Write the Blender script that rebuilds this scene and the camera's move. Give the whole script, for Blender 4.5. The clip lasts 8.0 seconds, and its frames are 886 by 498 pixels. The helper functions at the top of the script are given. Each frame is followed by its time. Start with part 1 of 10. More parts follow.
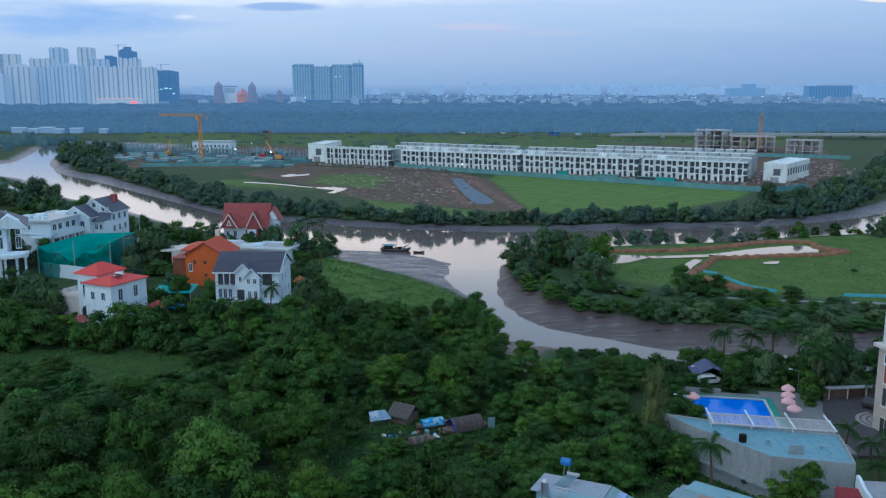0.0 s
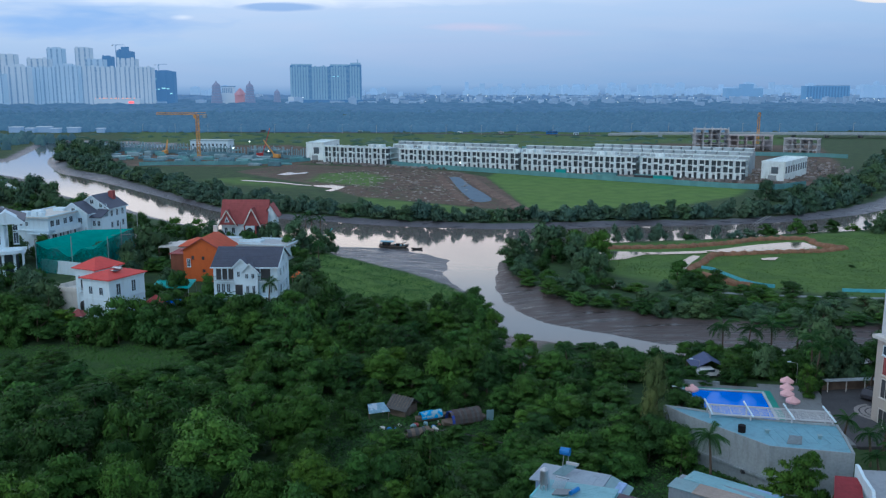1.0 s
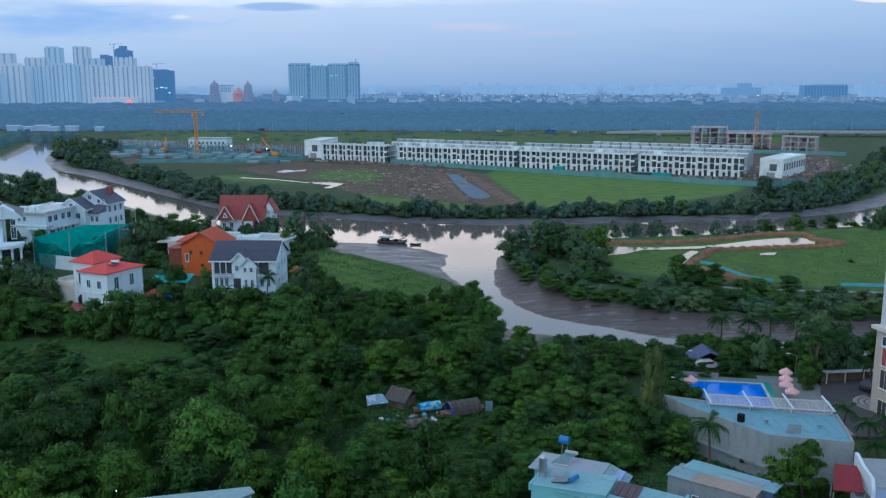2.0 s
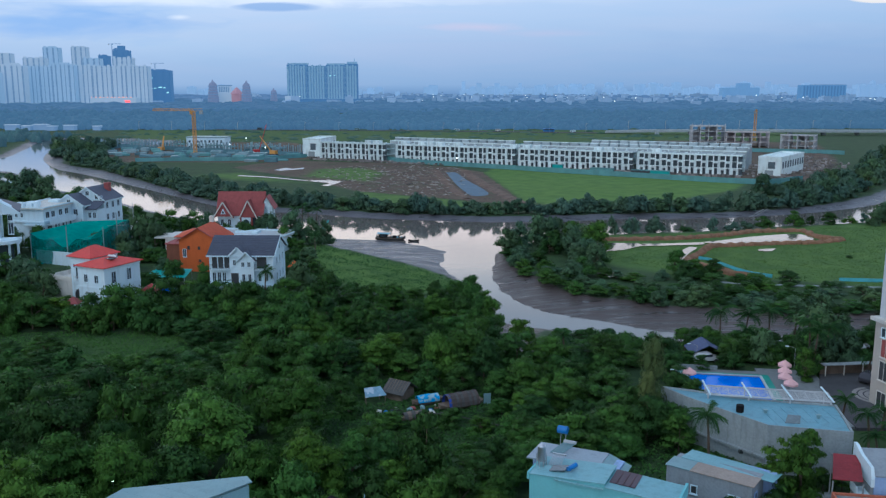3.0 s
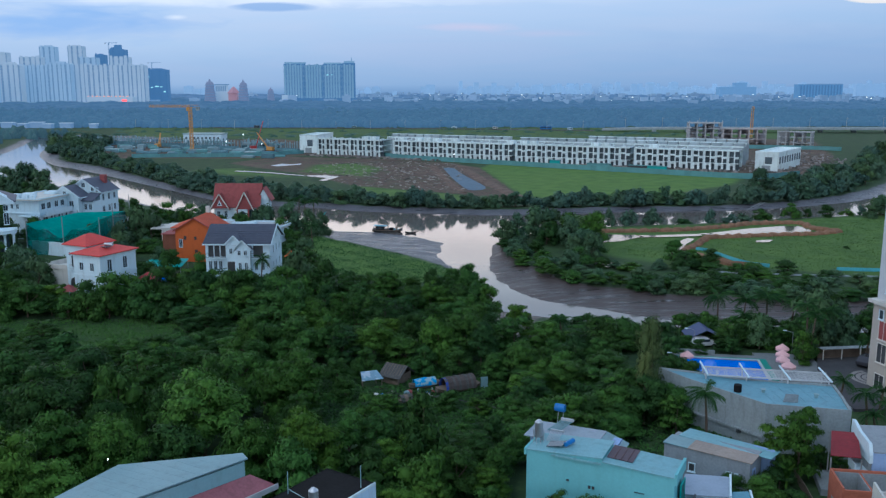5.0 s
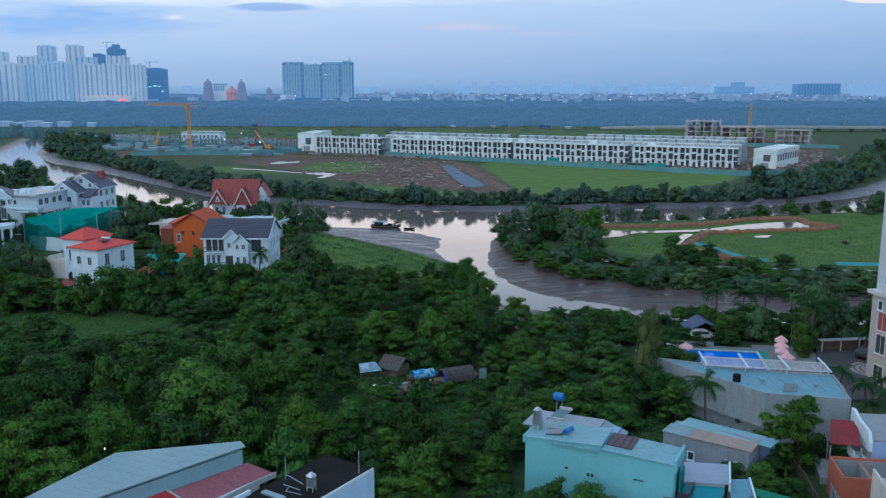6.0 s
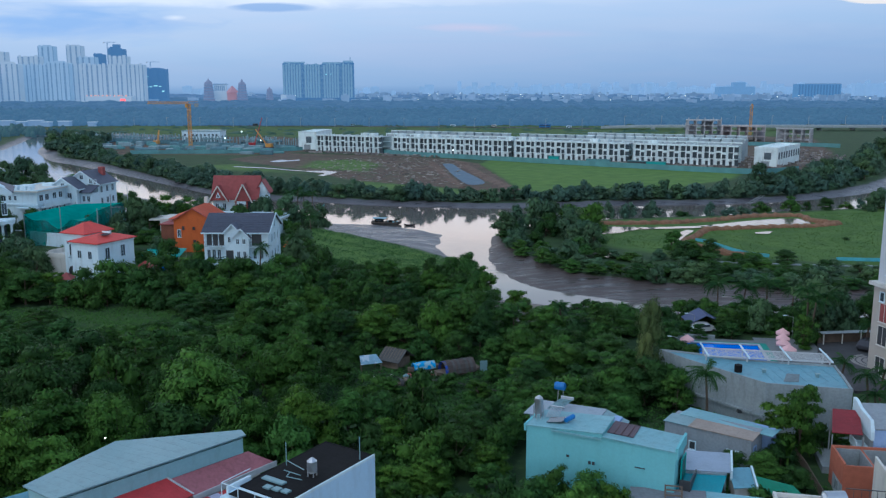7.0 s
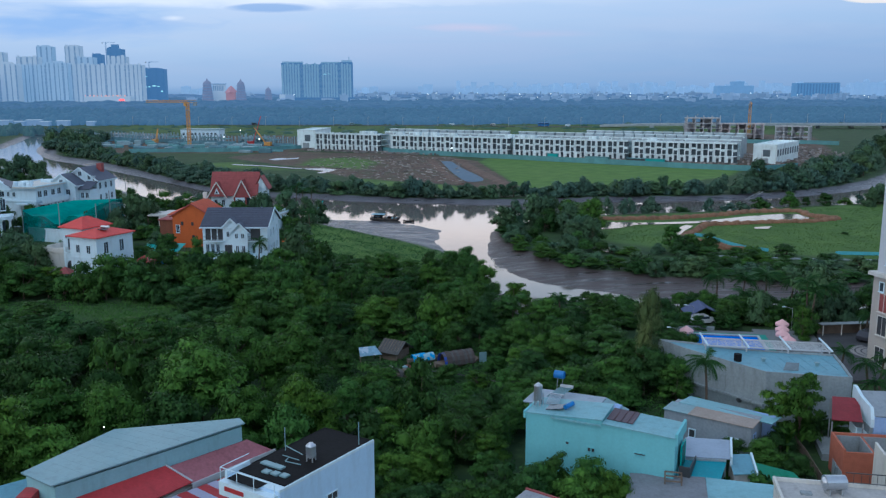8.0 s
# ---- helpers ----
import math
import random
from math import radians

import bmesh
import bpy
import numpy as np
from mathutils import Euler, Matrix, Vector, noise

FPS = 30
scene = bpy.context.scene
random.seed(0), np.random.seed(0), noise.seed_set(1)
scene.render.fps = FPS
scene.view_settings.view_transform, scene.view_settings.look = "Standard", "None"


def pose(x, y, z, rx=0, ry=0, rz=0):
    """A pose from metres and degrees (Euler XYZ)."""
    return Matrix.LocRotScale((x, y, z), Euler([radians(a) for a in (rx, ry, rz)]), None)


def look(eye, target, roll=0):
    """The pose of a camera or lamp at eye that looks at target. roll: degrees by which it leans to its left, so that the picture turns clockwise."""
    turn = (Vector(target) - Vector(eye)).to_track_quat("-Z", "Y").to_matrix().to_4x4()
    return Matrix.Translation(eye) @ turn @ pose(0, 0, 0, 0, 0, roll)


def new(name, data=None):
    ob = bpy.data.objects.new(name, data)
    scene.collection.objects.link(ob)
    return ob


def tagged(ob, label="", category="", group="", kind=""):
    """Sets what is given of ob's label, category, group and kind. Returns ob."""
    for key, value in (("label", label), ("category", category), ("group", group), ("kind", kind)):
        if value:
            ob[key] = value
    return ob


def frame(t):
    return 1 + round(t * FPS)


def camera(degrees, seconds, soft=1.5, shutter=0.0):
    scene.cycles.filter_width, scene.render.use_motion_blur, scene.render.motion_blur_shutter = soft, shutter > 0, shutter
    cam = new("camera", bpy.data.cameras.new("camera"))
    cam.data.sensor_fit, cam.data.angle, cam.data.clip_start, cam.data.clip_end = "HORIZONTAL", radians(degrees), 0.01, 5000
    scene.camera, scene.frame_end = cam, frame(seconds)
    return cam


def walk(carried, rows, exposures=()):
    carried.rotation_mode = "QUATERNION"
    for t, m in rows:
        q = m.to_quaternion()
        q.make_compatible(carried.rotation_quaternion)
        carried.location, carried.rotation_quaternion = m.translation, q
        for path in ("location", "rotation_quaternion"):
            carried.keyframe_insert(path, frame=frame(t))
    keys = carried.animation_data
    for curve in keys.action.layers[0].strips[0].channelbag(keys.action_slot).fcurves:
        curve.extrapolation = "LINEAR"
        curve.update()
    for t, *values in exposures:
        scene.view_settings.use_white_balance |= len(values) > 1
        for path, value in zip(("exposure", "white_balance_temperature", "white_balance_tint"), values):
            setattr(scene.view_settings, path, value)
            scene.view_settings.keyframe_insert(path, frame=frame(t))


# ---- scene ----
cam = camera(53.9, 8.0, soft=1.3)
PATH = [
    (0, (0.117, 0.178, 45.682), (0.119, 2.144, 45.318), 0.0),
    (0.5, (0.06, 0.121, 45.152), (0.064, 2.087, 44.789), 0.0),
    (1, (-0.002, 0.077, 44.57), (0.005, 2.043, 44.207), 0.0),
    (1.5, (-0.051, 0.018, 43.982), (-0.042, 1.984, 43.618), 0.0),
    (3, (0.026, 0.188, 42.21), (0.04, 2.154, 41.847), 0.0),
    (3.5, (0.028, 0.136, 41.655), (0.044, 2.102, 41.292), -0.0),
    (4, (0.052, 0.157, 41.088), (0.07, 2.124, 40.725), -0.0),
    (4.5, (0.07, 0.152, 40.488), (0.089, 2.119, 40.125), -0.0),
    (6, (0.075, 0.201, 38.695), (0.099, 2.168, 38.332), -0.0),
    (6.5, (0.07, 0.218, 38.117), (0.095, 2.185, 37.755), -0.0),
    (7, (0.025, 0.183, 37.547), (0.048, 2.15, 37.185), -0.0),
    (7.5, (0.023, 0.113, 36.996), (0.047, 2.08, 36.634), -0.0),
    (8, (0.044, 0.118, 36.385), (0.069, 2.085, 36.023), -0.1),
]
walk(cam, [(t, look(eye, target, roll)) for t, eye, target, roll in PATH], exposures=((0, -0.08, 5420, 0), (8, -0.08, 5420, 0)))

# ---- world and sun: dusk, high thin cloud, soft light from behind the left shoulder ----
SUN_AZ, SUN_EL = 215.0, 52.0
world = bpy.data.worlds.new("sky")
scene.world = world
world.use_nodes = True
wn, wl = world.node_tree.nodes, world.node_tree.links
wn.clear()
w_out, w_bg = wn.new("ShaderNodeOutputWorld"), wn.new("ShaderNodeBackground")
w_sky = wn.new("ShaderNodeTexSky")
w_sky.sky_type, w_sky.sun_disc = "NISHITA", False
w_sky.sun_elevation, w_sky.sun_rotation = radians(SUN_EL), radians(SUN_AZ)
w_sky.air_density, w_sky.dust_density = 1.6, 3.0
w_co = wn.new("ShaderNodeTexCoord")
w_sep = wn.new("ShaderNodeSeparateXYZ")
wl.new(w_co.outputs["Generated"], w_sep.inputs[0])
w_ramp = wn.new("ShaderNodeValToRGB")
w_low = wn.new("ShaderNodeMapRange")
w_low.inputs["From Min"].default_value = -0.012
wl.new(w_sep.outputs["Z"], w_low.inputs[0])
wl.new(w_low.outputs[0], w_ramp.inputs[0])
SKY = [(-0.012, (0.15, 0.27, 0.50)), (-0.004, (0.27, 0.40, 0.63)), (0.004, (0.39, 0.51, 0.73)), (0.02, (0.44, 0.55, 0.765)), (0.055, (0.54, 0.63, 0.835)), (0.096, (0.66, 0.72, 0.91)),
       (0.104, (1.30, 1.14, 1.12)), (0.114, (1.75, 1.45, 1.33)), (0.14, (1.95, 1.62, 1.50)), (0.163, (2.75, 2.08, 1.74)), (0.19, (2.45, 1.90, 1.62)), (0.22, (1.45, 1.38, 1.38)), (0.26, (1.0, 1.10, 1.28)), (0.40, (0.80, 0.90, 1.06)), (0.58, (0.42, 0.53, 0.70)), (1.0, (0.33, 0.43, 0.60))]
ramp = w_ramp.color_ramp
for k, (at, colour) in enumerate(SKY):
    el = ramp.elements[k] if k < 2 else ramp.elements.new(at)
    el.position, el.color = (at + 0.012) / 1.012, (*colour, 1)
w_map = wn.new("ShaderNodeMapping")
w_map.inputs["Scale"].default_value = (2.2, 2.2, 17.0)
w_map.inputs["Location"].default_value = (0.9, 0.35, 0.15)
wl.new(w_co.outputs["Generated"], w_map.inputs[0])
w_noise = wn.new("ShaderNodeTexNoise")
w_noise.inputs["Scale"].default_value, w_noise.inputs["Detail"].default_value = 1.7, 6.0
w_noise.inputs["Distortion"].default_value = 0.6
wl.new(w_map.outputs[0], w_noise.inputs[0])
w_cl = wn.new("ShaderNodeValToRGB")
w_cl.color_ramp.elements[0].position, w_cl.color_ramp.elements[1].position = 0.44, 0.64
wl.new(w_noise.outputs[0], w_cl.inputs[0])
w_hi = wn.new("ShaderNodeMapRange")
for key, value in (("From Min", 0.09), ("From Max", 0.13), ("To Min", 0.0), ("To Max", 0.55)):
    w_hi.inputs[key].default_value = value
wl.new(w_sep.outputs["Z"], w_hi.inputs[0])
w_mul = wn.new("ShaderNodeMath")
w_mul.operation = "MULTIPLY"
wl.new(w_cl.outputs[0], w_mul.inputs[0])
wl.new(w_hi.outputs[0], w_mul.inputs[1])
w_mix = wn.new("ShaderNodeMixRGB")
wl.new(w_mul.outputs[0], w_mix.inputs[0])
wl.new(w_ramp.outputs[0], w_mix.inputs[1])
w_mix.inputs[2].default_value = (1.0, 0.86, 0.88, 1)


def sky_math(kind, *values, clamp=False):
    """One sum in the sky's node tree; values are sockets or numbers."""
    node = wn.new("ShaderNodeMath")
    node.operation, node.use_clamp = kind, clamp
    for k, v in enumerate(values):
        if isinstance(v, (int, float)):
            node.inputs[k].default_value = v
        else:
            wl.new(v, node.inputs[k])
    return node.outputs[0]


# single clouds: slope to the side, slope upward, half width, half height, colour, cover, edge
CLOUDS = [(-0.40, 0.074, 0.170, 0.024, (0.30, 0.47, 0.83), 0.9, 0.8), (-0.24, 0.048, 0.20, 0.020, (0.56, 0.66, 0.86), 0.5, 1.6),
          (0.02, 0.045, 0.26, 0.030, (0.56, 0.58, 0.79), 0.65, 1.8), (0.42, 0.046, 0.24, 0.026, (0.38, 0.50, 0.76), 0.6, 1.8),
          (-0.17, 0.0990, 0.27, 0.0120, (1.0, 0.93, 1.0), 1.0, 0.8), (0.10, 0.0990, 0.20, 0.0090, (0.80, 0.79, 0.93), 0.8, 1.0),
          (-0.178, 0.0885, 0.050, 0.0054, (0.34, 0.47, 0.78), 0.95, 0.5), (-0.285, 0.0775, 0.018, 0.0040, (0.92, 0.88, 0.97), 0.85, 0.8),
          (-0.33, 0.0965, 0.07, 0.0035, (0.88, 0.86, 0.97), 0.8, 0.8),
          (0.045, 0.0672, 0.066, 0.0060, (0.84, 0.66, 0.80), 0.8, 1.1), (0.13, 0.0600, 0.07, 0.0045, (0.70, 0.62, 0.80), 0.55, 1.2),
          (0.485, 0.0996, 0.052, 0.0056, (1.40, 1.06, 0.90), 1.0, 0.25)]
w_ahead = sky_math("MAXIMUM", w_sep.outputs["Y"], 0.03)
w_u, w_v = sky_math("DIVIDE", w_sep.outputs["X"], w_ahead), sky_math("DIVIDE", w_sep.outputs["Z"], w_ahead)
w_uv = wn.new("ShaderNodeCombineXYZ")
wl.new(w_u, w_uv.inputs[0])
wl.new(sky_math("MULTIPLY", w_v, 5.0), w_uv.inputs[1])
w_rag = wn.new("ShaderNodeTexNoise")
w_rag.inputs["Scale"].default_value, w_rag.inputs["Detail"].default_value, w_rag.inputs["Distortion"].default_value = 14.0, 7.0, 0.4
wl.new(w_uv.outputs[0], w_rag.inputs[0])
w_ragged = sky_math("MULTIPLY", sky_math("SUBTRACT", w_rag.outputs[0], 0.5), 1.5)
# faint streaks of haze, warmer and cooler
w_st = wn.new("ShaderNodeCombineXYZ")
wl.new(sky_math("MULTIPLY", w_u, 4.5), w_st.inputs[0])
wl.new(sky_math("MULTIPLY", w_v, 46.0), w_st.inputs[1])
w_streak = wn.new("ShaderNodeTexNoise")
w_streak.inputs["Scale"].default_value, w_streak.inputs["Detail"].default_value, w_streak.inputs["Distortion"].default_value = 1.0, 6.0, 0.7
wl.new(w_st.outputs[0], w_streak.inputs[0])
w_tone = wn.new("ShaderNodeValToRGB")
w_tone.color_ramp.elements[0].position, w_tone.color_ramp.elements[1].position = 0.34, 0.68
w_tone.color_ramp.elements[0].color, w_tone.color_ramp.elements[1].color = (0.965, 0.975, 0.99, 1), (1.04, 0.99, 0.985, 1)
wl.new(w_streak.outputs[0], w_tone.inputs[0])
w_hazy = wn.new("ShaderNodeMixRGB")
w_hazy.blend_type = "MULTIPLY"
w_hazy.inputs[0].default_value = 1.0
wl.new(w_mix.outputs[0], w_hazy.inputs[1])
wl.new(w_tone.outputs[0], w_hazy.inputs[2])
w_clouds = w_hazy.outputs[0]
for u0, v0, half_w, half_h, colour, cover_share, edge in CLOUDS:
    du = sky_math("DIVIDE", sky_math("SUBTRACT", w_u, u0), half_w)
    dv = sky_math("DIVIDE", sky_math("SUBTRACT", w_v, v0), half_h)
    far = sky_math("SQRT", sky_math("ADD", sky_math("MULTIPLY", du, du), sky_math("MULTIPLY", dv, dv)))
    body = sky_math("DIVIDE", sky_math("SUBTRACT", sky_math("ADD", 1.0, w_ragged), far), edge, clamp=True)
    body = sky_math("MULTIPLY", sky_math("SMOOTH_MIN", body, 1.0, 0.3), cover_share, clamp=True)
    over = wn.new("ShaderNodeMixRGB")
    wl.new(body, over.inputs[0])
    wl.new(w_clouds, over.inputs[1])
    over.inputs[2].default_value = (*colour, 1)
    w_clouds = over.outputs[0]
w_add = wn.new("ShaderNodeMixRGB")
w_add.blend_type = "ADD"
w_add.inputs[0].default_value = 0.02
# the west, to the left, keeps more of the evening light
w_west = wn.new("ShaderNodeMapRange")
for key, value in (("From Min", -0.5), ("From Max", 0.5), ("To Min", 0.0), ("To Max", 1.0)):
    w_west.inputs[key].default_value = value
wl.new(w_sep.outputs["X"], w_west.inputs[0])
w_fade = wn.new("ShaderNodeMixRGB")
w_fade.blend_type = "MULTIPLY"
w_fade.inputs[0].default_value = 1.0
wl.new(w_clouds, w_fade.inputs[1])
w_hue = wn.new("ShaderNodeMixRGB")
w_hue.inputs[1].default_value, w_hue.inputs[2].default_value = (1.14, 1.11, 1.07, 1), (0.77, 0.84, 0.91, 1)
wl.new(w_west.outputs[0], w_hue.inputs[0])
wl.new(w_hue.outputs[0], w_fade.inputs[2])
wl.new(w_fade.outputs[0], w_add.inputs[1])
wl.new(w_sky.outputs[0], w_add.inputs[2])
wl.new(w_add.outputs[0], w_bg.inputs[0])
w_bg.inputs[1].default_value = 0.9
wl.new(w_bg.outputs[0], w_out.inputs[0])

sun_data = bpy.data.lights.new("sun", "SUN")
sun_data.energy, sun_data.angle, sun_data.color = 0.50, radians(20), (1.0, 0.98, 0.98)
sun_lamp = new("sun", sun_data)
sun_dir = Vector((math.sin(radians(SUN_AZ)) * math.cos(radians(SUN_EL)), math.cos(radians(SUN_AZ)) * math.cos(radians(SUN_EL)), math.sin(radians(SUN_EL))))
sun_lamp.matrix_world = look(sun_dir * 100, (0, 0, 0))


# ---- mesh helpers ----
def link(name, me, parent=None, label=""):
    ob = new(name, me)
    if parent:
        ob.parent = parent
    if label:
        ob["label"] = label
    return ob


def part(name, bm, material, parent=None, label="", smooth=False):
    """One bmesh as one mesh object under a thing or a part."""
    me = bpy.data.meshes.new(name)
    bmesh.ops.recalc_face_normals(bm, faces=bm.faces)
    bm.to_mesh(me)
    bm.free()
    for m in material if isinstance(material, (list, tuple)) else (material,):
        me.materials.append(m)
    if smooth:
        for p in me.polygons:
            p.use_smooth = True
    return link(name, me, parent, label)


def thing(name, label, category, x=0, y=0, z=0, rz=0, group="", kind=""):
    """An Empty at a thing's base, which parents its parts."""
    ob = new(name)
    ob.matrix_basis = pose(x, y, z, 0, 0, rz)
    ob.empty_display_size = 0.5
    return tagged(ob, label, category, group, kind)


def box(bm, x0, x1, y0, y1, z0, z1, m=None, mat=0):
    vs = [bm.verts.new((x, y, z)) for z in (z0, z1) for x, y in ((x0, y0), (x1, y0), (x1, y1), (x0, y1))]
    if m is not None:
        for v in vs:
            v.co = m @ v.co
    for ids in ((3, 2, 1, 0), (4, 5, 6, 7), (0, 1, 5, 4), (1, 2, 6, 5), (2, 3, 7, 6), (3, 0, 4, 7)):
        bm.faces.new([vs[i] for i in ids]).material_index = mat
    return vs


def boxes(*list_of):
    bm = bmesh.new()
    for b in list_of:
        box(bm, *b)
    return bm


def rod(bm, a, b, r0, r1=None, n=7):
    """A round bar from a to b."""
    a, b = Vector(a), Vector(b)
    r1 = r0 if r1 is None else r1
    m = (b - a).to_track_quat("Z", "Y").to_matrix()
    rings = []
    for p, r in ((a, r0), (b, r1)):
        rings.append([bm.verts.new(p + m @ Vector((r * math.cos(2 * math.pi * i / n), r * math.sin(2 * math.pi * i / n), 0))) for i in range(n)])
    for i in range(n):
        bm.faces.new((rings[0][i], rings[0][(i + 1) % n], rings[1][(i + 1) % n], rings[1][i]))
    bm.faces.new(rings[0][::-1])
    bm.faces.new(rings[1])


def beam(bm, a, b, w, h):
    """A square bar from a to b."""
    a, b = Vector(a), Vector(b)
    d = b - a
    m = Matrix.Translation(a) @ d.to_track_quat("X", "Z").to_matrix().to_4x4()
    box(bm, 0, d.length, -w / 2, w / 2, -h / 2, h / 2, m)


def prism(bm, pts, z0, z1, mat=0):
    """A flat outline drawn up from z0 to z1; z1 may be a function of x and y."""
    top = z1 if callable(z1) else (lambda x, y: z1)
    lo = [bm.verts.new((x, y, z0)) for x, y in pts]
    hi = [bm.verts.new((x, y, top(x, y))) for x, y in pts]
    n = len(pts)
    bm.faces.new(lo[::-1]).material_index = mat
    bm.faces.new(hi).material_index = mat
    for i in range(n):
        bm.faces.new((lo[i], lo[(i + 1) % n], hi[(i + 1) % n], hi[i])).material_index = mat


def slab(bm, corners, t):
    """A plate of thickness t under four or more corners given anticlockwise from above."""
    hi = [bm.verts.new(c) for c in corners]
    lo = [bm.verts.new((c[0], c[1], c[2] - t)) for c in corners]
    n = len(corners)
    bm.faces.new(hi)
    bm.faces.new(lo[::-1])
    for i in range(n):
        bm.faces.new((lo[i], lo[(i + 1) % n], hi[(i + 1) % n], hi[i]))


def smooth_line(pts, step=4.0):
    """A soft curve through a few points."""
    out = []
    p = [Vector((*q, 0)) if len(q) == 2 else Vector(q) for q in pts]
    p = [p[0] * 2 - p[1]] + p + [p[-1] * 2 - p[-2]]
    for i in range(1, len(p) - 2):
        n = max(1, int((p[i + 1] - p[i]).length / step))
        for k in range(n):
            t = k / n
            out.append(0.5 * ((2 * p[i]) + (p[i + 1] - p[i - 1]) * t + (2 * p[i - 1] - 5 * p[i] + 4 * p[i + 1] - p[i + 2]) * t * t
                              + (3 * p[i] - p[i - 1] - 3 * p[i + 1] + p[i + 2]) * t ** 3))
    out.append(p[-2])
    return out


def sweep(bm, pts, profile):
    """Draws an open or closed section (sideways, up) along a line of points."""
    rings = []
    for i, p in enumerate(pts):
        a, b = pts[max(0, i - 1)], pts[min(len(pts) - 1, i + 1)]
        side = Vector((-(b - a).y, (b - a).x, 0)).normalized()
        rings.append([bm.verts.new(p + side * s + Vector((0, 0, u))) for s, u in profile])
    n = len(profile)
    for r, q in zip(rings, rings[1:]):
        for i in range(n):
            bm.faces.new((r[i], r[(i + 1) % n], q[(i + 1) % n], q[i]))
    bm.faces.new(rings[0][::-1])
    bm.faces.new(rings[-1])


# ---- materials ----
def surface(name, colour, rough=0.8, metal=0.0, scale=1.0, vary=0.25, bump=0.15, stain=0.0, random_tone=0.0, island=0.0, streak=1.0, spec=0.4):
    """A painted, plastered or bare surface: grain, broad stains, fine relief, and tone by object or by piece."""
    m = bpy.data.materials.new(name)
    m.use_nodes = True
    n, l = m.node_tree.nodes, m.node_tree.links
    bsdf = n["Principled BSDF"]
    bsdf.inputs["Roughness"].default_value, bsdf.inputs["Metallic"].default_value = rough, metal
    bsdf.inputs["Specular IOR Level"].default_value = spec
    co = n.new("ShaderNodeTexCoord")
    mp = n.new("ShaderNodeMapping")
    mp.inputs["Scale"].default_value = (1, 1, streak)
    l.new(co.outputs["Object"], mp.inputs[0])
    big, small = n.new("ShaderNodeTexNoise"), n.new("ShaderNodeTexNoise")
    big.inputs["Scale"].default_value, big.inputs["Detail"].default_value = 0.35 * scale, 5
    small.inputs["Scale"].default_value, small.inputs["Detail"].default_value = 4.0 * scale, 4
    l.new(mp.outputs[0], big.inputs[0])
    l.new(mp.outputs[0], small.inputs[0])
    mix = n.new("ShaderNodeMath")
    mix.operation = "ADD"
    l.new(big.outputs[0], mix.inputs[0])
    l.new(small.outputs[0], mix.inputs[1])
    rng = n.new("ShaderNodeMapRange")
    for key, value in (("From Min", 0.6), ("From Max", 1.4), ("To Min", 1 - vary), ("To Max", 1 + vary)):
        rng.inputs[key].default_value = value
    l.new(mix.outputs[0], rng.inputs[0])
    tone = rng.outputs[0]
    for amount, make, key in ((random_tone, "ShaderNodeObjectInfo", "Random"), (island, "ShaderNodeNewGeometry", "Random Per Island")):
        if amount:
            info = n.new(make)
            r2 = n.new("ShaderNodeMapRange")
            r2.inputs["To Min"].default_value, r2.inputs["To Max"].default_value = 1 - amount, 1 + amount
            l.new(info.outputs[key], r2.inputs[0])
            mm = n.new("ShaderNodeMath")
            mm.operation = "MULTIPLY"
            l.new(tone, mm.inputs[0])
            l.new(r2.outputs[0], mm.inputs[1])
            tone = mm.outputs[0]
    col = n.new("ShaderNodeMixRGB")
    col.blend_type = "MULTIPLY"
    col.inputs[0].default_value = 1
    col.inputs[1].default_value = (*colour, 1)
    l.new(tone, col.inputs[2])
    out = col.outputs[0]
    if stain:
        st = n.new("ShaderNodeTexNoise")
        st.inputs["Scale"].default_value, st.inputs["Detail"].default_value = 0.8 * scale, 8
        mp2 = n.new("ShaderNodeMapping")
        mp2.inputs["Scale"].default_value = (1.6, 1.6, 0.35)
        l.new(co.outputs["Object"], mp2.inputs[0])
        l.new(mp2.outputs[0], st.inputs[0])
        rs = n.new("ShaderNodeMapRange")
        for key, value in (("From Min", 0.52), ("From Max", 0.75), ("To Min", 0.0), ("To Max", stain)):
            rs.inputs[key].default_value = value
        l.new(st.outputs[0], rs.inputs[0])
        dirt = n.new("ShaderNodeMixRGB")
        l.new(rs.outputs[0], dirt.inputs[0])
        l.new(out, dirt.inputs[1])
        dirt.inputs[2].default_value = (colour[0] * 0.35, colour[1] * 0.34, colour[2] * 0.31, 1)
        out = dirt.outputs[0]
    l.new(out, bsdf.inputs["Base Color"])
    if bump:
        bp = n.new("ShaderNodeBump")
        bp.inputs["Strength"].default_value, bp.inputs["Distance"].default_value = bump, 0.05
        l.new(small.outputs[0], bp.inputs["Height"])
        l.new(bp.outputs[0], bsdf.inputs["Normal"])
    return m


def glow(name, colour, strength):
    m = bpy.data.materials.new(name)
    m.use_nodes = True
    b = m.node_tree.nodes["Principled BSDF"]
    b.inputs["Base Color"].default_value = (*colour, 1)
    b.inputs["Emission Color"].default_value = (*colour, 1)
    b.inputs["Emission Strength"].default_value = strength
    return m


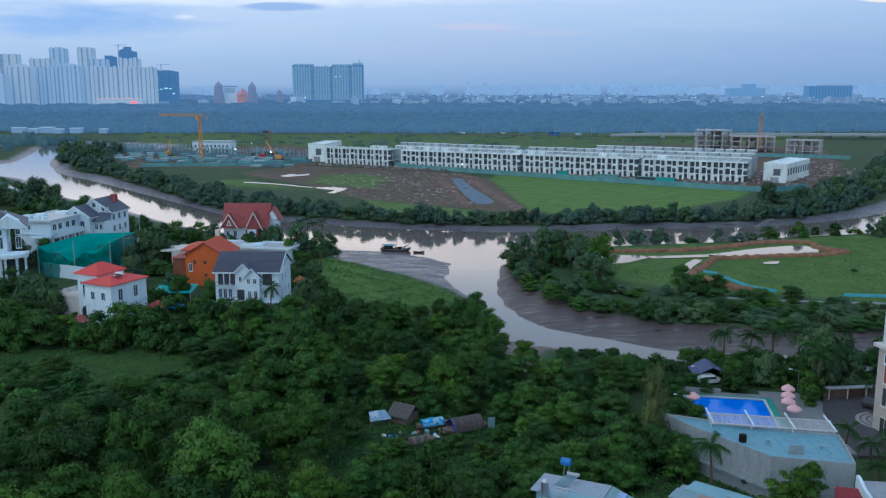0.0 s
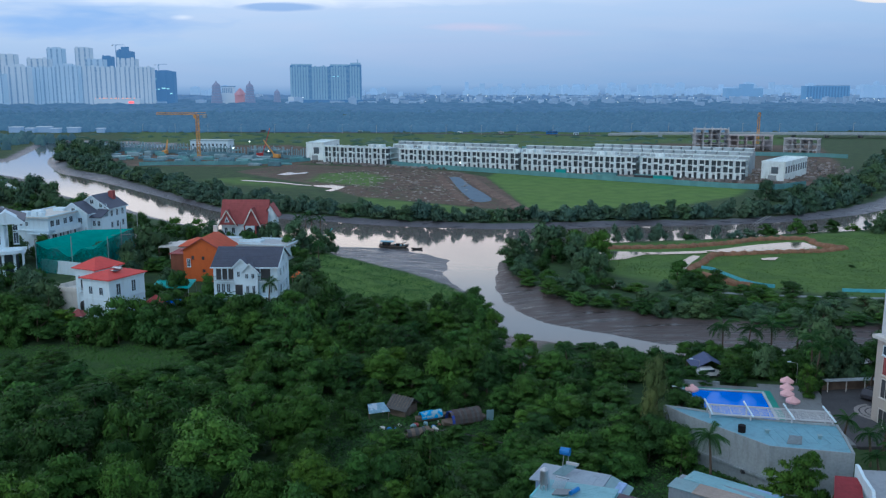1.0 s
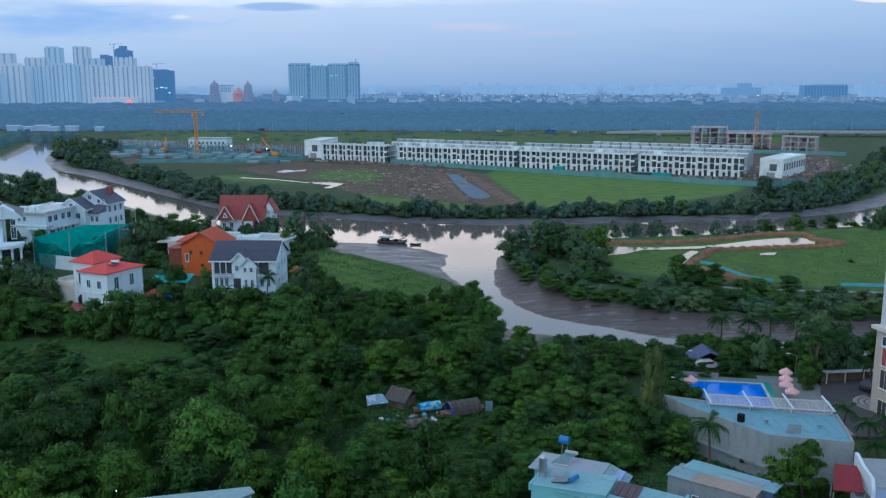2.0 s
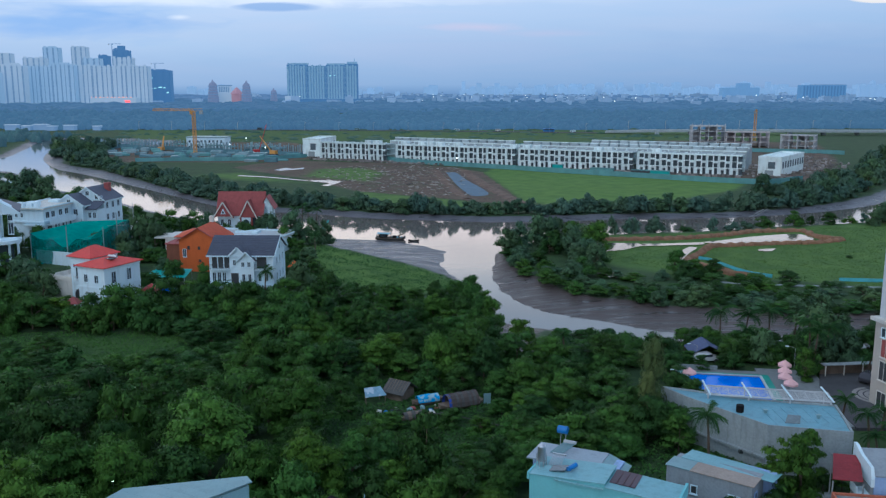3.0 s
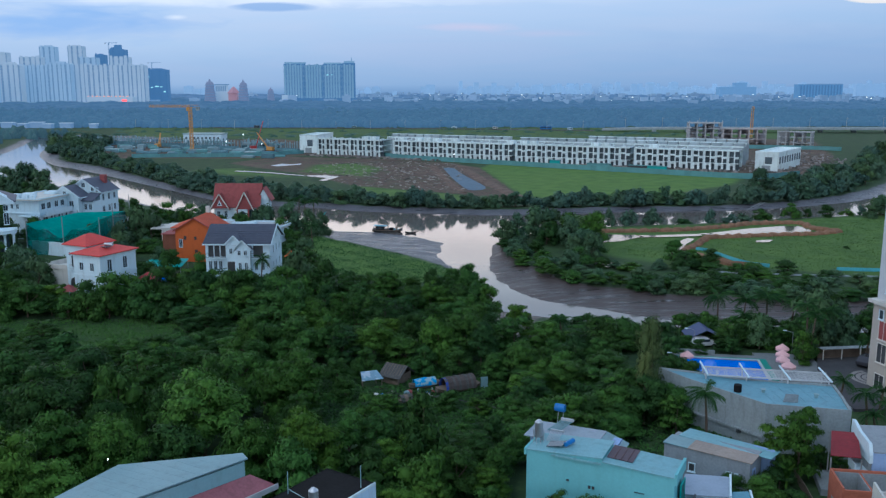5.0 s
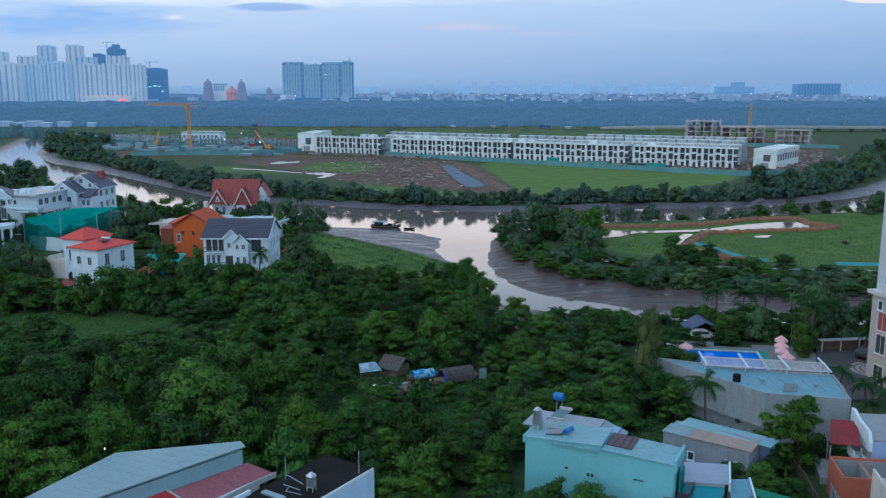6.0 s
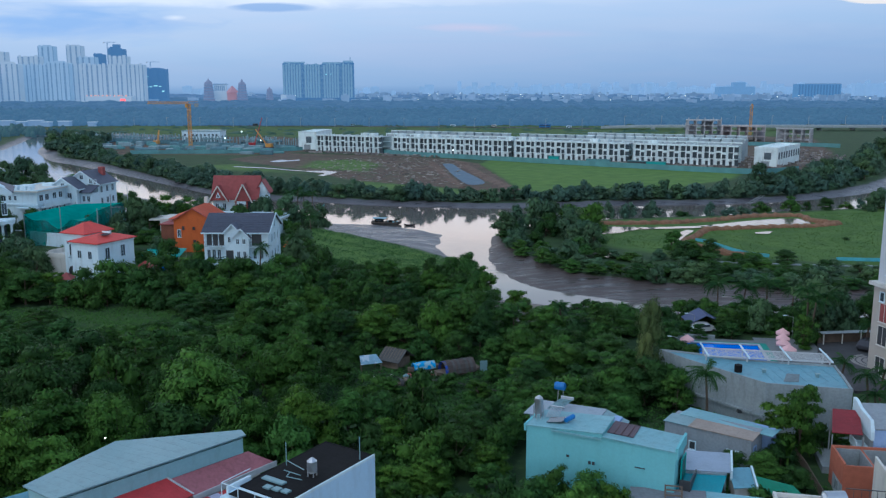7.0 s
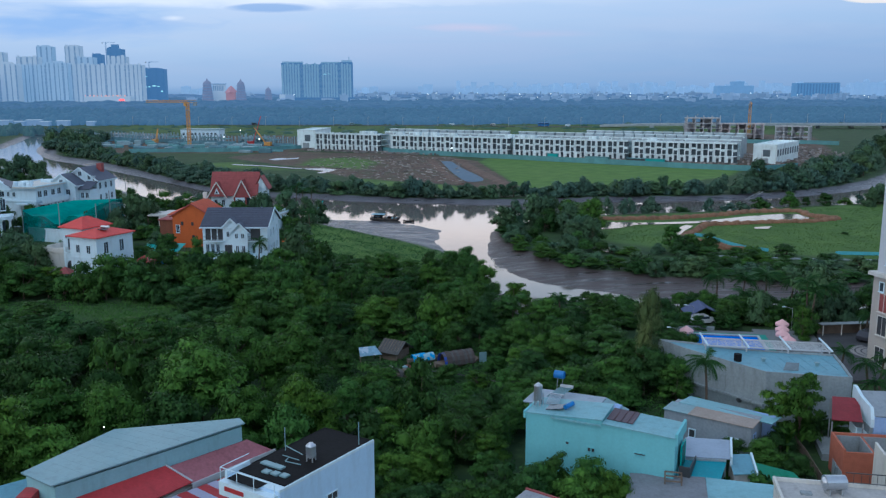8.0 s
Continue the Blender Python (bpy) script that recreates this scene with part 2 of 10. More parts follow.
def distant(name, colour, haze_glow, strength, vary=0.2, scale=0.02, island=0.15):
    """Backdrop of distance, from some 600 metres to kilometres off: the evening haze before it is put in as the
    surface's own glow.
    """
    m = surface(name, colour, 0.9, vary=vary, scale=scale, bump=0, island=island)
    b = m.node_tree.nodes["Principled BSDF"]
    b.inputs["Emission Color"].default_value = (*haze_glow, 1)
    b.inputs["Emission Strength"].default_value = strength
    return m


def foliage(name, dark, light, rough=0.55):
    m = bpy.data.materials.new(name)
    m.use_nodes = True
    n, l = m.node_tree.nodes, m.node_tree.links
    bsdf = n["Principled BSDF"]
    bsdf.inputs["Roughness"].default_value, bsdf.inputs["Specular IOR Level"].default_value = rough, 0.10
    geo, info = n.new("ShaderNodeNewGeometry"), n.new("ShaderNodeObjectInfo")
    add = n.new("ShaderNodeMath")
    add.operation = "MULTIPLY_ADD"
    l.new(info.outputs["Random"], add.inputs[0])
    add.inputs[1].default_value = 0.6
    half = n.new("ShaderNodeMath")
    half.operation = "MULTIPLY"
    l.new(geo.outputs["Random Per Island"], half.inputs[0])
    half.inputs[1].default_value = 0.4
    l.new(half.outputs[0], add.inputs[2])
    few = n.new("ShaderNodeMath")
    few.operation = "POWER"
    l.new(add.outputs[0], few.inputs[0])
    few.inputs[1].default_value = 1.7
    mix = n.new("ShaderNodeMixRGB")
    l.new(few.outputs[0], mix.inputs[0])
    mix.inputs[1].default_value, mix.inputs[2].default_value = (*dark, 1), (*light, 1)
    # some trees lean to yellow, some to blue-green
    turn = n.new("ShaderNodeMath")
    turn.operation = "MULTIPLY"
    l.new(info.outputs["Random"], turn.inputs[0])
    turn.inputs[1].default_value = 17.0
    part_of = n.new("ShaderNodeMath")
    part_of.operation = "FRACT"
    l.new(turn.outputs[0], part_of.inputs[0])
    cast = n.new("ShaderNodeMixRGB")
    l.new(part_of.outputs[0], cast.inputs[0])
    cast.inputs[1].default_value, cast.inputs[2].default_value = (1.05, 1.01, 0.92, 1), (0.88, 0.97, 1.20, 1)
    dye = n.new("ShaderNodeMixRGB")
    dye.blend_type = "MULTIPLY"
    dye.inputs[0].default_value = 1
    l.new(mix.outputs[0], dye.inputs[1])
    l.new(cast.outputs[0], dye.inputs[2])
    l.new(dye.outputs[0], bsdf.inputs["Base Color"])
    thin, both = n.new("ShaderNodeBsdfTranslucent"), n.new("ShaderNodeMixShader")
    l.new(dye.outputs[0], thin.inputs[0])
    both.inputs[0].default_value = 0.12
    l.new(bsdf.outputs[0], both.inputs[1])
    l.new(thin.outputs[0], both.inputs[2])
    l.new(both.outputs[0], n["Material Output"].inputs["Surface"])
    return m


def water_surface(name, colour, rough, ripple, scale):
    m = bpy.data.materials.new(name)
    m.use_nodes = True
    n, l = m.node_tree.nodes, m.node_tree.links
    b = n["Principled BSDF"]
    b.inputs["Base Color"].default_value = (*colour, 1)
    b.inputs["Roughness"].default_value, b.inputs["IOR"].default_value = rough, 1.33
    co = n.new("ShaderNodeTexCoord")
    mp = n.new("ShaderNodeMapping")
    mp.inputs["Scale"].default_value = (scale, scale * 2.2, scale)
    l.new(co.outputs["Object"], mp.inputs[0])
    t = n.new("ShaderNodeTexNoise")
    t.inputs["Scale"].default_value, t.inputs["Detail"].default_value = 1.0, 4
    l.new(mp.outputs[0], t.inputs[0])
    bp = n.new("ShaderNodeBump")
    bp.inputs["Strength"].default_value, bp.inputs["Distance"].default_value = ripple, 0.3
    l.new(t.outputs[0], bp.inputs["Height"])
    l.new(bp.outputs[0], b.inputs["Normal"])
    return m


def patched(name, base, patch, scale, share, rough=0.8):
    """One stuff with patches of another sewn or tied on."""
    m = surface(name, base, rough, vary=0.4, scale=4, bump=0.4)
    n, l = m.node_tree.nodes, m.node_tree.links
    bsdf = n["Principled BSDF"]
    old = bsdf.inputs["Base Color"].links[0].from_socket
    co, cell = n.new("ShaderNodeTexCoord"), n.new("ShaderNodeTexVoronoi")
    cell.inputs["Scale"].default_value = scale
    l.new(co.outputs["Object"], cell.inputs[0])
    pick = n.new("ShaderNodeSeparateColor")
    l.new(cell.outputs["Color"], pick.inputs[0])
    cut = n.new("ShaderNodeMath")
    cut.operation = "LESS_THAN"
    l.new(pick.outputs[0], cut.inputs[0])
    cut.inputs[1].default_value = share
    mix = n.new("ShaderNodeMixRGB")
    l.new(cut.outputs[0], mix.inputs[0])
    l.new(old, mix.inputs[1])
    mix.inputs[2].default_value = (*patch, 1)
    l.new(mix.outputs[0], bsdf.inputs["Base Color"])
    return m


M_WHITE = surface("white_paint", (0.62, 0.75, 0.82), 0.7, vary=0.08, stain=0.25)
M_CREAM = surface("cream_plaster", (0.58, 0.57, 0.53), 0.75, vary=0.1, stain=0.3)
M_CONC = surface("concrete", (0.26, 0.295, 0.31), 0.9, vary=0.25, stain=0.4, bump=0.25)
M_CONC_LT = surface("concrete_light", (0.275, 0.315, 0.33), 0.9, vary=0.2, stain=0.4)
# near-black; on opening plates it stands in for the shade inside
M_DARK = surface("near_black", (0.045, 0.05, 0.055), 0.5, vary=0.2)
M_GLASS = surface("window_glass", (0.05, 0.07, 0.09), 0.08, vary=0.1, bump=0, spec=0.8)
M_REDROOF = surface("red_roof_tiles", (0.55, 0.06, 0.05), 0.6, vary=0.15, scale=3, streak=0.3)
M_BRICKRED = surface("old_red_tiles", (0.27, 0.068, 0.066), 0.75, vary=0.3, scale=3)
M_ORANGE = surface("orange_paint", (0.52, 0.115, 0.025), 0.75, vary=0.12, stain=0.2)
M_ORANGE_ROOF = surface("orange_tiles", (0.52, 0.10, 0.045), 0.7, vary=0.2, scale=3)
M_SLATE = surface("slate_blue_roof", (0.075, 0.085, 0.12), 0.6, vary=0.2, scale=3)
M_BLACK = surface("black_membrane", (0.012, 0.012, 0.013), 0.85, vary=0.4, stain=0.3, spec=0.12)
M_MINT = surface("mint_paint", (0.19, 0.49, 0.53), 0.7, vary=0.08, stain=0.15)
M_TEALROOF = surface("pale_teal_sheet", (0.22, 0.42, 0.47), 0.45, vary=0.12, stain=0.3)
M_TEAL = surface("teal_sheet", (0.03, 0.36, 0.33), 0.55, vary=0.15)
M_BLUEWALL = surface("pale_blue_paint", (0.30, 0.42, 0.66), 0.7, vary=0.1, stain=0.5)
M_ROOFBLUE = surface("blue_grey_membrane", (0.15, 0.32, 0.40), 0.55, vary=0.14, stain=0.35)
M_SHEETWHITE = surface("white_steel_sheet", (0.20, 0.32, 0.35), 0.4, vary=0.1, stain=0.25)
M_WHITESTEEL = surface("white_painted_steel", (0.46, 0.48, 0.50), 0.4, vary=0.08, stain=0.2)
M_SHEETRED = surface("red_steel_sheet", (0.38, 0.035, 0.04), 0.45, vary=0.2, stain=0.3)
M_STEEL = surface("galvanised_steel", (0.55, 0.57, 0.6), 0.3, 0.9, vary=0.1)
M_POLE = surface("grey_paint_steel", (0.30, 0.32, 0.33), 0.5, 0.2, vary=0.1)
M_YELLOW = surface("yellow_crane_paint", (0.56, 0.28, 0.07), 0.5, vary=0.15)
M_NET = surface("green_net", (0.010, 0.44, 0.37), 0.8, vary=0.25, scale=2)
# same net on the sides: colour darkened and see-through for the dim inside
M_NET_SIDE = surface("green_net_side_darkened", (0.006, 0.27, 0.24), 0.8, vary=0.25, scale=2)
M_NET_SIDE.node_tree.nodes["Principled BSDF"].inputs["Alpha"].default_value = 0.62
M_HOARD = surface("teal_hoarding", (0.12, 0.28, 0.29), 0.6, vary=0.2, random_tone=0.1)
M_WOOD = surface("weathered_wood", (0.17, 0.13, 0.10), 0.85, vary=0.35, scale=3)
M_THATCH = surface("dry_thatch", (0.088, 0.086, 0.082), 0.95, vary=0.4, scale=6, bump=0.5)
M_TARP = surface("blue_tarp", (0.02, 0.15, 0.42), 0.4, vary=0.25, scale=3)
M_PINK = surface("pink_canvas", (0.70, 0.42, 0.42), 0.8, vary=0.1)
M_ROAD = surface("asphalt", (0.06, 0.06, 0.065), 0.85, vary=0.3, stain=0.3)
M_PAVE = surface("paving", (0.26, 0.24, 0.23), 0.85, vary=0.2, stain=0.3)
M_DECK = surface("pool_deck", (0.19, 0.205, 0.21), 0.8, vary=0.15, stain=0.3)
M_POOL = surface("pool_water", (0.0, 0.17, 0.80), 0.15, vary=0.1, bump=0.1, spec=0.15)
M_POOLTILE = surface("pool_green_tile", (0.02, 0.26, 0.20), 0.5, vary=0.2)
M_BARK = surface("bark", (0.10, 0.075, 0.055), 0.9, vary=0.4, scale=4, bump=0.5)
M_SOIL = surface("red_soil", (0.215, 0.115, 0.066), 0.95, vary=0.45, bump=0.6, stain=0.4)
M_SOIL_DULL = surface("canal_earth", (0.15, 0.102, 0.078), 0.95, vary=0.5, bump=0.6, stain=0.4)
M_RIVER = water_surface("river_water", (0.15, 0.135, 0.125), 0.06, 0.045, 0.22)
M_CANAL = surface("wet_blue_lining", (0.11, 0.165, 0.22), 0.75, vary=0.2, spec=0.2)
M_POND = water_surface("pond_water", (0.12, 0.11, 0.10), 0.08, 0.03, 0.6)

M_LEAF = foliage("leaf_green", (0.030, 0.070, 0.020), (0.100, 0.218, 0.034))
# distance haze is lightened into the next two leaf colours
M_LEAF_HAZED = foliage("leaf_hazed", (0.058, 0.108, 0.056), (0.130, 0.218, 0.088))
M_LEAF_FAR_HAZED = foliage("leaf_far_hazed", (0.066, 0.120, 0.082), (0.130, 0.210, 0.118))
M_LEAF_LT = foliage("leaf_light", (0.038, 0.096, 0.016), (0.165, 0.305, 0.042))
M_LEAF_DRY = foliage("leaf_dry", (0.085, 0.12, 0.035), (0.19, 0.22, 0.065))
M_TONGUE = foliage("point_grass", (0.034, 0.092, 0.026), (0.072, 0.155, 0.036))
M_MEADOW = foliage("meadow_blades", (0.060, 0.120, 0.026), (0.105, 0.178, 0.040))
M_FROND = foliage("palm_frond", (0.016, 0.055, 0.016), (0.06, 0.14, 0.03))


# ---- ground: one sheet with the river bed sunk into it ----
# waterlines
NORTH_W = [(-700, 760), (-520, 640), (-340, 575), (-276, 546), (-286, 600), (-315, 690), (-330, 748), (-272, 742), (-215, 705), (-232, 655), (-262, 645),
           (-268, 610), (-243, 540), (-206, 474), (-185, 450), (-149, 407), (-114, 363), (-92, 336), (-72, 313), (-44, 303), (-27, 293), (-4, 287), (18, 283)]
NORTH_E = [(40, 283), (60, 289), (100, 293), (134, 304), (170, 329), (212, 378), (270, 480), (350, 640), (450, 850), (560, 1080), (700, 1300)]
EAST_W = [(840, 1260), (640, 1030), (520, 800), (410, 590), (300, 420), (230, 340), (186, 300), (145, 282), (130, 276), (110, 272), (81, 262), (59, 258), (42, 253), (26, 243)]
SPIT_W = [(16, 228), (12.6, 196), (13.9, 182.5), (17.6, 171), (21.6, 164.8), (28.3, 160), (34.8, 155.6), (38.6, 152.4), (44, 150), (70, 148), (110, 149), (180, 140)]
CREEK_W = [(180, 122), (110, 134), (66, 140), (44, 141), (34, 147.5), (26, 150.5), (19, 154), (14.5, 155.5), (12, 159), (10, 168), (7, 187), (2, 206)]
FLAT_W = [(1, 213), (3, 230), (-4, 241), (-17, 249), (-27, 250.5), (-34, 252), (-60, 268), (-88, 294), (-108, 316), (-132, 346), (-163, 375), (-196, 418), (-237, 467), (-340, 500), (-520, 540), (-720, 600)]
# tops of the banks, outside the mud
NORTH_T = [(-700, 770), (-520, 650), (-340, 584), (-282, 556), (-294, 604), (-323, 694), (-336, 756), (-268, 750), (-205, 708), (-222, 650), (-252, 640),
           (-252, 600), (-222, 520), (-205, 487), (-170, 449), (-118, 377), (-84, 330), (-60, 313), (-42, 307), (-16, 296), (18, 288.5)]
NORTH_B = [(40, 290), (61, 294), (100, 298), (134, 312), (166, 338), (204, 386), (262, 486), (342, 646), (440, 856), (550, 1090), (690, 1310)]
EAST_T = [(850, 1250), (650, 1020), (530, 790), (418, 580), (306, 410), (236, 332), (190, 292), (146, 278), (130, 272), (110, 267), (81, 257), (59, 253), (42, 248), (28, 240)]
SPIT_T = [(18, 226), (18, 208), (22.7, 191.6), (29, 176.5), (37, 171.5), (46, 166), (59, 163.5), (72, 160), (110, 160), (180, 152)]
CREEK_T = [(180, 116), (110, 130), (66, 137), (44, 138), (33, 144.5), (25, 147), (19, 149), (16.8, 145), (16, 136), (14.5, 131), (11.5, 132), (10.6, 142), (9.6, 154), (8, 168), (5.6, 186), (2, 195)]
FLAT_T = [(-3, 203), (-11, 213), (-21, 223), (-28, 228), (-34, 238), (-40, 250), (-62, 264), (-90, 290), (-112, 312), (-136, 342), (-167, 370), (-200, 413), (-241, 462), (-342, 494), (-520, 532), (-720, 590)]


def closed(*lines):
    return np.array([(p.x, p.y) for line in lines for p in smooth_line(line, 8.0)])


WATER = closed(NORTH_W, NORTH_E, EAST_W, SPIT_W, CREEK_W, FLAT_W)
BANKS = closed(NORTH_T, NORTH_B, EAST_T, SPIT_T, CREEK_T, FLAT_T)
FIELD = np.array([(24, 440), (33, 326), (45, 313), (90, 330), (124, 362), (138, 388), (87, 420), (30, 461)])
MEADOW = np.array([(34, 246), (60, 250), (82, 254), (112, 264), (150, 276), (230, 320), (330, 420), (330, 180), (110, 172), (86, 186), (74, 190), (52, 196), (34, 214)])
TONGUE = np.array([(-27, 226), (-12, 213), (-3, 202), (5.5, 187), (4, 180), (-8, 176), (-22, 186), (-34, 206), (-34, 230)])
CLEARING = np.array([(-95, 140), (-40, 146), (-26, 132), (-34, 116), (-60, 108), (-95, 112)])
DIRT = np.array([(-62, 410), (-33, 360), (-3, 340), (12, 328), (33, 314), (31, 360), (24, 440), (10, 470), (-26, 500), (-60, 505), (-92, 520), (-110, 470)])
SITE = np.array([(-300, 660), (-230, 560), (-180, 505), (-110, 500), (-70, 530), (-26, 505), (29, 463), (138, 386), (185, 400), (240, 520), (300, 690), (160, 720), (90, 640), (-60, 600), (-120, 700)])
STRIP = np.array([(-33, 360), (-22, 308), (14, 305), (12, 326), (-3, 338)])
GRASS_A = np.array([(-66, 420), (-30, 395), (-24, 440), (-40, 470), (-64, 462)])
GRASS_B = np.array([(-118, 430), (-96, 408), (-62, 392), (-70, 402), (-100, 440)])
BACKLAND = np.array([(-320, 900), (-250, 720), (-120, 700), (-60, 600), (90, 640), (160, 720), (300, 690), (330, 820), (300, 900)])


def inside(poly, x, y):
    x, y = np.asarray(x, float), np.asarray(y, float)
    res = np.zeros(x.shape, bool)
    px, py = poly[:, 0], poly[:, 1]
    qx, qy = np.roll(px, -1), np.roll(py, -1)
    for a, b, c, d in zip(px, py, qx, qy):
        if b == d:
            continue
        res ^= ((b > y) != (d > y)) & (x < (c - a) * (y - b) / (d - b) + a)
    return res


def edge_distance(poly, x, y, cap=60.0):
    x, y = np.asarray(x, float), np.asarray(y, float)
    best = np.full(x.shape, cap * cap)
    px, py = poly[:, 0], poly[:, 1]
    for a, b, c, d in zip(px, py, np.roll(px, -1), np.roll(py, -1)):
        ex, ey = c - a, d - b
        t = np.clip(((x - a) * ex + (y - b) * ey) / (ex * ex + ey * ey + 1e-9), 0, 1)
        best = np.minimum(best, (x - a - t * ex) ** 2 + (y - b - t * ey) ** 2)
    return np.sqrt(best)


def grid_distance(poly, cap=26.0):
    """The same over the ground's own grid, segment by segment in the blocks near each."""
    best = np.full((len(gy), len(gx)), cap * cap)
    for (a, b), (c, d) in zip(poly, np.roll(poly, -1, 0)):
        i0, i1 = np.searchsorted(gx, (min(a, c) - cap, max(a, c) + cap))
        j0, j1 = np.searchsorted(gy, (min(b, d) - cap, max(b, d) + cap))
        if i1 <= i0 or j1 <= j0:
            continue
        x, y = gx[None, i0:i1], gy[j0:j1, None]
        ex, ey = c - a, d - b
        t = np.clip(((x - a) * ex + (y - b) * ey) / (ex * ex + ey * ey + 1e-9), 0, 1)
        best[j0:j1, i0:i1] = np.minimum(best[j0:j1, i0:i1], (x - a - t * ex) ** 2 + (y - b - t * ey) ** 2)
    return np.sqrt(best).ravel()


def grid_inside(poly):
    res = np.zeros((len(gy), len(gx)), bool)
    for (a, b), (c, d) in zip(poly, np.roll(poly, -1, 0)):
        if b == d:
            continue
        j0, j1 = np.searchsorted(gy, (min(b, d), max(b, d)))
        y = gy[j0:j1, None]
        res[j0:j1] ^= gx[None, :] < (c - a) * (y - b) / (d - b) + a
    return res.ravel()


def wave(x, y, s, a):
    return np.sin(x / s + a) * np.cos(y / s * 1.3 + 2 * a) + 0.5 * np.sin((x + y) / s * 2.3 + 3 * a)


def land_height(x, y, whole=False):
    """Ground level: land about 0.2, raised by the houses on the near bank; mud slopes; river bed."""
    x, y = np.asarray(x, float), np.asarray(y, float)
    z = 0.2 + 0.06 * wave(x, y, 9.0, 0.4)
    rise = np.clip((x - 14) / 14, 0, 1) * np.clip((132 - y) / 6, 0, 1)
    rise = np.maximum(rise, np.clip((72 - y) / 10, 0, 1) * 0.8)
    z = z + 1.4 * rise * rise * (3 - 2 * rise)
    villas = np.clip((-14 - x) / 16, 0, 1) * np.clip((y - 148) / 12, 0, 1) * np.clip((262 - y) / 14, 0, 1)
    z = z + 1.0 * villas
    if whole:
        in_b, in_w = grid_inside(BANKS), grid_inside(WATER)
        db, dw = grid_distance(BANKS), grid_distance(WATER)
    else:
        in_b, in_w = inside(BANKS, x, y), inside(WATER, x, y)
        if not in_b.any():
            return z, in_b, in_w
        db, dw = edge_distance(BANKS, x, y), edge_distance(WATER, x, y)
    r = db / (db + dw + 1e-6)
    mud = 0.1 - 1.12 * r + 0.05 * wave(x, y, 2.3, 1.0)
    z = np.where(in_b & ~in_w, np.minimum(z, mud), z)
    z = np.where(in_w, -1.05 - np.minimum(dw * 0.12, 2.0), z)
    return z, in_b, in_w


def stretch(*legs):
    out = [legs[0][0]]
    for a, b, n in legs:
        out += [a + (b - a) * (k + 1) / n for k in range(n)]
    return np.array(out)


gx = stretch((-4900, -1200, 5), (-1200, -420, 26), (-420, -135, 57), (-135, 190, 200), (190, 620, 72), (620, 1200, 15), (1200, 4900, 5))
gy = stretch((-900, 30, 8), (30, 62, 8), (62, 320, 172), (320, 620, 80), (620, 1300, 60), (1300, 2400, 10), (2400, 4900, 5))
GX, GY = np.meshgrid(gx, gy)
fx, fy = GX.ravel(), GY.ravel()
gz, in_banks, in_water = land_height(fx, fy, True)


def soft(poly, width):
    return np.clip(0.5 + np.where(grid_inside(poly), 1, -1) * grid_distance(poly) / width, 0, 1)


cover = np.zeros((len(fx), 4), np.float32)
cover[:, 0] = np.maximum.reduce([soft(FIELD, 3), 0.72 * soft(MEADOW, 4), 0.85 * soft(TONGUE, 3), 0.22 * soft(CLEARING, 8), 0.8 * soft(STRIP, 3), 0.42 * soft(BACKLAND, 20), 0.8 * soft(GRASS_A, 10), 0.7 * soft(GRASS_B, 8)])
cover[:, 1] = np.maximum(soft(DIRT, 6), 0.75 * soft(SITE, 6)) * (1 - soft(FIELD, 3)) * (1 - 0.8 * soft(GRASS_A, 12)) * (1 - 0.8 * soft(GRASS_B, 10))
cover[:, 2] = soft(BANKS, 5.0)
# mud tone: the broad flat is pale and wet, with bluish sky sheen put into its colour; the spit's slope darker
cover[:, 3] = np.maximum(np.clip((14 - fx) / 14, 0, 1), np.clip((fy - 238) / 12, 0, 1))
far_land = np.clip((fy - 850) / 150, 0, 1)
nx, ny = len(gx), len(gy)
idx = np.arange(nx * ny).reshape(ny, nx)
quads = np.stack([idx[:-1, :-1], idx[:-1, 1:], idx[1:, 1:], idx[1:, :-1]], -1).reshape(-1, 4)
g_me = bpy.data.meshes.new("ground")
g_me.from_pydata(np.stack([fx, fy, gz], 1), [], quads.tolist())
att = g_me.color_attributes.new("cover", "FLOAT_COLOR", "POINT")
att.data.foreach_set("color", cover.ravel())
g_me.shade_smooth()


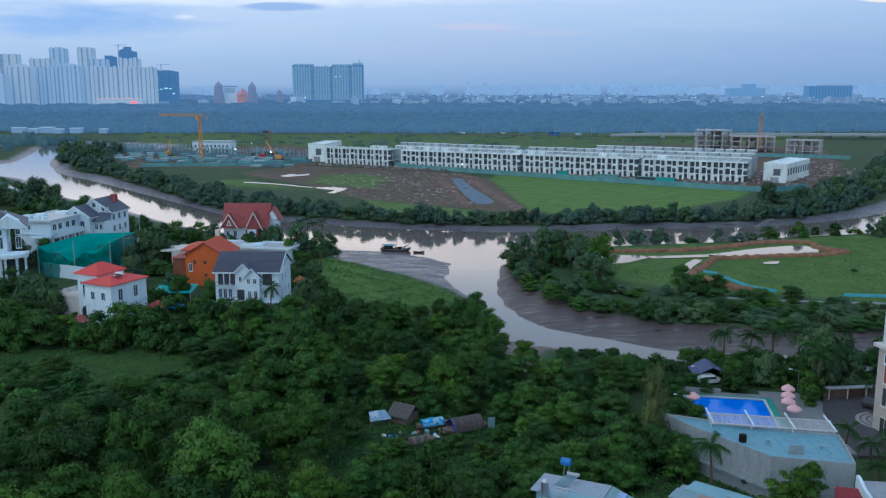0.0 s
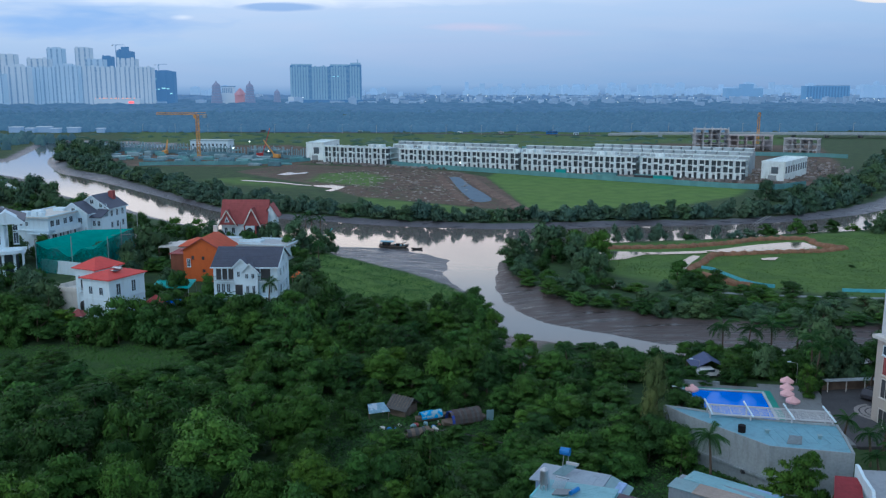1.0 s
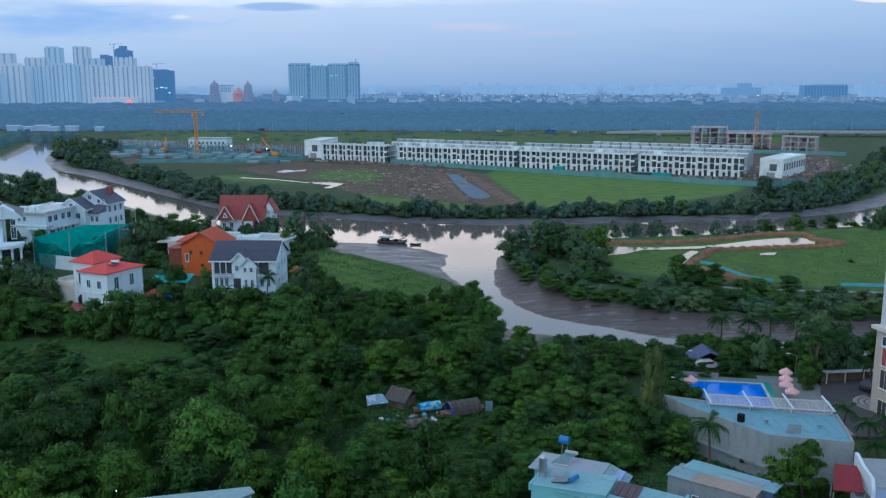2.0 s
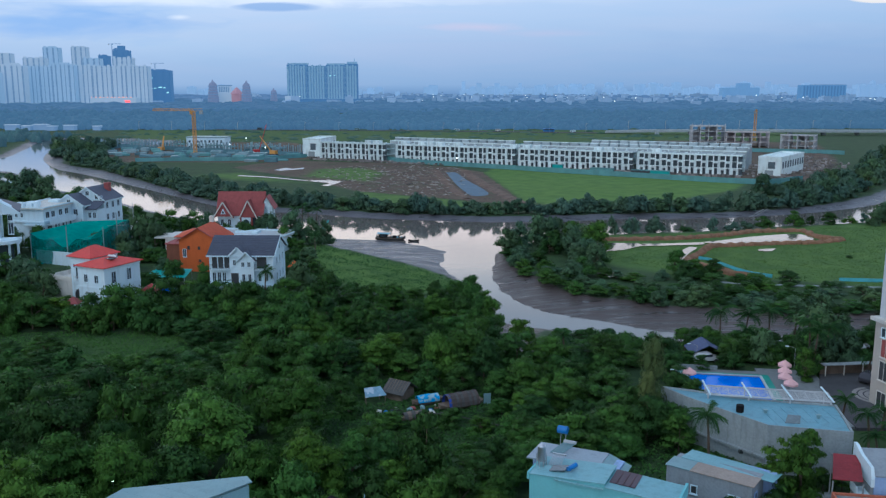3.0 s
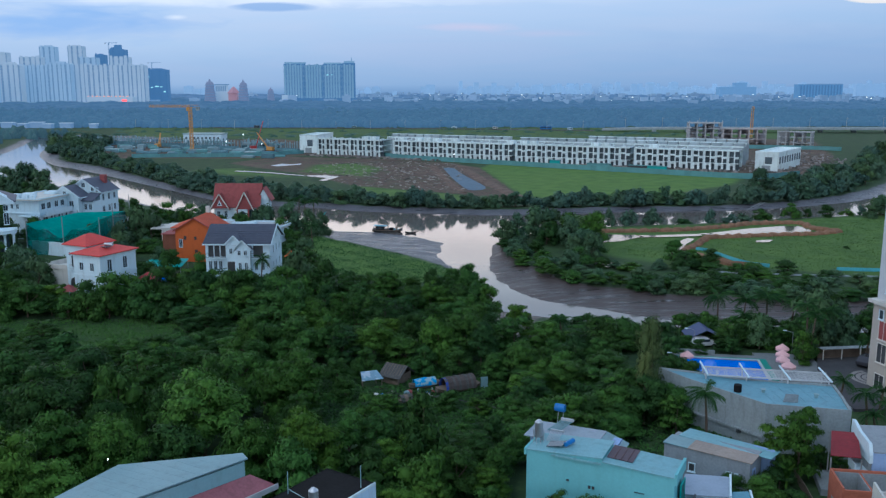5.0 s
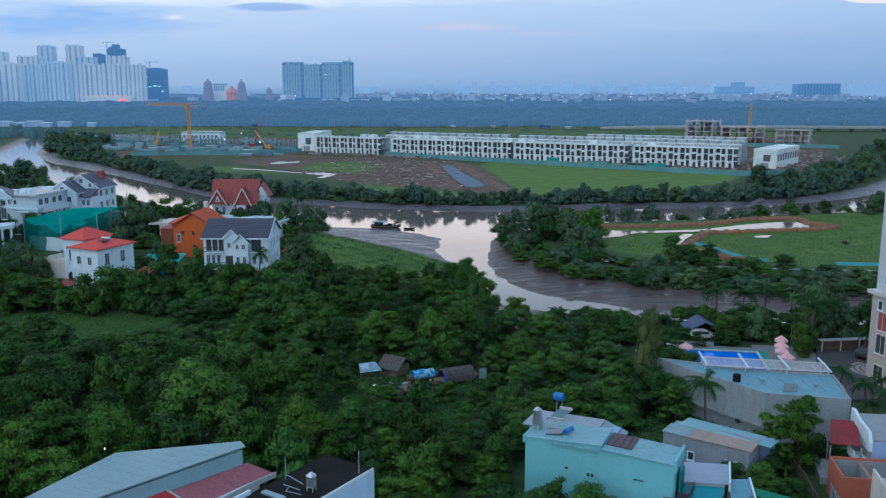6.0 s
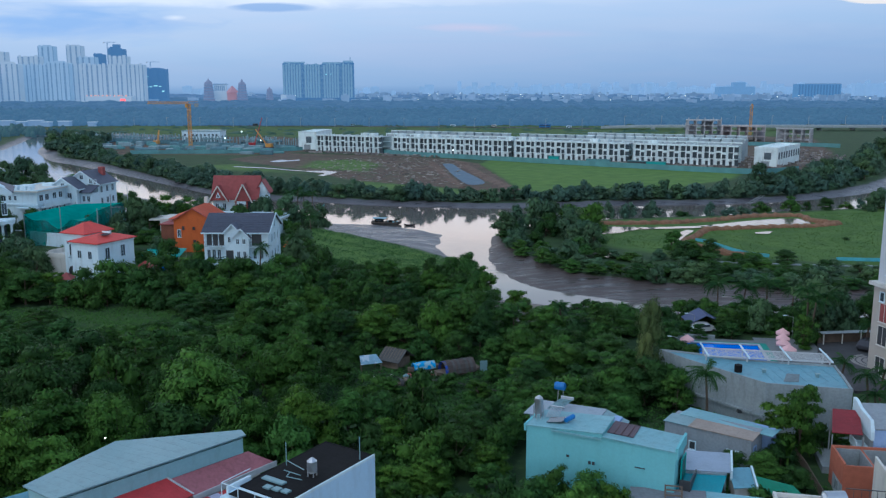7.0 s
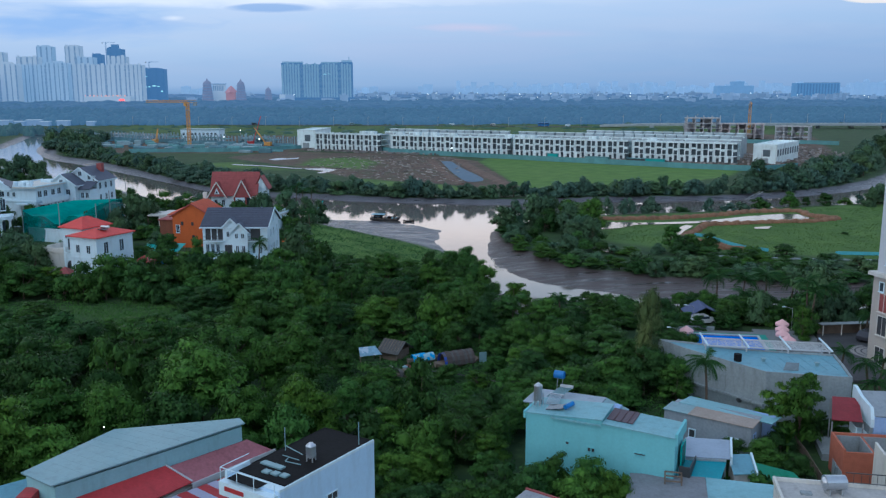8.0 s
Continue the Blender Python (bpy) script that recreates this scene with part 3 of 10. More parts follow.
def ground_material():
    m = bpy.data.materials.new("ground_cover")
    m.use_nodes = True
    n, l = m.node_tree.nodes, m.node_tree.links
    b = n["Principled BSDF"]
    b.inputs["Specular IOR Level"].default_value = 0.3
    at = n.new("ShaderNodeAttribute")
    at.attribute_name = "cover"
    sep = n.new("ShaderNodeSeparateColor")
    l.new(at.outputs["Color"], sep.inputs[0])
    co = n.new("ShaderNodeTexCoord")

    def tex(scale, detail=6.0):
        t = n.new("ShaderNodeTexNoise")
        t.inputs["Scale"].default_value, t.inputs["Detail"].default_value = scale, detail
        l.new(co.outputs["Object"], t.inputs[0])
        return t.outputs[0]

    def two(fac, a, c, lo=0.35, hi=0.65):
        r = n.new("ShaderNodeMapRange")
        r.inputs["From Min"].default_value, r.inputs["From Max"].default_value = lo, hi
        l.new(fac, r.inputs[0])
        x = n.new("ShaderNodeMixRGB")
        l.new(r.outputs[0], x.inputs[0])
        for k, v in ((1, a), (2, c)):
            if isinstance(v, tuple):
                x.inputs[k].default_value = (*v, 1)
            else:
                l.new(v, x.inputs[k])
        return x.outputs[0]

    fine, mid, wide = tex(1.1), tex(0.16), tex(0.03)
    scrub = two(fine, two(mid, (0.022, 0.048, 0.018), (0.04, 0.075, 0.025)), (0.06, 0.10, 0.03), 0.5, 0.8)
    grass = two(fine, two(mid, (0.070, 0.146, 0.024), (0.104, 0.188, 0.032)), (0.135, 0.20, 0.05), 0.55, 0.85)
    soil = two(mid, two(fine, (0.058, 0.042, 0.034), (0.14, 0.088, 0.064)), two(wide, (0.06, 0.068, 0.034), (0.15, 0.105, 0.078)), 0.45, 0.6)
    mp = n.new("ShaderNodeMapping")
    mp.inputs["Rotation"].default_value = (0, 0, radians(-52))
    mp.inputs["Scale"].default_value = (0.10, 0.9, 1)
    l.new(co.outputs["Object"], mp.inputs[0])
    furrow = n.new("ShaderNodeTexNoise")
    furrow.inputs["Scale"].default_value, furrow.inputs["Detail"].default_value = 1.0, 5
    furrow.inputs["Distortion"].default_value = 0.8
    l.new(mp.outputs[0], furrow.inputs[0])
    brown = two(furrow.outputs[0], (0.055, 0.044, 0.041), (0.095, 0.073, 0.066), 0.32, 0.68)
    # paler mud with the sky's sheen mixed into its blue-grey
    sheen_mud = two(furrow.outputs[0], (0.078, 0.080, 0.094), (0.140, 0.138, 0.150), 0.32, 0.68)
    mud = two(at.outputs["Alpha"], brown, sheen_mud, 0.0, 1.0)

    def masked(channel, spread):
        a = n.new("ShaderNodeMath")
        a.operation = "MULTIPLY_ADD"
        l.new(mid, a.inputs[0])
        a.inputs[1].default_value = spread
        s = n.new("ShaderNodeMath")
        s.operation = "SUBTRACT"
        l.new(channel, s.inputs[0])
        s.inputs[1].default_value = spread * 0.5
        l.new(s.outputs[0], a.inputs[2])
        return a.outputs[0]

    c1 = two(masked(sep.outputs[0], 0.35), scrub, grass, 0.0, 1.0)
    c2 = two(masked(sep.outputs[1], 0.9), c1, soil, 0.3, 0.7)
    shore = masked(sep.outputs[2], 0.9)
    c3 = two(shore, c2, mud, 0.42, 0.6)
    l.new(c3, b.inputs["Base Color"])
    r = n.new("ShaderNodeMapRange")
    r.inputs["To Min"].default_value, r.inputs["To Max"].default_value = 0.16, 0.62
    r.inputs["From Min"].default_value, r.inputs["From Max"].default_value = 0.36, 0.56
    l.new(furrow.outputs[0], r.inputs[0])
    wet = n.new("ShaderNodeMixRGB")
    l.new(sep.outputs[2], wet.inputs[0])
    wet.inputs[1].default_value = (0.95, 0.95, 0.95, 1)
    l.new(r.outputs[0], wet.inputs[2])
    l.new(wet.outputs[0], b.inputs["Roughness"])
    rill = n.new("ShaderNodeBump")
    rill.inputs["Distance"].default_value = 0.2
    l.new(sep.outputs[2], rill.inputs["Strength"])
    l.new(furrow.outputs[0], rill.inputs["Height"])
    bp = n.new("ShaderNodeBump")
    bp.inputs["Strength"].default_value, bp.inputs["Distance"].default_value = 0.4, 0.12
    l.new(fine, bp.inputs["Height"])
    l.new(rill.outputs[0], bp.inputs["Normal"])
    l.new(bp.outputs[0], b.inputs["Normal"])
    return m


g_me.materials.append(ground_material())
tagged(link("ground", g_me), "green river land with muddy banks and bare soil", "ground", kind="structure")

bm = bmesh.new()
vs = [bm.verts.new(p) for p in ((-1000, 60, -1.0), (1300, 60, -1.0), (1300, 1400, -1.0), (-1000, 1400, -1.0))]
bm.faces.new(vs)
tagged(part("water", bm, M_RIVER), "calm brown river at low tide reflecting the evening sky", "river", kind="structure")


def level(x, y):
    """Ground level by the nearest corner of the ground's grid."""
    i, j = np.clip(np.searchsorted(gx, x), 0, nx - 1), np.clip(np.searchsorted(gy, y), 0, ny - 1)
    return float(gz[j * nx + i])


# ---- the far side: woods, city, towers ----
# bluish emission puts the distance haze into each of these materials
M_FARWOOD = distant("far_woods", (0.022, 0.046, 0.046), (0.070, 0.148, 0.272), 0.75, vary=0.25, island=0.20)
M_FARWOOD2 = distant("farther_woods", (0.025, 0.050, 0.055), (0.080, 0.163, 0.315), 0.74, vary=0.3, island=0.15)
# shore woods stand under a kilometre off; their blue haze is emission too
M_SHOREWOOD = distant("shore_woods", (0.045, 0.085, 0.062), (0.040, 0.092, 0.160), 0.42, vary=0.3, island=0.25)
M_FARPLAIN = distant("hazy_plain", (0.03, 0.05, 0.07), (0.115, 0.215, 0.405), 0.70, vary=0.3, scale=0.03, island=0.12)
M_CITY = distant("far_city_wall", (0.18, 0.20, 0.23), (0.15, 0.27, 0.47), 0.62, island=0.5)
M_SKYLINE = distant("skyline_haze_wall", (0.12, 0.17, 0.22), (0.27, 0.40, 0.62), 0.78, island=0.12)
# tower and pagoda walls glow blue without lamps: haze put into the material
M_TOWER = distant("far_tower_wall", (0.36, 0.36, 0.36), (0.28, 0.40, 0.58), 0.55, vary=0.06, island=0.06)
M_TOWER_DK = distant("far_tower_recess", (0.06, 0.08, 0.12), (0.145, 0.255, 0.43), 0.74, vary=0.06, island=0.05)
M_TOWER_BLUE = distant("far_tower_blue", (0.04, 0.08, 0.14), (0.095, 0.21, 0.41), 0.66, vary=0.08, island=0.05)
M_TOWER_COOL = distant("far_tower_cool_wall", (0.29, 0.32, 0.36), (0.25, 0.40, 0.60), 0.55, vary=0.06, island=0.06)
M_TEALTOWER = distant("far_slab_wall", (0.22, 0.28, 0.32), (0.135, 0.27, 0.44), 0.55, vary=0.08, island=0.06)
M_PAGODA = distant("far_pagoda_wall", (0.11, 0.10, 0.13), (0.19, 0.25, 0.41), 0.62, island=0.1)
M_LIT_RED = glow("lit_red_sign", (1.0, 0.10, 0.10), 1.6)
M_LIT_ORANGE = glow("lit_orange", (1.0, 0.30, 0.10), 0.9)
M_LIT_GREEN = glow("lit_pale", (0.45, 0.75, 0.72), 0.8)
M_LIT_WHITE = glow("lit_white", (1.0, 0.95, 0.75), 2.5)
rnd = random.Random(11)


def blob_field(name, label, count, place, size, material, seed, category="woods", wide=1.2):
    """Far woods: thousands of uneven clumps that nobody could count."""
    r = np.random.RandomState(seed)
    base = [(math.cos(a) * c, math.sin(a) * c, s) for c, s in ((1.0, 0.0), (0.86, 0.5), (0.45, 0.9)) for a in (k * math.pi / 3 + s for k in range(6))] + [(0, 0, 1.02)]
    faces = [(i + k * 6, (i + 1) % 6 + k * 6, (i + 1) % 6 + (k + 1) * 6, i + (k + 1) * 6) for k in range(2) for i in range(6)] + [(12 + i, 12 + (i + 1) % 6, 18) for i in range(6)]
    base = np.array(base)
    verts, polys = [], []
    for k in range(count):
        x, y = place(r)
        s, h = size(r, y)
        v = base * (1 + r.uniform(-0.22, 0.22, base.shape)) * (s * r.uniform(0.8, wide), s, h) + (x, y, -0.3)
        verts.append(v)
        polys += [tuple(i + k * 19 for i in f) for f in faces]
    me = bpy.data.meshes.new(name)
    me.from_pydata(np.concatenate(verts), [], polys)
    me.materials.append(material)
    me.shade_smooth()
    return tagged(link(name, me), label, category, kind="stuff")


def belt(y0, y1, spread):
    def place(r):
        y = y0 + (y1 - y0) * r.rand() ** 1.3
        return r.uniform(-spread, spread) * y, y
    return place


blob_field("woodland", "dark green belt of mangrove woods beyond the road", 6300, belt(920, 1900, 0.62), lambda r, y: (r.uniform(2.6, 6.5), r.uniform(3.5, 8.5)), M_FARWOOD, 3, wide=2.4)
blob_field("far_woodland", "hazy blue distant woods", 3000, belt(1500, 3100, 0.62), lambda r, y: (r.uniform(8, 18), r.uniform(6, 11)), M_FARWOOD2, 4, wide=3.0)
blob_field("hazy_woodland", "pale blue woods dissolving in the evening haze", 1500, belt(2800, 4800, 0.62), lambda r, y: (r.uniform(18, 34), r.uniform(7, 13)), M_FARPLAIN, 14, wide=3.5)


def left_shore(r):
    a = r.rand() ** 0.8
    return -330 - 260 * a + r.uniform(-30, 30), 575 + 190 * r.rand() + 90 * a


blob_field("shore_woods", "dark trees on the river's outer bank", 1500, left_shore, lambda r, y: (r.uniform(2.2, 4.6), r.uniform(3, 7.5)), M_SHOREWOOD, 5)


def city_blocks(name, label, count, place, dims, material, seed):
    r = random.Random(seed)
    bm = bmesh.new()
    for _ in range(count):
        x, y = place(r)
        w, d, h = dims(r)
        box(bm, x - w / 2, x + w / 2, y - d / 2, y + d / 2, 0, h)
        if r.random() < 0.4:
            box(bm, x - w / 5, x + w / 4, y - d / 4, y + d / 4, h, h + r.uniform(2, 4))
    return tagged(part(name, bm, material), label, "city", kind="stuff")


def city_place(r):
    y = 2150 + 2500 * r.random() ** 1.2
    x = r.uniform(-0.12, 0.58) * y if r.random() < 0.8 else r.uniform(-0.6, 0.58) * y
    return x, y


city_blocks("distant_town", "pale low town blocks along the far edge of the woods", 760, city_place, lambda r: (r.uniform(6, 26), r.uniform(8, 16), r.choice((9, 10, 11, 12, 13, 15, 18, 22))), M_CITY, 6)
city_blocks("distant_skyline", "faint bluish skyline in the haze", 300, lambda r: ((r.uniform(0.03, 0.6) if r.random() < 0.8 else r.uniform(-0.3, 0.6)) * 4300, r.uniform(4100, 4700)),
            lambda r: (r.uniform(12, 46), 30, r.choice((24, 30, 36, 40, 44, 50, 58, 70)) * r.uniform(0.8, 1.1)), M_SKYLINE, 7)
bm = bmesh.new()
for _ in range(46):
    y = rnd.uniform(2150, 3000)
    x = rnd.uniform(-0.2, 0.56) * y
    z = rnd.uniform(9, 24)
    box(bm, x - 0.7, x + 0.7, y - 2, y, z, z + 1.0)
tagged(part("town_lights", bm, M_LIT_WHITE), "small lit lamps of the far town", "lights", kind="stuff")


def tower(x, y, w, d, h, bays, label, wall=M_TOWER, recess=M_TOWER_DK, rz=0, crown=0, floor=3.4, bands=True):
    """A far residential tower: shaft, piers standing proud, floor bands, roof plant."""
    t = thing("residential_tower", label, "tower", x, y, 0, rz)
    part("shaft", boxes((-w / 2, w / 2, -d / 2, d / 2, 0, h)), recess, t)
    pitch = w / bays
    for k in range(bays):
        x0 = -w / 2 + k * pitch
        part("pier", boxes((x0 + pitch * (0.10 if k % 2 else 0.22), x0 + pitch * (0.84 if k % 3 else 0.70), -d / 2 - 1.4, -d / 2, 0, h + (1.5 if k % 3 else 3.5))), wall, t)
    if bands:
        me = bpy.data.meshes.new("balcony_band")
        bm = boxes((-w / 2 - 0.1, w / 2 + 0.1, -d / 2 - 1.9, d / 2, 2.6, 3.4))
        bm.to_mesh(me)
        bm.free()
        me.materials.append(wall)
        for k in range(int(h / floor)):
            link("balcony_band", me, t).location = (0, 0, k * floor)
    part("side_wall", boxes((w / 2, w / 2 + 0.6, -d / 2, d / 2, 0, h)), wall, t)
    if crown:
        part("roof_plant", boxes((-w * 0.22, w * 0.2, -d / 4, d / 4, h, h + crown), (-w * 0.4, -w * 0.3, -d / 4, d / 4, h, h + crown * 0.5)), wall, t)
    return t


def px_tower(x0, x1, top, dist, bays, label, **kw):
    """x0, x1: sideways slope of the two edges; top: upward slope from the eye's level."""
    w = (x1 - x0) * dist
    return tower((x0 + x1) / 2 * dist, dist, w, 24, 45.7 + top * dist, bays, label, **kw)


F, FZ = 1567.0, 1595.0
PALE = "pale concrete apartment tower of the far estate"
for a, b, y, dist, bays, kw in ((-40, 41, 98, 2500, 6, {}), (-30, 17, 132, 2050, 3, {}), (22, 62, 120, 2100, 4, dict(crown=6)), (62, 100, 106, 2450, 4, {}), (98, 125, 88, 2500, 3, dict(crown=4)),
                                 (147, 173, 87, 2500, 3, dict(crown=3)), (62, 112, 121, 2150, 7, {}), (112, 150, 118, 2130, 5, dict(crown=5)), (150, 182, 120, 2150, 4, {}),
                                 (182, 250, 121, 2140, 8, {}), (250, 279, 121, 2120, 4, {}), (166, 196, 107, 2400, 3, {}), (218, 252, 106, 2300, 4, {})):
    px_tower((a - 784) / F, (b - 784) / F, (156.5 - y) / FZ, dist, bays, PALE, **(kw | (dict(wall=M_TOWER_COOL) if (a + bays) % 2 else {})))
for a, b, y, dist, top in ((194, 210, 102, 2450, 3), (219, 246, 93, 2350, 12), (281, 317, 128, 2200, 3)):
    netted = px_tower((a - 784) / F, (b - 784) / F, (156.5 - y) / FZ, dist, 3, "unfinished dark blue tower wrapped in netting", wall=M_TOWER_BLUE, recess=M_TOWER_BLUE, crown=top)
for x, w, z, h in ((-25, 7, 40, 2.2), (-14, 5, 41, 2.0), (-4, 9, 43, 2.6), (8, 6, 42, 2.0), (16, 5, 30, 3.0), (-20, 4, 66, 1.6)):
    part("lit_window", boxes((x, x + w, -14.4, -13.9, z, z + h)), M_LIT_GREEN, netted)
podium = thing("shopping_podium", "low pale podium with a row of lit signs", "building", -752, 2085)
part("podium_body", boxes((-55, 50, -15, 15, 0, 20)), M_TOWER, podium)
for k in range(11):
    part("lit_sign", boxes((-54 + k * 9, -52 + k * 9 + (k % 3) * 1.6, -15.6, -15, 20.5, 21.9)), M_LIT_ORANGE, podium)
part("lit_sign", boxes((24, 36, -15.8, -15, 9.5, 14)), M_LIT_RED, podium)

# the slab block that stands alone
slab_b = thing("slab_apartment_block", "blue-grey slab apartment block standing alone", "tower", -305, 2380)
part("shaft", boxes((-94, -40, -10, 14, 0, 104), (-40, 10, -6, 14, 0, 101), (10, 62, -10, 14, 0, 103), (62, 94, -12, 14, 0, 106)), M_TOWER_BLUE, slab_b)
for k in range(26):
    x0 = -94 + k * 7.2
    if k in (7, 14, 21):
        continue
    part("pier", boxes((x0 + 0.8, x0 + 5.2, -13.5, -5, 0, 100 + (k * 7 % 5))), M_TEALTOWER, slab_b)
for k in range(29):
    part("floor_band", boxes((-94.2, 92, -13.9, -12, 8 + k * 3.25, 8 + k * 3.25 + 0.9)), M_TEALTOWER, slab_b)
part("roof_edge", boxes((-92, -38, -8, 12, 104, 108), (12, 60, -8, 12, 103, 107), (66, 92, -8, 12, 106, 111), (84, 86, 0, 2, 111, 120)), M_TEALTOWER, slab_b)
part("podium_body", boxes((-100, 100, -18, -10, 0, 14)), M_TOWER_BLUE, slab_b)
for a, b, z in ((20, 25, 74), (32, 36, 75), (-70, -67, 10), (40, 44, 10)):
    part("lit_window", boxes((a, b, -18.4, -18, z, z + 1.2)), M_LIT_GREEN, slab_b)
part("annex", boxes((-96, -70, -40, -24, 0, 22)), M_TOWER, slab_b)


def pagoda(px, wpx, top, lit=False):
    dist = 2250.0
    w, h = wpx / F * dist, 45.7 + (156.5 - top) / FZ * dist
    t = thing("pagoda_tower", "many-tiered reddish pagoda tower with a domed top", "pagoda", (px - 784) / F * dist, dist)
    n = 7
    for k in range(n):
        z0, s = h * 0.8 * k / n, 1 - 0.05 * k
        bm = bmesh.new()
        bmesh.ops.create_cone(bm, cap_ends=True, segments=8, radius1=w * 0.50 * s, radius2=w * 0.48 * s, depth=h * 0.8 / n, matrix=Matrix.Translation((0, 0, z0 + h * 0.4 / n)))
        part("tier", bm, M_PAGODA, t)
        bm = bmesh.new()
        bmesh.ops.create_cone(bm, cap_ends=True, segments=8, radius1=w * 0.60 * s, radius2=w * 0.38 * s, depth=h * 0.035, matrix=Matrix.Translation((0, 0, z0 + h * 0.8 / n)))
        part("eave", bm, M_TOWER_DK, t)
    bm = bmesh.new()
    bmesh.ops.create_uvsphere(bm, u_segments=10, v_segments=6, radius=w * 0.34, matrix=Matrix.Translation((0, 0, h * 0.80)))
    bmesh.ops.create_cone(bm, cap_ends=True, segments=8, radius1=w * 0.16, radius2=0.2, depth=h * 0.16, matrix=Matrix.Translation((0, 0, h * 1.0)))
    part("dome", bm, M_PAGODA, t)
    return t


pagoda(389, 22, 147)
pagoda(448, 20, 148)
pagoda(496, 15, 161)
hall = thing("temple_hall", "low temple hall with a lit orange gable", "temple", -535, 2280)
part("hall_body", boxes((-40, 30, -10, 10, 0, 30), (-24, 6, -8, 8, 30, 48)), M_TOWER, hall)
for k in range(6):
    part("window_strip", boxes((-22.5 + k * 4.6, -20 + k * 4.6, -8.4, -8, 32, 45)), M_TOWER_DK, hall)
part("roof_edge", boxes((-26, 8, -10, 10, 48, 50)), M_TOWER_DK, hall)
bm = bmesh.new()
bmesh.ops.create_cone(bm, cap_ends=True, segments=4, radius1=17, radius2=2, depth=16, matrix=Matrix.Translation((24, -13, 36)))
box(bm, 12, 34, -22, -4, 0, 28)
part("lit_gable", bm, glow("lit_temple", (0.36, 0.20, 0.24), 0.42), hall)

mall = thing("blue_block", "wide dark blue building on the skyline", "building", 1140, 2600)
HAZY_BLUE = distant("hazy_blue_wall", (0.05, 0.10, 0.18), (0.13, 0.27, 0.48), 0.70)
part("body", boxes((-62, 66, 0, 40, 0, 51)), HAZY_BLUE, mall)
part("roof_edge", boxes((-30, 66, 4, 30, 51, 53)), M_CITY, mall)
for k in range(14):
    part("pier", boxes((-60 + k * 9, -56 + k * 9, -1.2, 0, 0, 49)), M_TOWER_BLUE, mall)
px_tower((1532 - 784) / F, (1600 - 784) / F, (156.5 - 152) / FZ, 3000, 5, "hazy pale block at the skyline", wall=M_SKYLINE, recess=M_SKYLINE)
blue2 = thing("blue_office", "low dark blue building in the haze", "building", 1010, 2900)
part("body", boxes((-70, 50, 0, 40, 0, 44), (-20, 20, 5, 30, 44, 58)), distant("hazier_blue_wall", (0.06, 0.11, 0.19), (0.17, 0.30, 0.49), 0.78), blue2)

# low sheds along the far road
for x, y, w, h in ((-431, 896, 12, 5.5), (-414, 892, 9, 4.6), (-402, 897, 14, 5.8), (-388, 890, 8, 4.4), (-372, 895, 11, 5.0), (-344, 894, 7, 4.2)):
    shed_far = thing("roadside_shed", "low pale shed beside the far road", "shed", x, y, 0, 0, "sheds along the far road")
    part("wall", boxes((-w / 2, w / 2, -4, 4, -0.5, h)), M_CITY, shed_far)
    part("roof", boxes((-w / 2 - 0.4, w / 2 + 0.4, -4.4, 4.4, h, h + 0.5)), M_TOWER, shed_far)


def backland(r):
    y = r.uniform(690, 905)
    return r.uniform(-0.42, 0.30) * y, y


blob_field("field_bushes", "scattered bushes on the rough land before the road", 210, backland, lambda r, y: (r.uniform(1.4, 4.5), r.uniform(0.8, 2.4)), M_LEAF_FAR_HAZED, 8, wide=2.6)
blob_field("roadside_trees", "row of dark trees along the far road", 260, lambda r: (r.uniform(-420, 380), 905 + r.uniform(-8, 16)), lambda r, y: (r.uniform(3, 6), r.uniform(3, 7.5)), M_FARWOOD, 9)


# ---- parts that houses share ----
SHARED = {}


def shared(key, make, material):
    """One mesh for all alike pieces."""
    if key not in SHARED:
        me = bpy.data.meshes.new(key[0] if isinstance(key, tuple) else key)
        bm = make()
        bmesh.ops.recalc_face_normals(bm, faces=bm.faces)
        bm.to_mesh(me)
        bm.free()
        me.materials.append(material)
        SHARED[key] = me
    return SHARED[key]


def window(parent, x, y, z, face, w=1.0, h=1.4, frame_mat=None, pane_mat=None, bars=1, sill=True, t=0.09):
    """A window in a wall: proud frame with bars and sill, and a pane set back within it. face: degrees the wall is turned."""
    fm, pm = frame_mat or M_WHITE, pane_mat or M_GLASS

    def make_frame():
        bm = bmesh.new()
        loops = []
        for y in (-0.10, 0.02):
            for a, c, d in ((w / 2 + t, -t, h + t), (w / 2, 0, h)):
                loops.append([bm.verts.new((x, y, z)) for x, z in ((-a, c), (a, c), (a, d), (-a, d))])
        for p, q in ((0, 1), (1, 3), (3, 2), (2, 0)):
            for i in range(4):
                bm.faces.new((loops[p][i], loops[p][(i + 1) % 4], loops[q][(i + 1) % 4], loops[q][i]))
        bmesh.ops.recalc_face_normals(bm, faces=bm.faces)
        return bm

    fr = link("window", shared(("window_frame", w, h, t, fm.name), make_frame, fm), parent)
    fr.matrix_basis = pose(x, y, z, 0, 0, face)
    link("pane", shared(("pane", w, h, pm.name), lambda: boxes((-w / 2, w / 2, -0.03, 0.01, 0, h)), pm), fr)
    for k in range(bars):
        link("bar", shared(("window_bar", h, fm.name), lambda: boxes((-0.03, 0.03, -0.06, 0.0, 0, h)), fm), fr).location = (-w / 2 + w * (k + 1) / (bars + 1), 0, 0)
    if sill:
        link("sill", shared(("window_sill", w, t, fm.name), lambda: boxes((-w / 2 - 0.15, w / 2 + 0.15, -0.2, 0.02, -t - 0.07, -t)), fm), fr)
    return fr


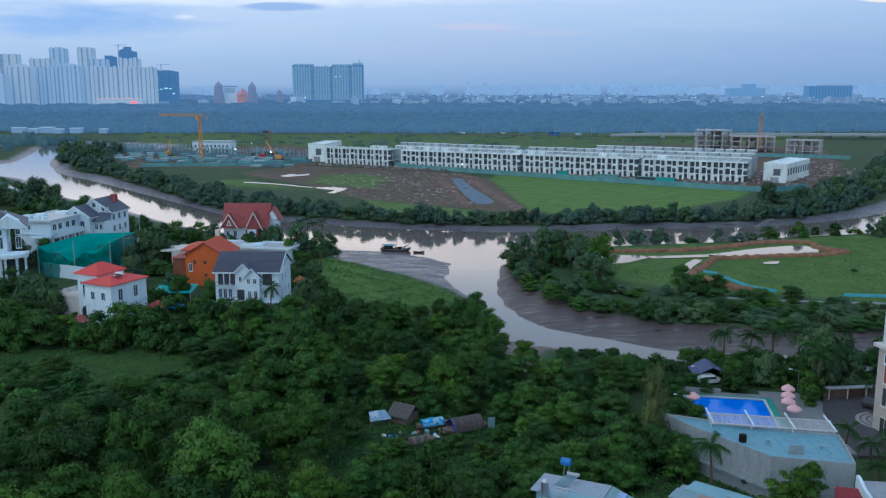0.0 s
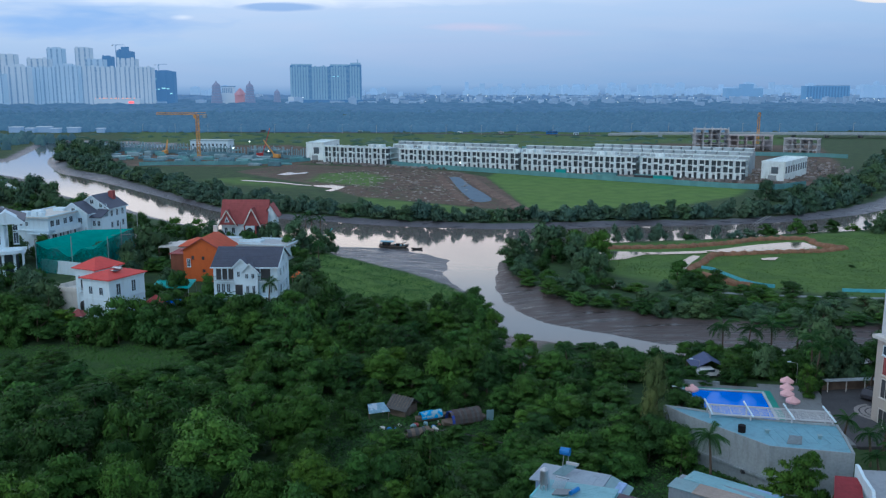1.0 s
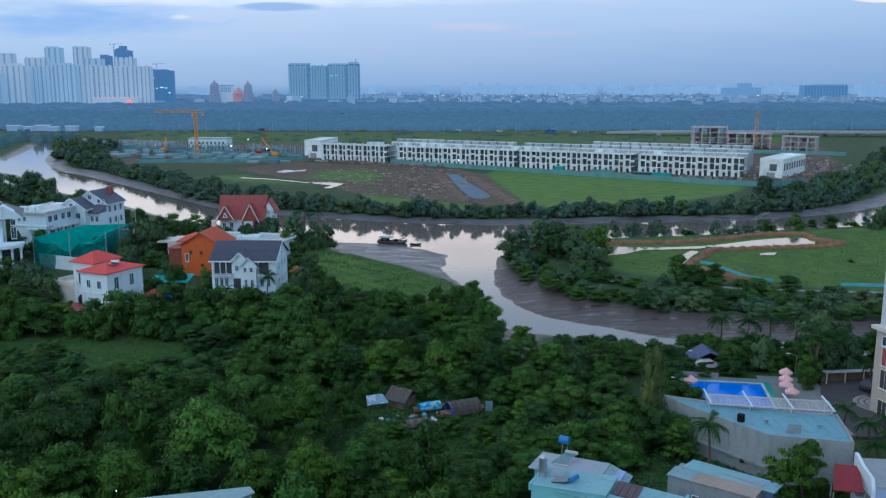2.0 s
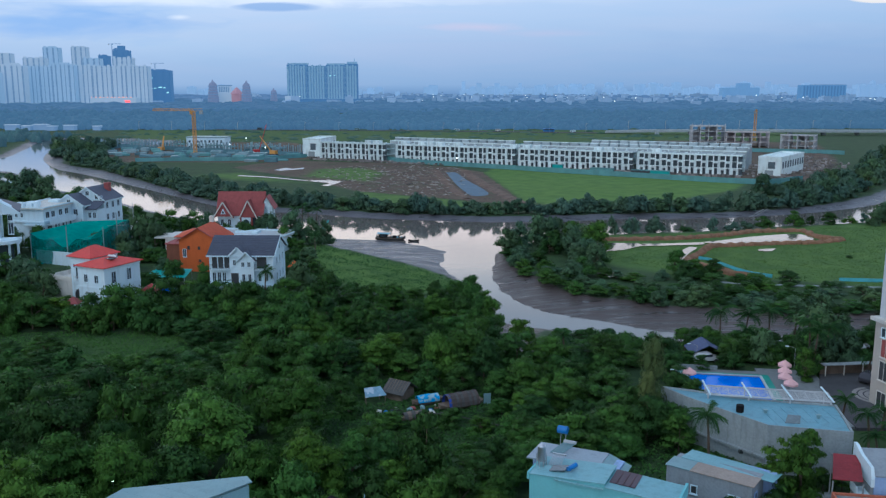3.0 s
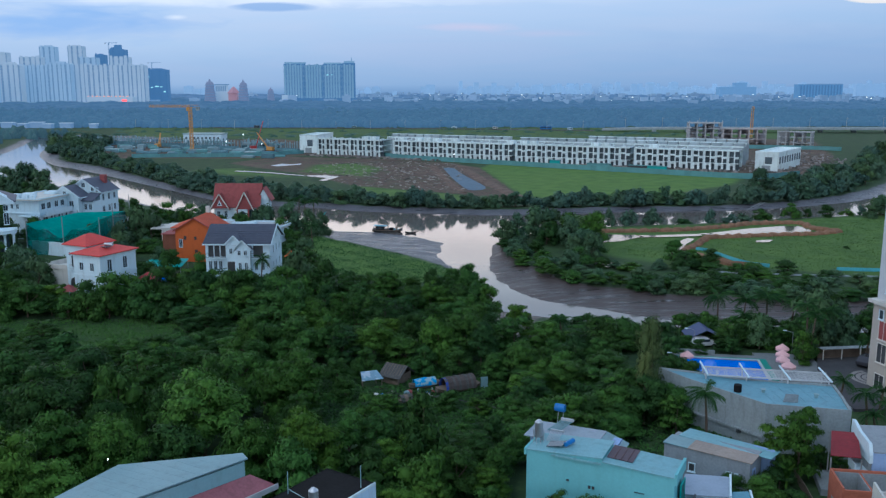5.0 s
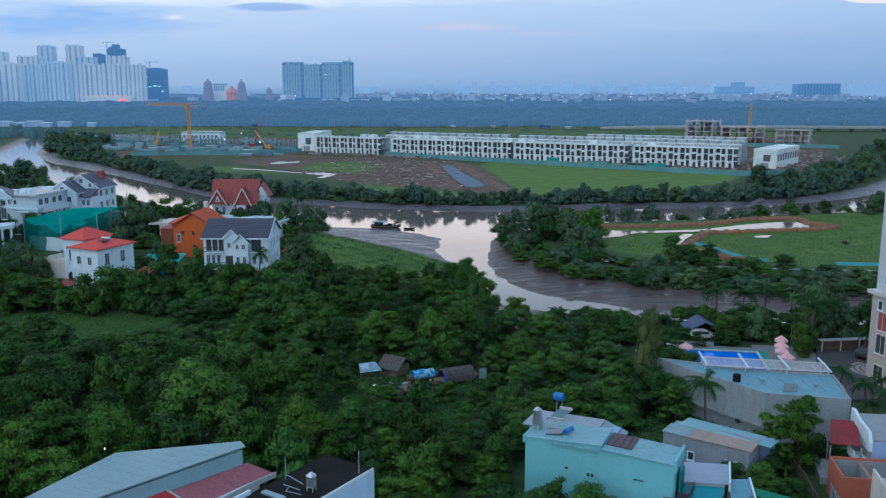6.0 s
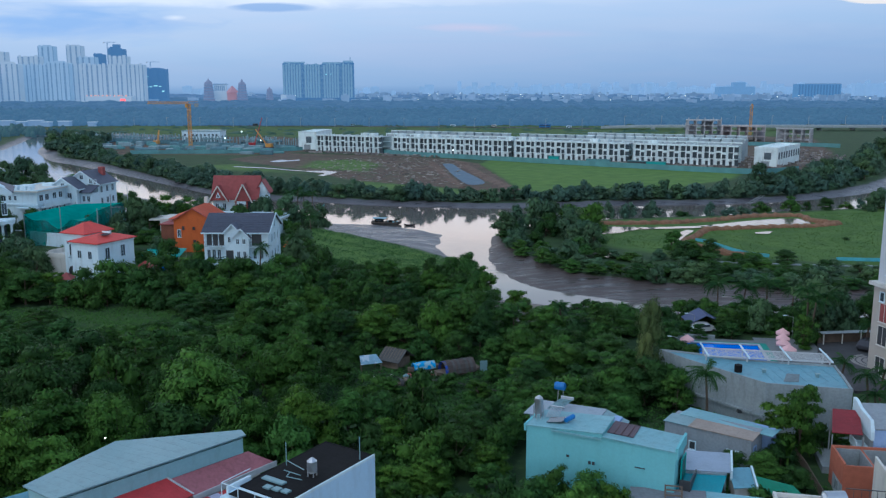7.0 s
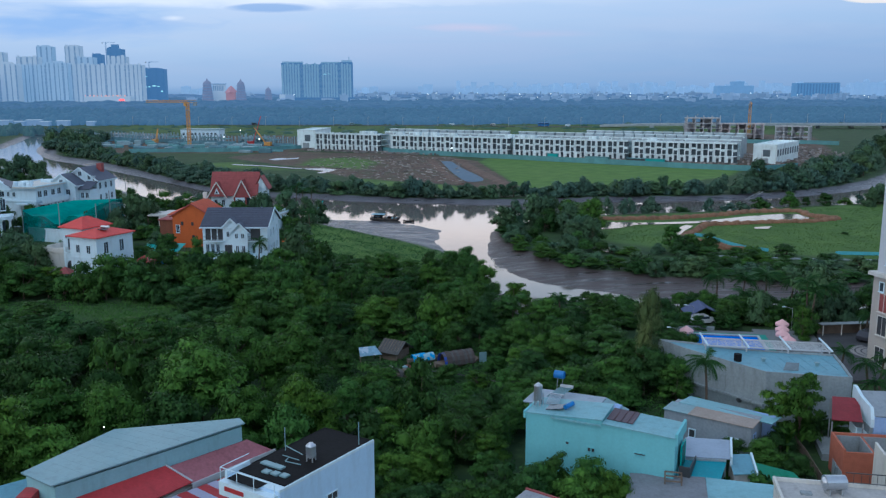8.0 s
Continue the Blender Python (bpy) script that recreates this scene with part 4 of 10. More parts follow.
def hip_roof(bm, x0, x1, y0, y1, z, rise, over=0.5, t=0.16):
    """A hipped roof with its eaves' edge."""
    x0, x1, y0, y1 = x0 - over, x1 + over, y0 - over, y1 + over
    w, d = x1 - x0, y1 - y0
    if w > d:
        ridge = [((x0 + d / 2), (y0 + y1) / 2), ((x1 - d / 2), (y0 + y1) / 2)]
    else:
        ridge = [((x0 + x1) / 2, y0 + w / 2), ((x0 + x1) / 2, y1 - w / 2)]
    e = [bm.verts.new(p) for p in ((x0, y0, z), (x1, y0, z), (x1, y1, z), (x0, y1, z))]
    lo = [bm.verts.new((v.co.x, v.co.y, z - t)) for v in e]
    r = [bm.verts.new((a, b, z + rise)) for a, b in ridge]
    if w > d:
        fs = ((e[0], e[1], r[1], r[0]), (e[1], e[2], r[1]), (e[2], e[3], r[0], r[1]), (e[3], e[0], r[0]))
    else:
        fs = ((e[0], e[1], r[0]), (e[1], e[2], r[1], r[0]), (e[2], e[3], r[1]), (e[3], e[0], r[0], r[1]))
    for f in fs:
        bm.faces.new(f)
    for i in range(4):
        bm.faces.new((lo[i], lo[(i + 1) % 4], e[(i + 1) % 4], e[i]))
    bm.faces.new(lo[::-1])


def gable_plates(bm, x0, x1, y0, y1, z, rise, over=0.5, t=0.18, ends=0.4):
    """The two plates of a gabled roof whose ridge runs along x."""
    ym = (y0 + y1) / 2
    slope = rise / (ym - y0)
    zo = z - over * slope
    a, b = x0 - ends, x1 + ends
    slab(bm, [(a, y0 - over, zo), (b, y0 - over, zo), (b, ym, z + rise), (a, ym, z + rise)], t)
    slab(bm, [(a, ym, z + rise), (b, ym, z + rise), (b, y1 + over, zo), (a, y1 + over, zo)], t)


def gable_body(bm, x0, x1, y0, y1, z0, z, rise):
    """Walls up to the eaves and both gables, ridge along x."""
    ym = (y0 + y1) / 2
    lo = [bm.verts.new((x, y, z0)) for x, y in ((x0, y0), (x1, y0), (x1, y1), (x0, y1))]
    hi = [bm.verts.new((x, y, z)) for x, y in ((x0, y0), (x1, y0), (x1, y1), (x0, y1))]
    ap = [bm.verts.new((x, ym, z + rise)) for x in (x0, x1)]
    bm.faces.new(lo[::-1])
    bm.faces.new((lo[0], lo[1], hi[1], hi[0]))
    bm.faces.new((lo[2], lo[3], hi[3], hi[2]))
    bm.faces.new((lo[1], lo[2], hi[2], ap[1], hi[1]))
    bm.faces.new((lo[3], lo[0], hi[0], ap[0], hi[3]))
    bm.faces.new((hi[0], hi[1], ap[1], ap[0]))
    bm.faces.new((hi[2], hi[3], ap[0], ap[1]))


def tile_rows(parent, x0, x1, y0, z0, y1, z1, n, material, name="tile_course"):
    """Raised courses across a roof plane from the eave (y0, z0) to the ridge (y1, z1)."""
    up = Vector((0, -(z1 - z0), (y1 - y0))).normalized() * (1 if y1 > y0 else -1)
    for k in range(n):
        f = (k + 0.5) / n
        y, z = y0 + (y1 - y0) * f, z0 + (z1 - z0) * f
        bm = bmesh.new()
        beam(bm, Vector((x0, y, z)) + up * 0.03, Vector((x1, y, z)) + up * 0.03, 0.10, 0.07)
        part(name, bm, material, parent)


def railing(parent, x0, x1, y, z, material, h=0.95, step=0.25):
    bm = bmesh.new()
    box(bm, x0, x1, y - 0.03, y + 0.03, z + h - 0.06, z + h)
    box(bm, x0, x1, y - 0.02, y + 0.02, z + 0.08, z + 0.13)
    n = max(2, int((x1 - x0) / step))
    for k in range(n + 1):
        x = x0 + (x1 - x0) * k / n
        box(bm, x - 0.015, x + 0.015, y - 0.015, y + 0.015, z, z + h)
    return part("railing", bm, material, parent)


# ---- the white villa with red hipped roofs ----
v1 = thing("villa", "white plastered villa with bright red hipped roofs and a solar heater", "house", -61.0, 156.9, 1.0, -25.4)
part("wall", boxes((-6.6, 0, 0, 8.9, -0.5, 8.8)), M_WHITE, v1)
part("tower_wall", boxes((-10.6, -5.4, 2.0, 8.6, -0.5, 9.9)), M_WHITE, v1)
part("terrace", boxes((-17.5, -11, 3.0, 8.5, -0.5, 4.6), (-17.5, -11, 2.8, 3.0, 4.6, 5.5), (-17.7, -17.5, 2.8, 8.5, 4.6, 5.5)), M_CREAM, v1)
bm = bmesh.new()
hip_roof(bm, -6.6, 0, 0, 8.9, 8.85, 1.15, 0.5)
roof = part("roof", bm, M_REDROOF, v1)
bm = bmesh.new()
hip_roof(bm, -10.6, -5.4, 2.0, 8.6, 9.95, 1.7, 0.5)
part("tower_roof", bm, M_REDROOF, v1)
part("cornice", boxes((-6.75, 0.15, -0.15, 9.0, 8.35, 8.68), (-10.75, -5.3, 1.85, 8.7, 9.5, 9.78)), M_WHITE, v1)
part("string_course", boxes((-6.7, 0.1, -0.1, 8.95, 4.7, 4.95)), M_WHITE, v1)
heater = part("solar_heater", boxes((-3.0, -1.2, 3.0, 4.2, 9.75, 9.85)), M_GLASS, v1, "glass solar water heater with a steel tank")
bm = bmesh.new()
rod(bm, (-3.1, 4.4, 10.1), (-1.1, 4.4, 10.1), 0.25, n=10)
part("tank", bm, M_STEEL, heater)
for x, z, w, h in ((-4.6, 5.8, 0.9, 1.4), (-2.0, 5.8, 0.9, 1.4), (-3.2, 1.6, 1.2, 1.6)):
    window(v1, x, 0, z, 0, w, h)
for y, z, w, h in ((2.2, 5.6, 1.0, 2.1), (6.0, 5.6, 1.0, 2.1), (6.0, 2.0, 1.5, 1.3), (2.2, 2.0, 1.2, 1.3)):
    window(v1, 0, y, z, 90, w, h)
for x, z, w, h in ((-8.8, 5.6, 0.9, 2.2), (-9.6, 7.8, 0.5, 0.6)):
    window(v1, x, 2.0, z, 0, w, h)
railing(v1, -9.6, -8.0, 1.6, 5.2, M_STEEL)
part("balcony_slab", boxes((-9.7, -7.9, 1.5, 2.0, 5.05, 5.2)), M_WHITE, v1)
bm = bmesh.new()
bmesh.ops.create_cone(bm, cap_ends=True, segments=16, radius1=1.0, radius2=1.0, depth=0.12, matrix=pose(-8.8, 1.96, 2.6, 90))
box(bm, -9.8, -7.8, 1.9, 2.02, 0.2, 2.6)
part("arched_doorway", bm, M_DARK, v1)


# ---- the white villa with the slate roof ----
v2 = thing("villa", "white villa with a dark slate-blue gabled roof and balconies", "house", -44.6, 168.0, 1.0, -1.5)
W2, D2, E2 = 12.6, 11.5, 9.3
bm = bmesh.new()
gable_body(bm, 0, W2, 0, D2, -0.5, E2, 2.6)
part("wall", bm, M_WHITE, v2)
bm = bmesh.new()
gable_plates(bm, 0, W2, 0, D2, E2 + 0.05, 2.75, 0.7)
roof = part("roof", bm, M_SLATE, v2)
tile_rows(roof, -0.3, W2 + 0.3, -0.5, E2 - 0.1, D2 / 2, E2 + 2.8, 9, M_SLATE)
bm = bmesh.new()
for a, b in (((W2 + 0.45, -0.75, E2 - 0.3), (W2 + 0.45, D2 / 2, E2 + 2.8)), ((W2 + 0.45, D2 / 2, E2 + 2.8), (W2 + 0.45, D2 + 0.75, E2 - 0.3))):
    beam(bm, a, b, 0.12, 0.3)
part("bargeboard", bm, M_WHITE, v2)
part("eave_board", boxes((-0.4, W2 + 0.4, -0.74, -0.64, E2 - 0.45, E2 - 0.2)), M_WHITE, v2)
for x0, x1, za, rise, yf in ((4.2, 7.2, 9.2, 1.5, -0.55), (6.0, 9.0, 8.4, 1.5, -1.2)):
    xm = (x0 + x1) / 2
    bm = bmesh.new()
    pts = [(x0, -0.5), (x1, -0.5), (x1, za), (xm, za + rise), (x0, za)]
    f0 = [bm.verts.new((x, yf, z)) for x, z in pts]
    f1 = [bm.verts.new((x, 1.5, z)) for x, z in pts]
    bm.faces.new(f0)
    bm.faces.new(f1[::-1])
    for i in range(5):
        bm.faces.new((f0[i], f0[(i + 1) % 5], f1[(i + 1) % 5], f1[i]))
    part("gabled_bay", bm, M_WHITE, v2)
    bm = bmesh.new()
    slab(bm, [(x0 - 0.4, yf - 0.35, za - 0.3), (xm, yf - 0.35, za + rise + 0.12), (xm, 3.2, za + rise + 0.12), (x0 - 0.4, 3.2, za - 0.3)], 0.15)
    slab(bm, [(xm, yf - 0.35, za + rise + 0.12), (x1 + 0.4, yf - 0.35, za - 0.3), (x1 + 0.4, 3.2, za - 0.3), (xm, 3.2, za + rise + 0.12)], 0.15)
    part("bay_roof", bm, M_SLATE, v2)
    bm = bmesh.new()
    beam(bm, (x0 - 0.4, yf - 0.4, za - 0.35), (xm, yf - 0.4, za + rise + 0.05), 0.08, 0.25)
    beam(bm, (xm, yf - 0.4, za + rise + 0.05), (x1 + 0.4, yf - 0.4, za - 0.35), 0.08, 0.25)
    part("bay_bargeboard", bm, M_WHITE, v2)
# loggias are flat near-black plates: shade painted on, no recess built
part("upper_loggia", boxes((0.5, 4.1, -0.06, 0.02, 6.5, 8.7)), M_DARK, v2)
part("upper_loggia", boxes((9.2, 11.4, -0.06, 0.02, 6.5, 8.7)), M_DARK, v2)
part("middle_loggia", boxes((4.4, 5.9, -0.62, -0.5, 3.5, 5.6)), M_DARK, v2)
for x0, x1 in ((0.3, 4.2), (9.1, 11.6)):
    part("balcony_slab", boxes((x0, x1, -1.1, 0, 6.25, 6.45)), M_WHITE, v2)
    railing(v2, x0, x1, -1.05, 6.45, M_DARK)
for x in (0.5, 1.7, 2.9, 4.1, 9.3, 11.4):
    part("column", boxes((x - 0.09, x + 0.09, -0.22, -0.06, 6.45, 8.9)), M_WHITE, v2)
part("ledge", boxes((-0.5, W2 + 0.3, -1.2, -0.02, 2.9, 3.2)), M_WHITE, v2)
for x in (0.9, 1.9, 2.9):
    window(v2, x, 0, 3.9, 0, 0.6, 1.7)
for x, z, h in ((7.0, 3.9, 1.6), (8.2, 3.9, 1.6), (9.9, 3.9, 1.5), (11.2, 3.9, 1.5), (6.9, 7.0, 0.9), (8.1, 7.0, 0.9)):
    window(v2, x, -1.2 if x < 9 else 0, z, 0, 0.55, h)
for x in (5.1, 6.2):
    window(v2, x, -0.55, 7.2, 0, 0.5, 1.0)
for y, z in ((3.0, 6.8), (5.8, 6.8), (8.6, 6.8), (3.0, 3.6), (5.8, 3.6), (8.6, 3.6), (5.8, 9.4), (4.4, 0.8), (8, 0.8)):
    window(v2, W2, y, z, 90, 0.8, 1.4)
part("downpipe", boxes((W2, W2 + 0.12, 10.6, 10.72, 0, 9)), M_WHITE, v2)

# ---- the orange house ----
v3 = thing("orange_house", "orange plastered house with a gabled orange tile roof", "house", -58.4, 195.0, 1.0, -5)
L3, W3, E3 = 9.8, 9.0, 7.5
bm = bmesh.new()
gable_body(bm, 0, L3, 0, W3, -0.5, E3, 2.7)
part("wall", bm, M_ORANGE, v3).matrix_basis = pose(W3, 0, 0, 0, 0, 90)
bm = bmesh.new()
gable_plates(bm, 0, L3, 0, W3, E3 + 0.05, 2.75, 0.55)
roof = part("roof", bm, M_ORANGE_ROOF, v3)
roof.matrix_basis = pose(W3, 0, 0, 0, 0, 90)
tile_rows(roof, -0.35, L3 + 0.35, -0.4, E3 - 0.1, W3 / 2, E3 + 2.8, 11, M_ORANGE_ROOF)
bm = bmesh.new()
beam(bm, (-0.5, -0.42, E3 - 0.32), (W3 / 2, -0.42, E3 + 2.66), 0.08, 0.2)
beam(bm, (W3 / 2, -0.42, E3 + 2.66), (W3 + 0.5, -0.42, E3 - 0.32), 0.08, 0.2)
part("bargeboard", bm, M_BRICKRED, v3)
part("chimney_stub", boxes((4.2, 5.0, 8.6, 9.4, 10.2, 11.7)), M_CREAM, v3)
for x, z, w, h in ((2.2, 5.2, 0.6, 0.9), (4.6, 5.2, 0.6, 0.8), (4.7, 2.3, 0.7, 0.7), (7.2, 2.2, 0.8, 0.7), (7.4, 5.2, 0.6, 0.8)):
    window(v3, x, 0, z, 0, w, h, M_ORANGE, M_DARK, 0)
window(v3, 1.2, 0, 3.6, 0, 0.7, 1.7)
for y in (2.5, 5.5):
    window(v3, W3, y, 5.0, 90, 0.8, 1.3)
part("brick_wing", boxes((-3.4, 0, 1.0, 7, -0.5, 6.2)), surface("dark_brick_wall", (0.20, 0.075, 0.045), 0.85, vary=0.25, stain=0.4), v3, "darker brick side wing")
part("wing_roof", boxes((-3.7, 0, 0.7, 7.3, 6.203, 6.4)), M_BRICKRED, v3)
low = thing("low_house", "low white house with a red tile roof", "house", -66.5, 211.0, 1.0, 0)
part("wall", boxes((0, 9, 0, 8, -0.5, 5.4)), M_CREAM, low)
bm = bmesh.new()
hip_roof(bm, 2.5, 9, 0, 8, 5.45, 1.4, 0.3)
part("roof", bm, M_ORANGE_ROOF, low)
part("flat_roof", boxes((-3, 2.5, 1, 8, 4.8, 5.1)), M_CREAM, low)

# ---- the steep red-roofed house ----
v4 = thing("timbered_house", "white and timber house under a steep dark red tile roof", "house", -61.0, 241.0, 1.0, 0)
bm = bmesh.new()
gable_body(bm, 0, 12.5, 0, 7.5, -0.5, 7.2, 5.2)
part("wall", bm, M_WHITE, v4)
bm = bmesh.new()
gable_plates(bm, 0, 12.5, 0, 7.5, 7.3, 5.35, 0.6)
roof = part("roof", bm, M_BRICKRED, v4)
tile_rows(roof, -0.3, 12.8, -0.5, 6.6, 3.75, 12.6, 12, M_BRICKRED)
for x0, x1, za, rise, yf in ((-0.6, 4.2, 6.2, 3.9, -1.2), (6.6, 11.0, 6.0, 4.6, -1.6)):
    xm = (x0 + x1) / 2
    bm = bmesh.new()
    f0 = [bm.verts.new((x, yf, z)) for x, z in ((x0, za), (x1, za), (xm, za + rise))]
    f1 = [bm.verts.new((x, 2.5, z)) for x, z in ((x0, za), (x1, za), (xm, za + rise))]
    bm.faces.new(f0)
    bm.faces.new(f1[::-1])
    for i in range(3):
        bm.faces.new((f0[i], f0[(i + 1) % 3], f1[(i + 1) % 3], f1[i]))
    part("dormer_wall", bm, M_BRICKRED, v4)
    bm = bmesh.new()
    slab(bm, [(x0 - 0.3, yf - 0.3, za - 0.3), (xm, yf - 0.3, za + rise + 0.15), (xm, 3.5, za + rise + 0.15), (x0 - 0.3, 3.5, za - 0.3)], 0.18)
    slab(bm, [(xm, yf - 0.3, za + rise + 0.15), (x1 + 0.3, yf - 0.3, za - 0.3), (x1 + 0.3, 3.5, za - 0.3), (xm, 3.5, za + rise + 0.15)], 0.18)
    part("dormer_roof", bm, M_BRICKRED, v4)
    bm = bmesh.new()
    beam(bm, (x0 - 0.3, yf - 0.36, za - 0.35), (xm, yf - 0.36, za + rise + 0.1), 0.08, 0.3)
    beam(bm, (xm, yf - 0.36, za + rise + 0.1), (x1 + 0.3, yf - 0.36, za - 0.35), 0.08, 0.3)
    part("bargeboard", bm, M_CREAM, v4)
part("bay", boxes((6.9, 9.4, -1.5, 0, -0.5, 6.2)), M_WHITE, v4)
bm = bmesh.new()
bmesh.ops.create_cone(bm, cap_ends=True, segments=14, radius1=0.85, radius2=0.85, depth=0.1, matrix=pose(8.1, -1.53, 4.6, 90))
part("round_window", bm, M_GLASS, v4, "round dark window")
window(v4, 10.4, -0.02, 3.6, 0, 1.6, 1.9, M_BRICKRED, M_GLASS)
part("porch_glass", boxes((9.5, 12.2, -0.9, -0.02, 3.0, 6.0)), M_GLASS, v4)
bm = bmesh.new()
f0 = [bm.verts.new((x, -1.32, z)) for x, z in ((1.1, 6.9), (2.5, 6.9), (1.8, 8.5))]
f1 = [bm.verts.new((x, -1.18, z)) for x, z in ((1.1, 6.9), (2.5, 6.9), (1.8, 8.5))]
bm.faces.new(f0)
bm.faces.new(f1[::-1])
for i in range(3):
    bm.faces.new((f0[i], f0[(i + 1) % 3], f1[(i + 1) % 3], f1[i]))
part("triangular_frame", bm, M_WHITE, v4, "white triangular window frame")
bm = bmesh.new()
f0 = [bm.verts.new((x, -1.36, z)) for x, z in ((1.42, 7.1), (2.18, 7.1), (1.8, 7.95))]
f1 = [bm.verts.new((x, -1.3, z)) for x, z in ((1.42, 7.1), (2.18, 7.1), (1.8, 7.95))]
bm.faces.new(f0)
bm.faces.new(f1[::-1])
for i in range(3):
    bm.faces.new((f0[i], f0[(i + 1) % 3], f1[(i + 1) % 3], f1[i]))
part("triangular_pane", bm, M_GLASS, v4)
part("brick_pier", boxes((9.5, 9.9, -1.4, 0, -0.5, 6.1), (11.9, 12.4, -1.2, 0, -0.5, 6.1), (6.5, 6.88, -1.55, 0, -0.5, 6.1)), M_BRICKRED, v4)
for x in (1.2, 3.2):
    window(v4, x, 0, 3.6, 0, 0.8, 1.6)
cross = part("cross_gable_wall", boxes((12.0, 14.8, 2.0, 6.0, -0.5, 8.6)), M_WHITE, v4)
bm = bmesh.new()
slab(bm, [(11.2, 1.2, 8.0), (13.4, 1.2, 11.6), (13.4, 6.8, 11.6), (11.2, 6.8, 8.0)], 0.16)
slab(bm, [(13.4, 1.2, 11.6), (15.6, 1.2, 8.0), (15.6, 6.8, 8.0), (13.4, 6.8, 11.6)], 0.16)
part("cross_gable_roof", bm, M_BRICKRED, v4)
bm = bmesh.new()
f0 = [bm.verts.new((x, 1.6, z)) for x, z in ((11.8, 8.3), (15.0, 8.3), (13.4, 11.2))]
f1 = [bm.verts.new((x, 2.2, z)) for x, z in ((11.8, 8.3), (15.0, 8.3), (13.4, 11.2))]
bm.faces.new(f0)
bm.faces.new(f1[::-1])
for i in range(3):
    bm.faces.new((f0[i], f0[(i + 1) % 3], f1[(i + 1) % 3], f1[i]))
part("cross_gable_end", bm, M_WHITE, v4)

# ---- the long low white building ----
v5 = thing("long_low_building", "long low white building with a flat roof", "building", -59.6, 222.0, 1.0, -12)
part("wall", boxes((0, 21, 0, 8, -0.5, 3.9)), M_WHITE, v5)
part("roof", boxes((-0.5, 21.6, -0.6, 8.6, 3.92, 4.3)), M_WHITESTEEL, v5)
part("roof_kerb", boxes((-0.5, 21.6, -0.62, -0.3, 4.303, 4.6), (-0.5, 21.6, 8.3, 8.6, 4.303, 4.7), (21.3, 21.6, -0.3, 8.3, 4.303, 4.6)), M_WHITE, v5)
part("roof_light", boxes((7, 13, 2.6, 5.4, 4.303, 4.9)), M_WHITE, v5)
for k in range(9):
    window(v5, 2 + k * 2.1, 0, 1.6, 0, 1.2, 1.2)

# ---- the white mansion with columns ----
v6 = thing("mansion", "tall white mansion with a column porch and a blue roof", "house", -96.8, 200.2, 1.0, 24)
v6.scale = (1.0, 1.0, 1.16)
bm = bmesh.new()
gable_body(bm, 0, 14, 0, 18, -0.5, 11.4, 2.2)
body = part("wall", bm, M_WHITE, v6)
body.matrix_basis = pose(-18, 0, 0)
bm = bmesh.new()
hip_roof(bm, -18, 0, 0, 13, 11.5, 3.0, 0.6)
part("roof", bm, M_SLATE, v6)
bm = bmesh.new()
f0 = [bm.verts.new((x, -0.9, z)) for x, z in ((-7.2, 11.4), (0.3, 11.4), (-3.5, 13.6))]
f1 = [bm.verts.new((x, 4.0, z)) for x, z in ((-7.2, 11.4), (0.3, 11.4), (-3.5, 13.6))]
bm.faces.new(f0)
bm.faces.new(f1[::-1])
for i in range(3):
    bm.faces.new((f0[i], f0[(i + 1) % 3], f1[(i + 1) % 3], f1[i]))
part("pediment", bm, M_WHITE, v6)
part("cornice", boxes((-18.3, 0.3, -0.95, 0, 11.0, 11.4), (-7.4, 0.5, -1.1, 0.02, 5.8, 6.3), (-7.2, 0.3, -0.9, 0.0, 5.2, 5.8)), M_WHITE, v6)
bm = bmesh.new()
bmesh.ops.create_cone(bm, cap_ends=True, segments=20, radius1=3.4, radius2=3.4, depth=0.6, matrix=Matrix.Translation((-3.4, -0.6, 5.7)))
part("porch_roof", bm, M_WHITE, v6)
for k, x in enumerate((-6.4, -4.6, -2.2, -0.4)):
    bm = bmesh.new()
    y = -1.2 - 1.6 * math.cos((x + 3.4) / 3.2 * 1.3)
    rod(bm, (x, y, -0.5), (x, y, 5.4), 0.32, 0.26, 10)
    box(bm, x - 0.42, x + 0.42, y - 0.42, y + 0.42, 5.1, 5.4)
    part("column", bm, M_WHITE, v6)
part("porch_opening", boxes((-5.4, -1.4, -0.06, 0.02, 0.5, 4.8)), M_GLASS, v6)
for x in (-5.4, -1.6):
    for z in (7.0,):
        window(v6, x, -0.0, z, 0, 1.0, 2.2)
    window(v6, x, 0.0, 9.7, 0, 0.9, 1.0)
for x in (-10, -13, -16):
    for z in (1.5, 5.0, 8.4):
        window(v6, x, 0, z, 0, 1.0, 1.8)
for y in (3, 6.5, 10):
    for z in (2.5, 5.5, 8.6):
        window(v6, -4, y, z, 90, 0.9, 1.5)
gate_wall = thing("garden_wall", "long white garden wall", "wall", -96.0, 205.5, 1.0, -25)
part("wall_panel", boxes((0, 18, 0, 0.3, -0.5, 3.2)), M_WHITE, gate_wall)
part("coping", boxes((-0.1, 18.1, -0.1, 0.4, 3.2, 3.35)), M_WHITE, gate_wall)

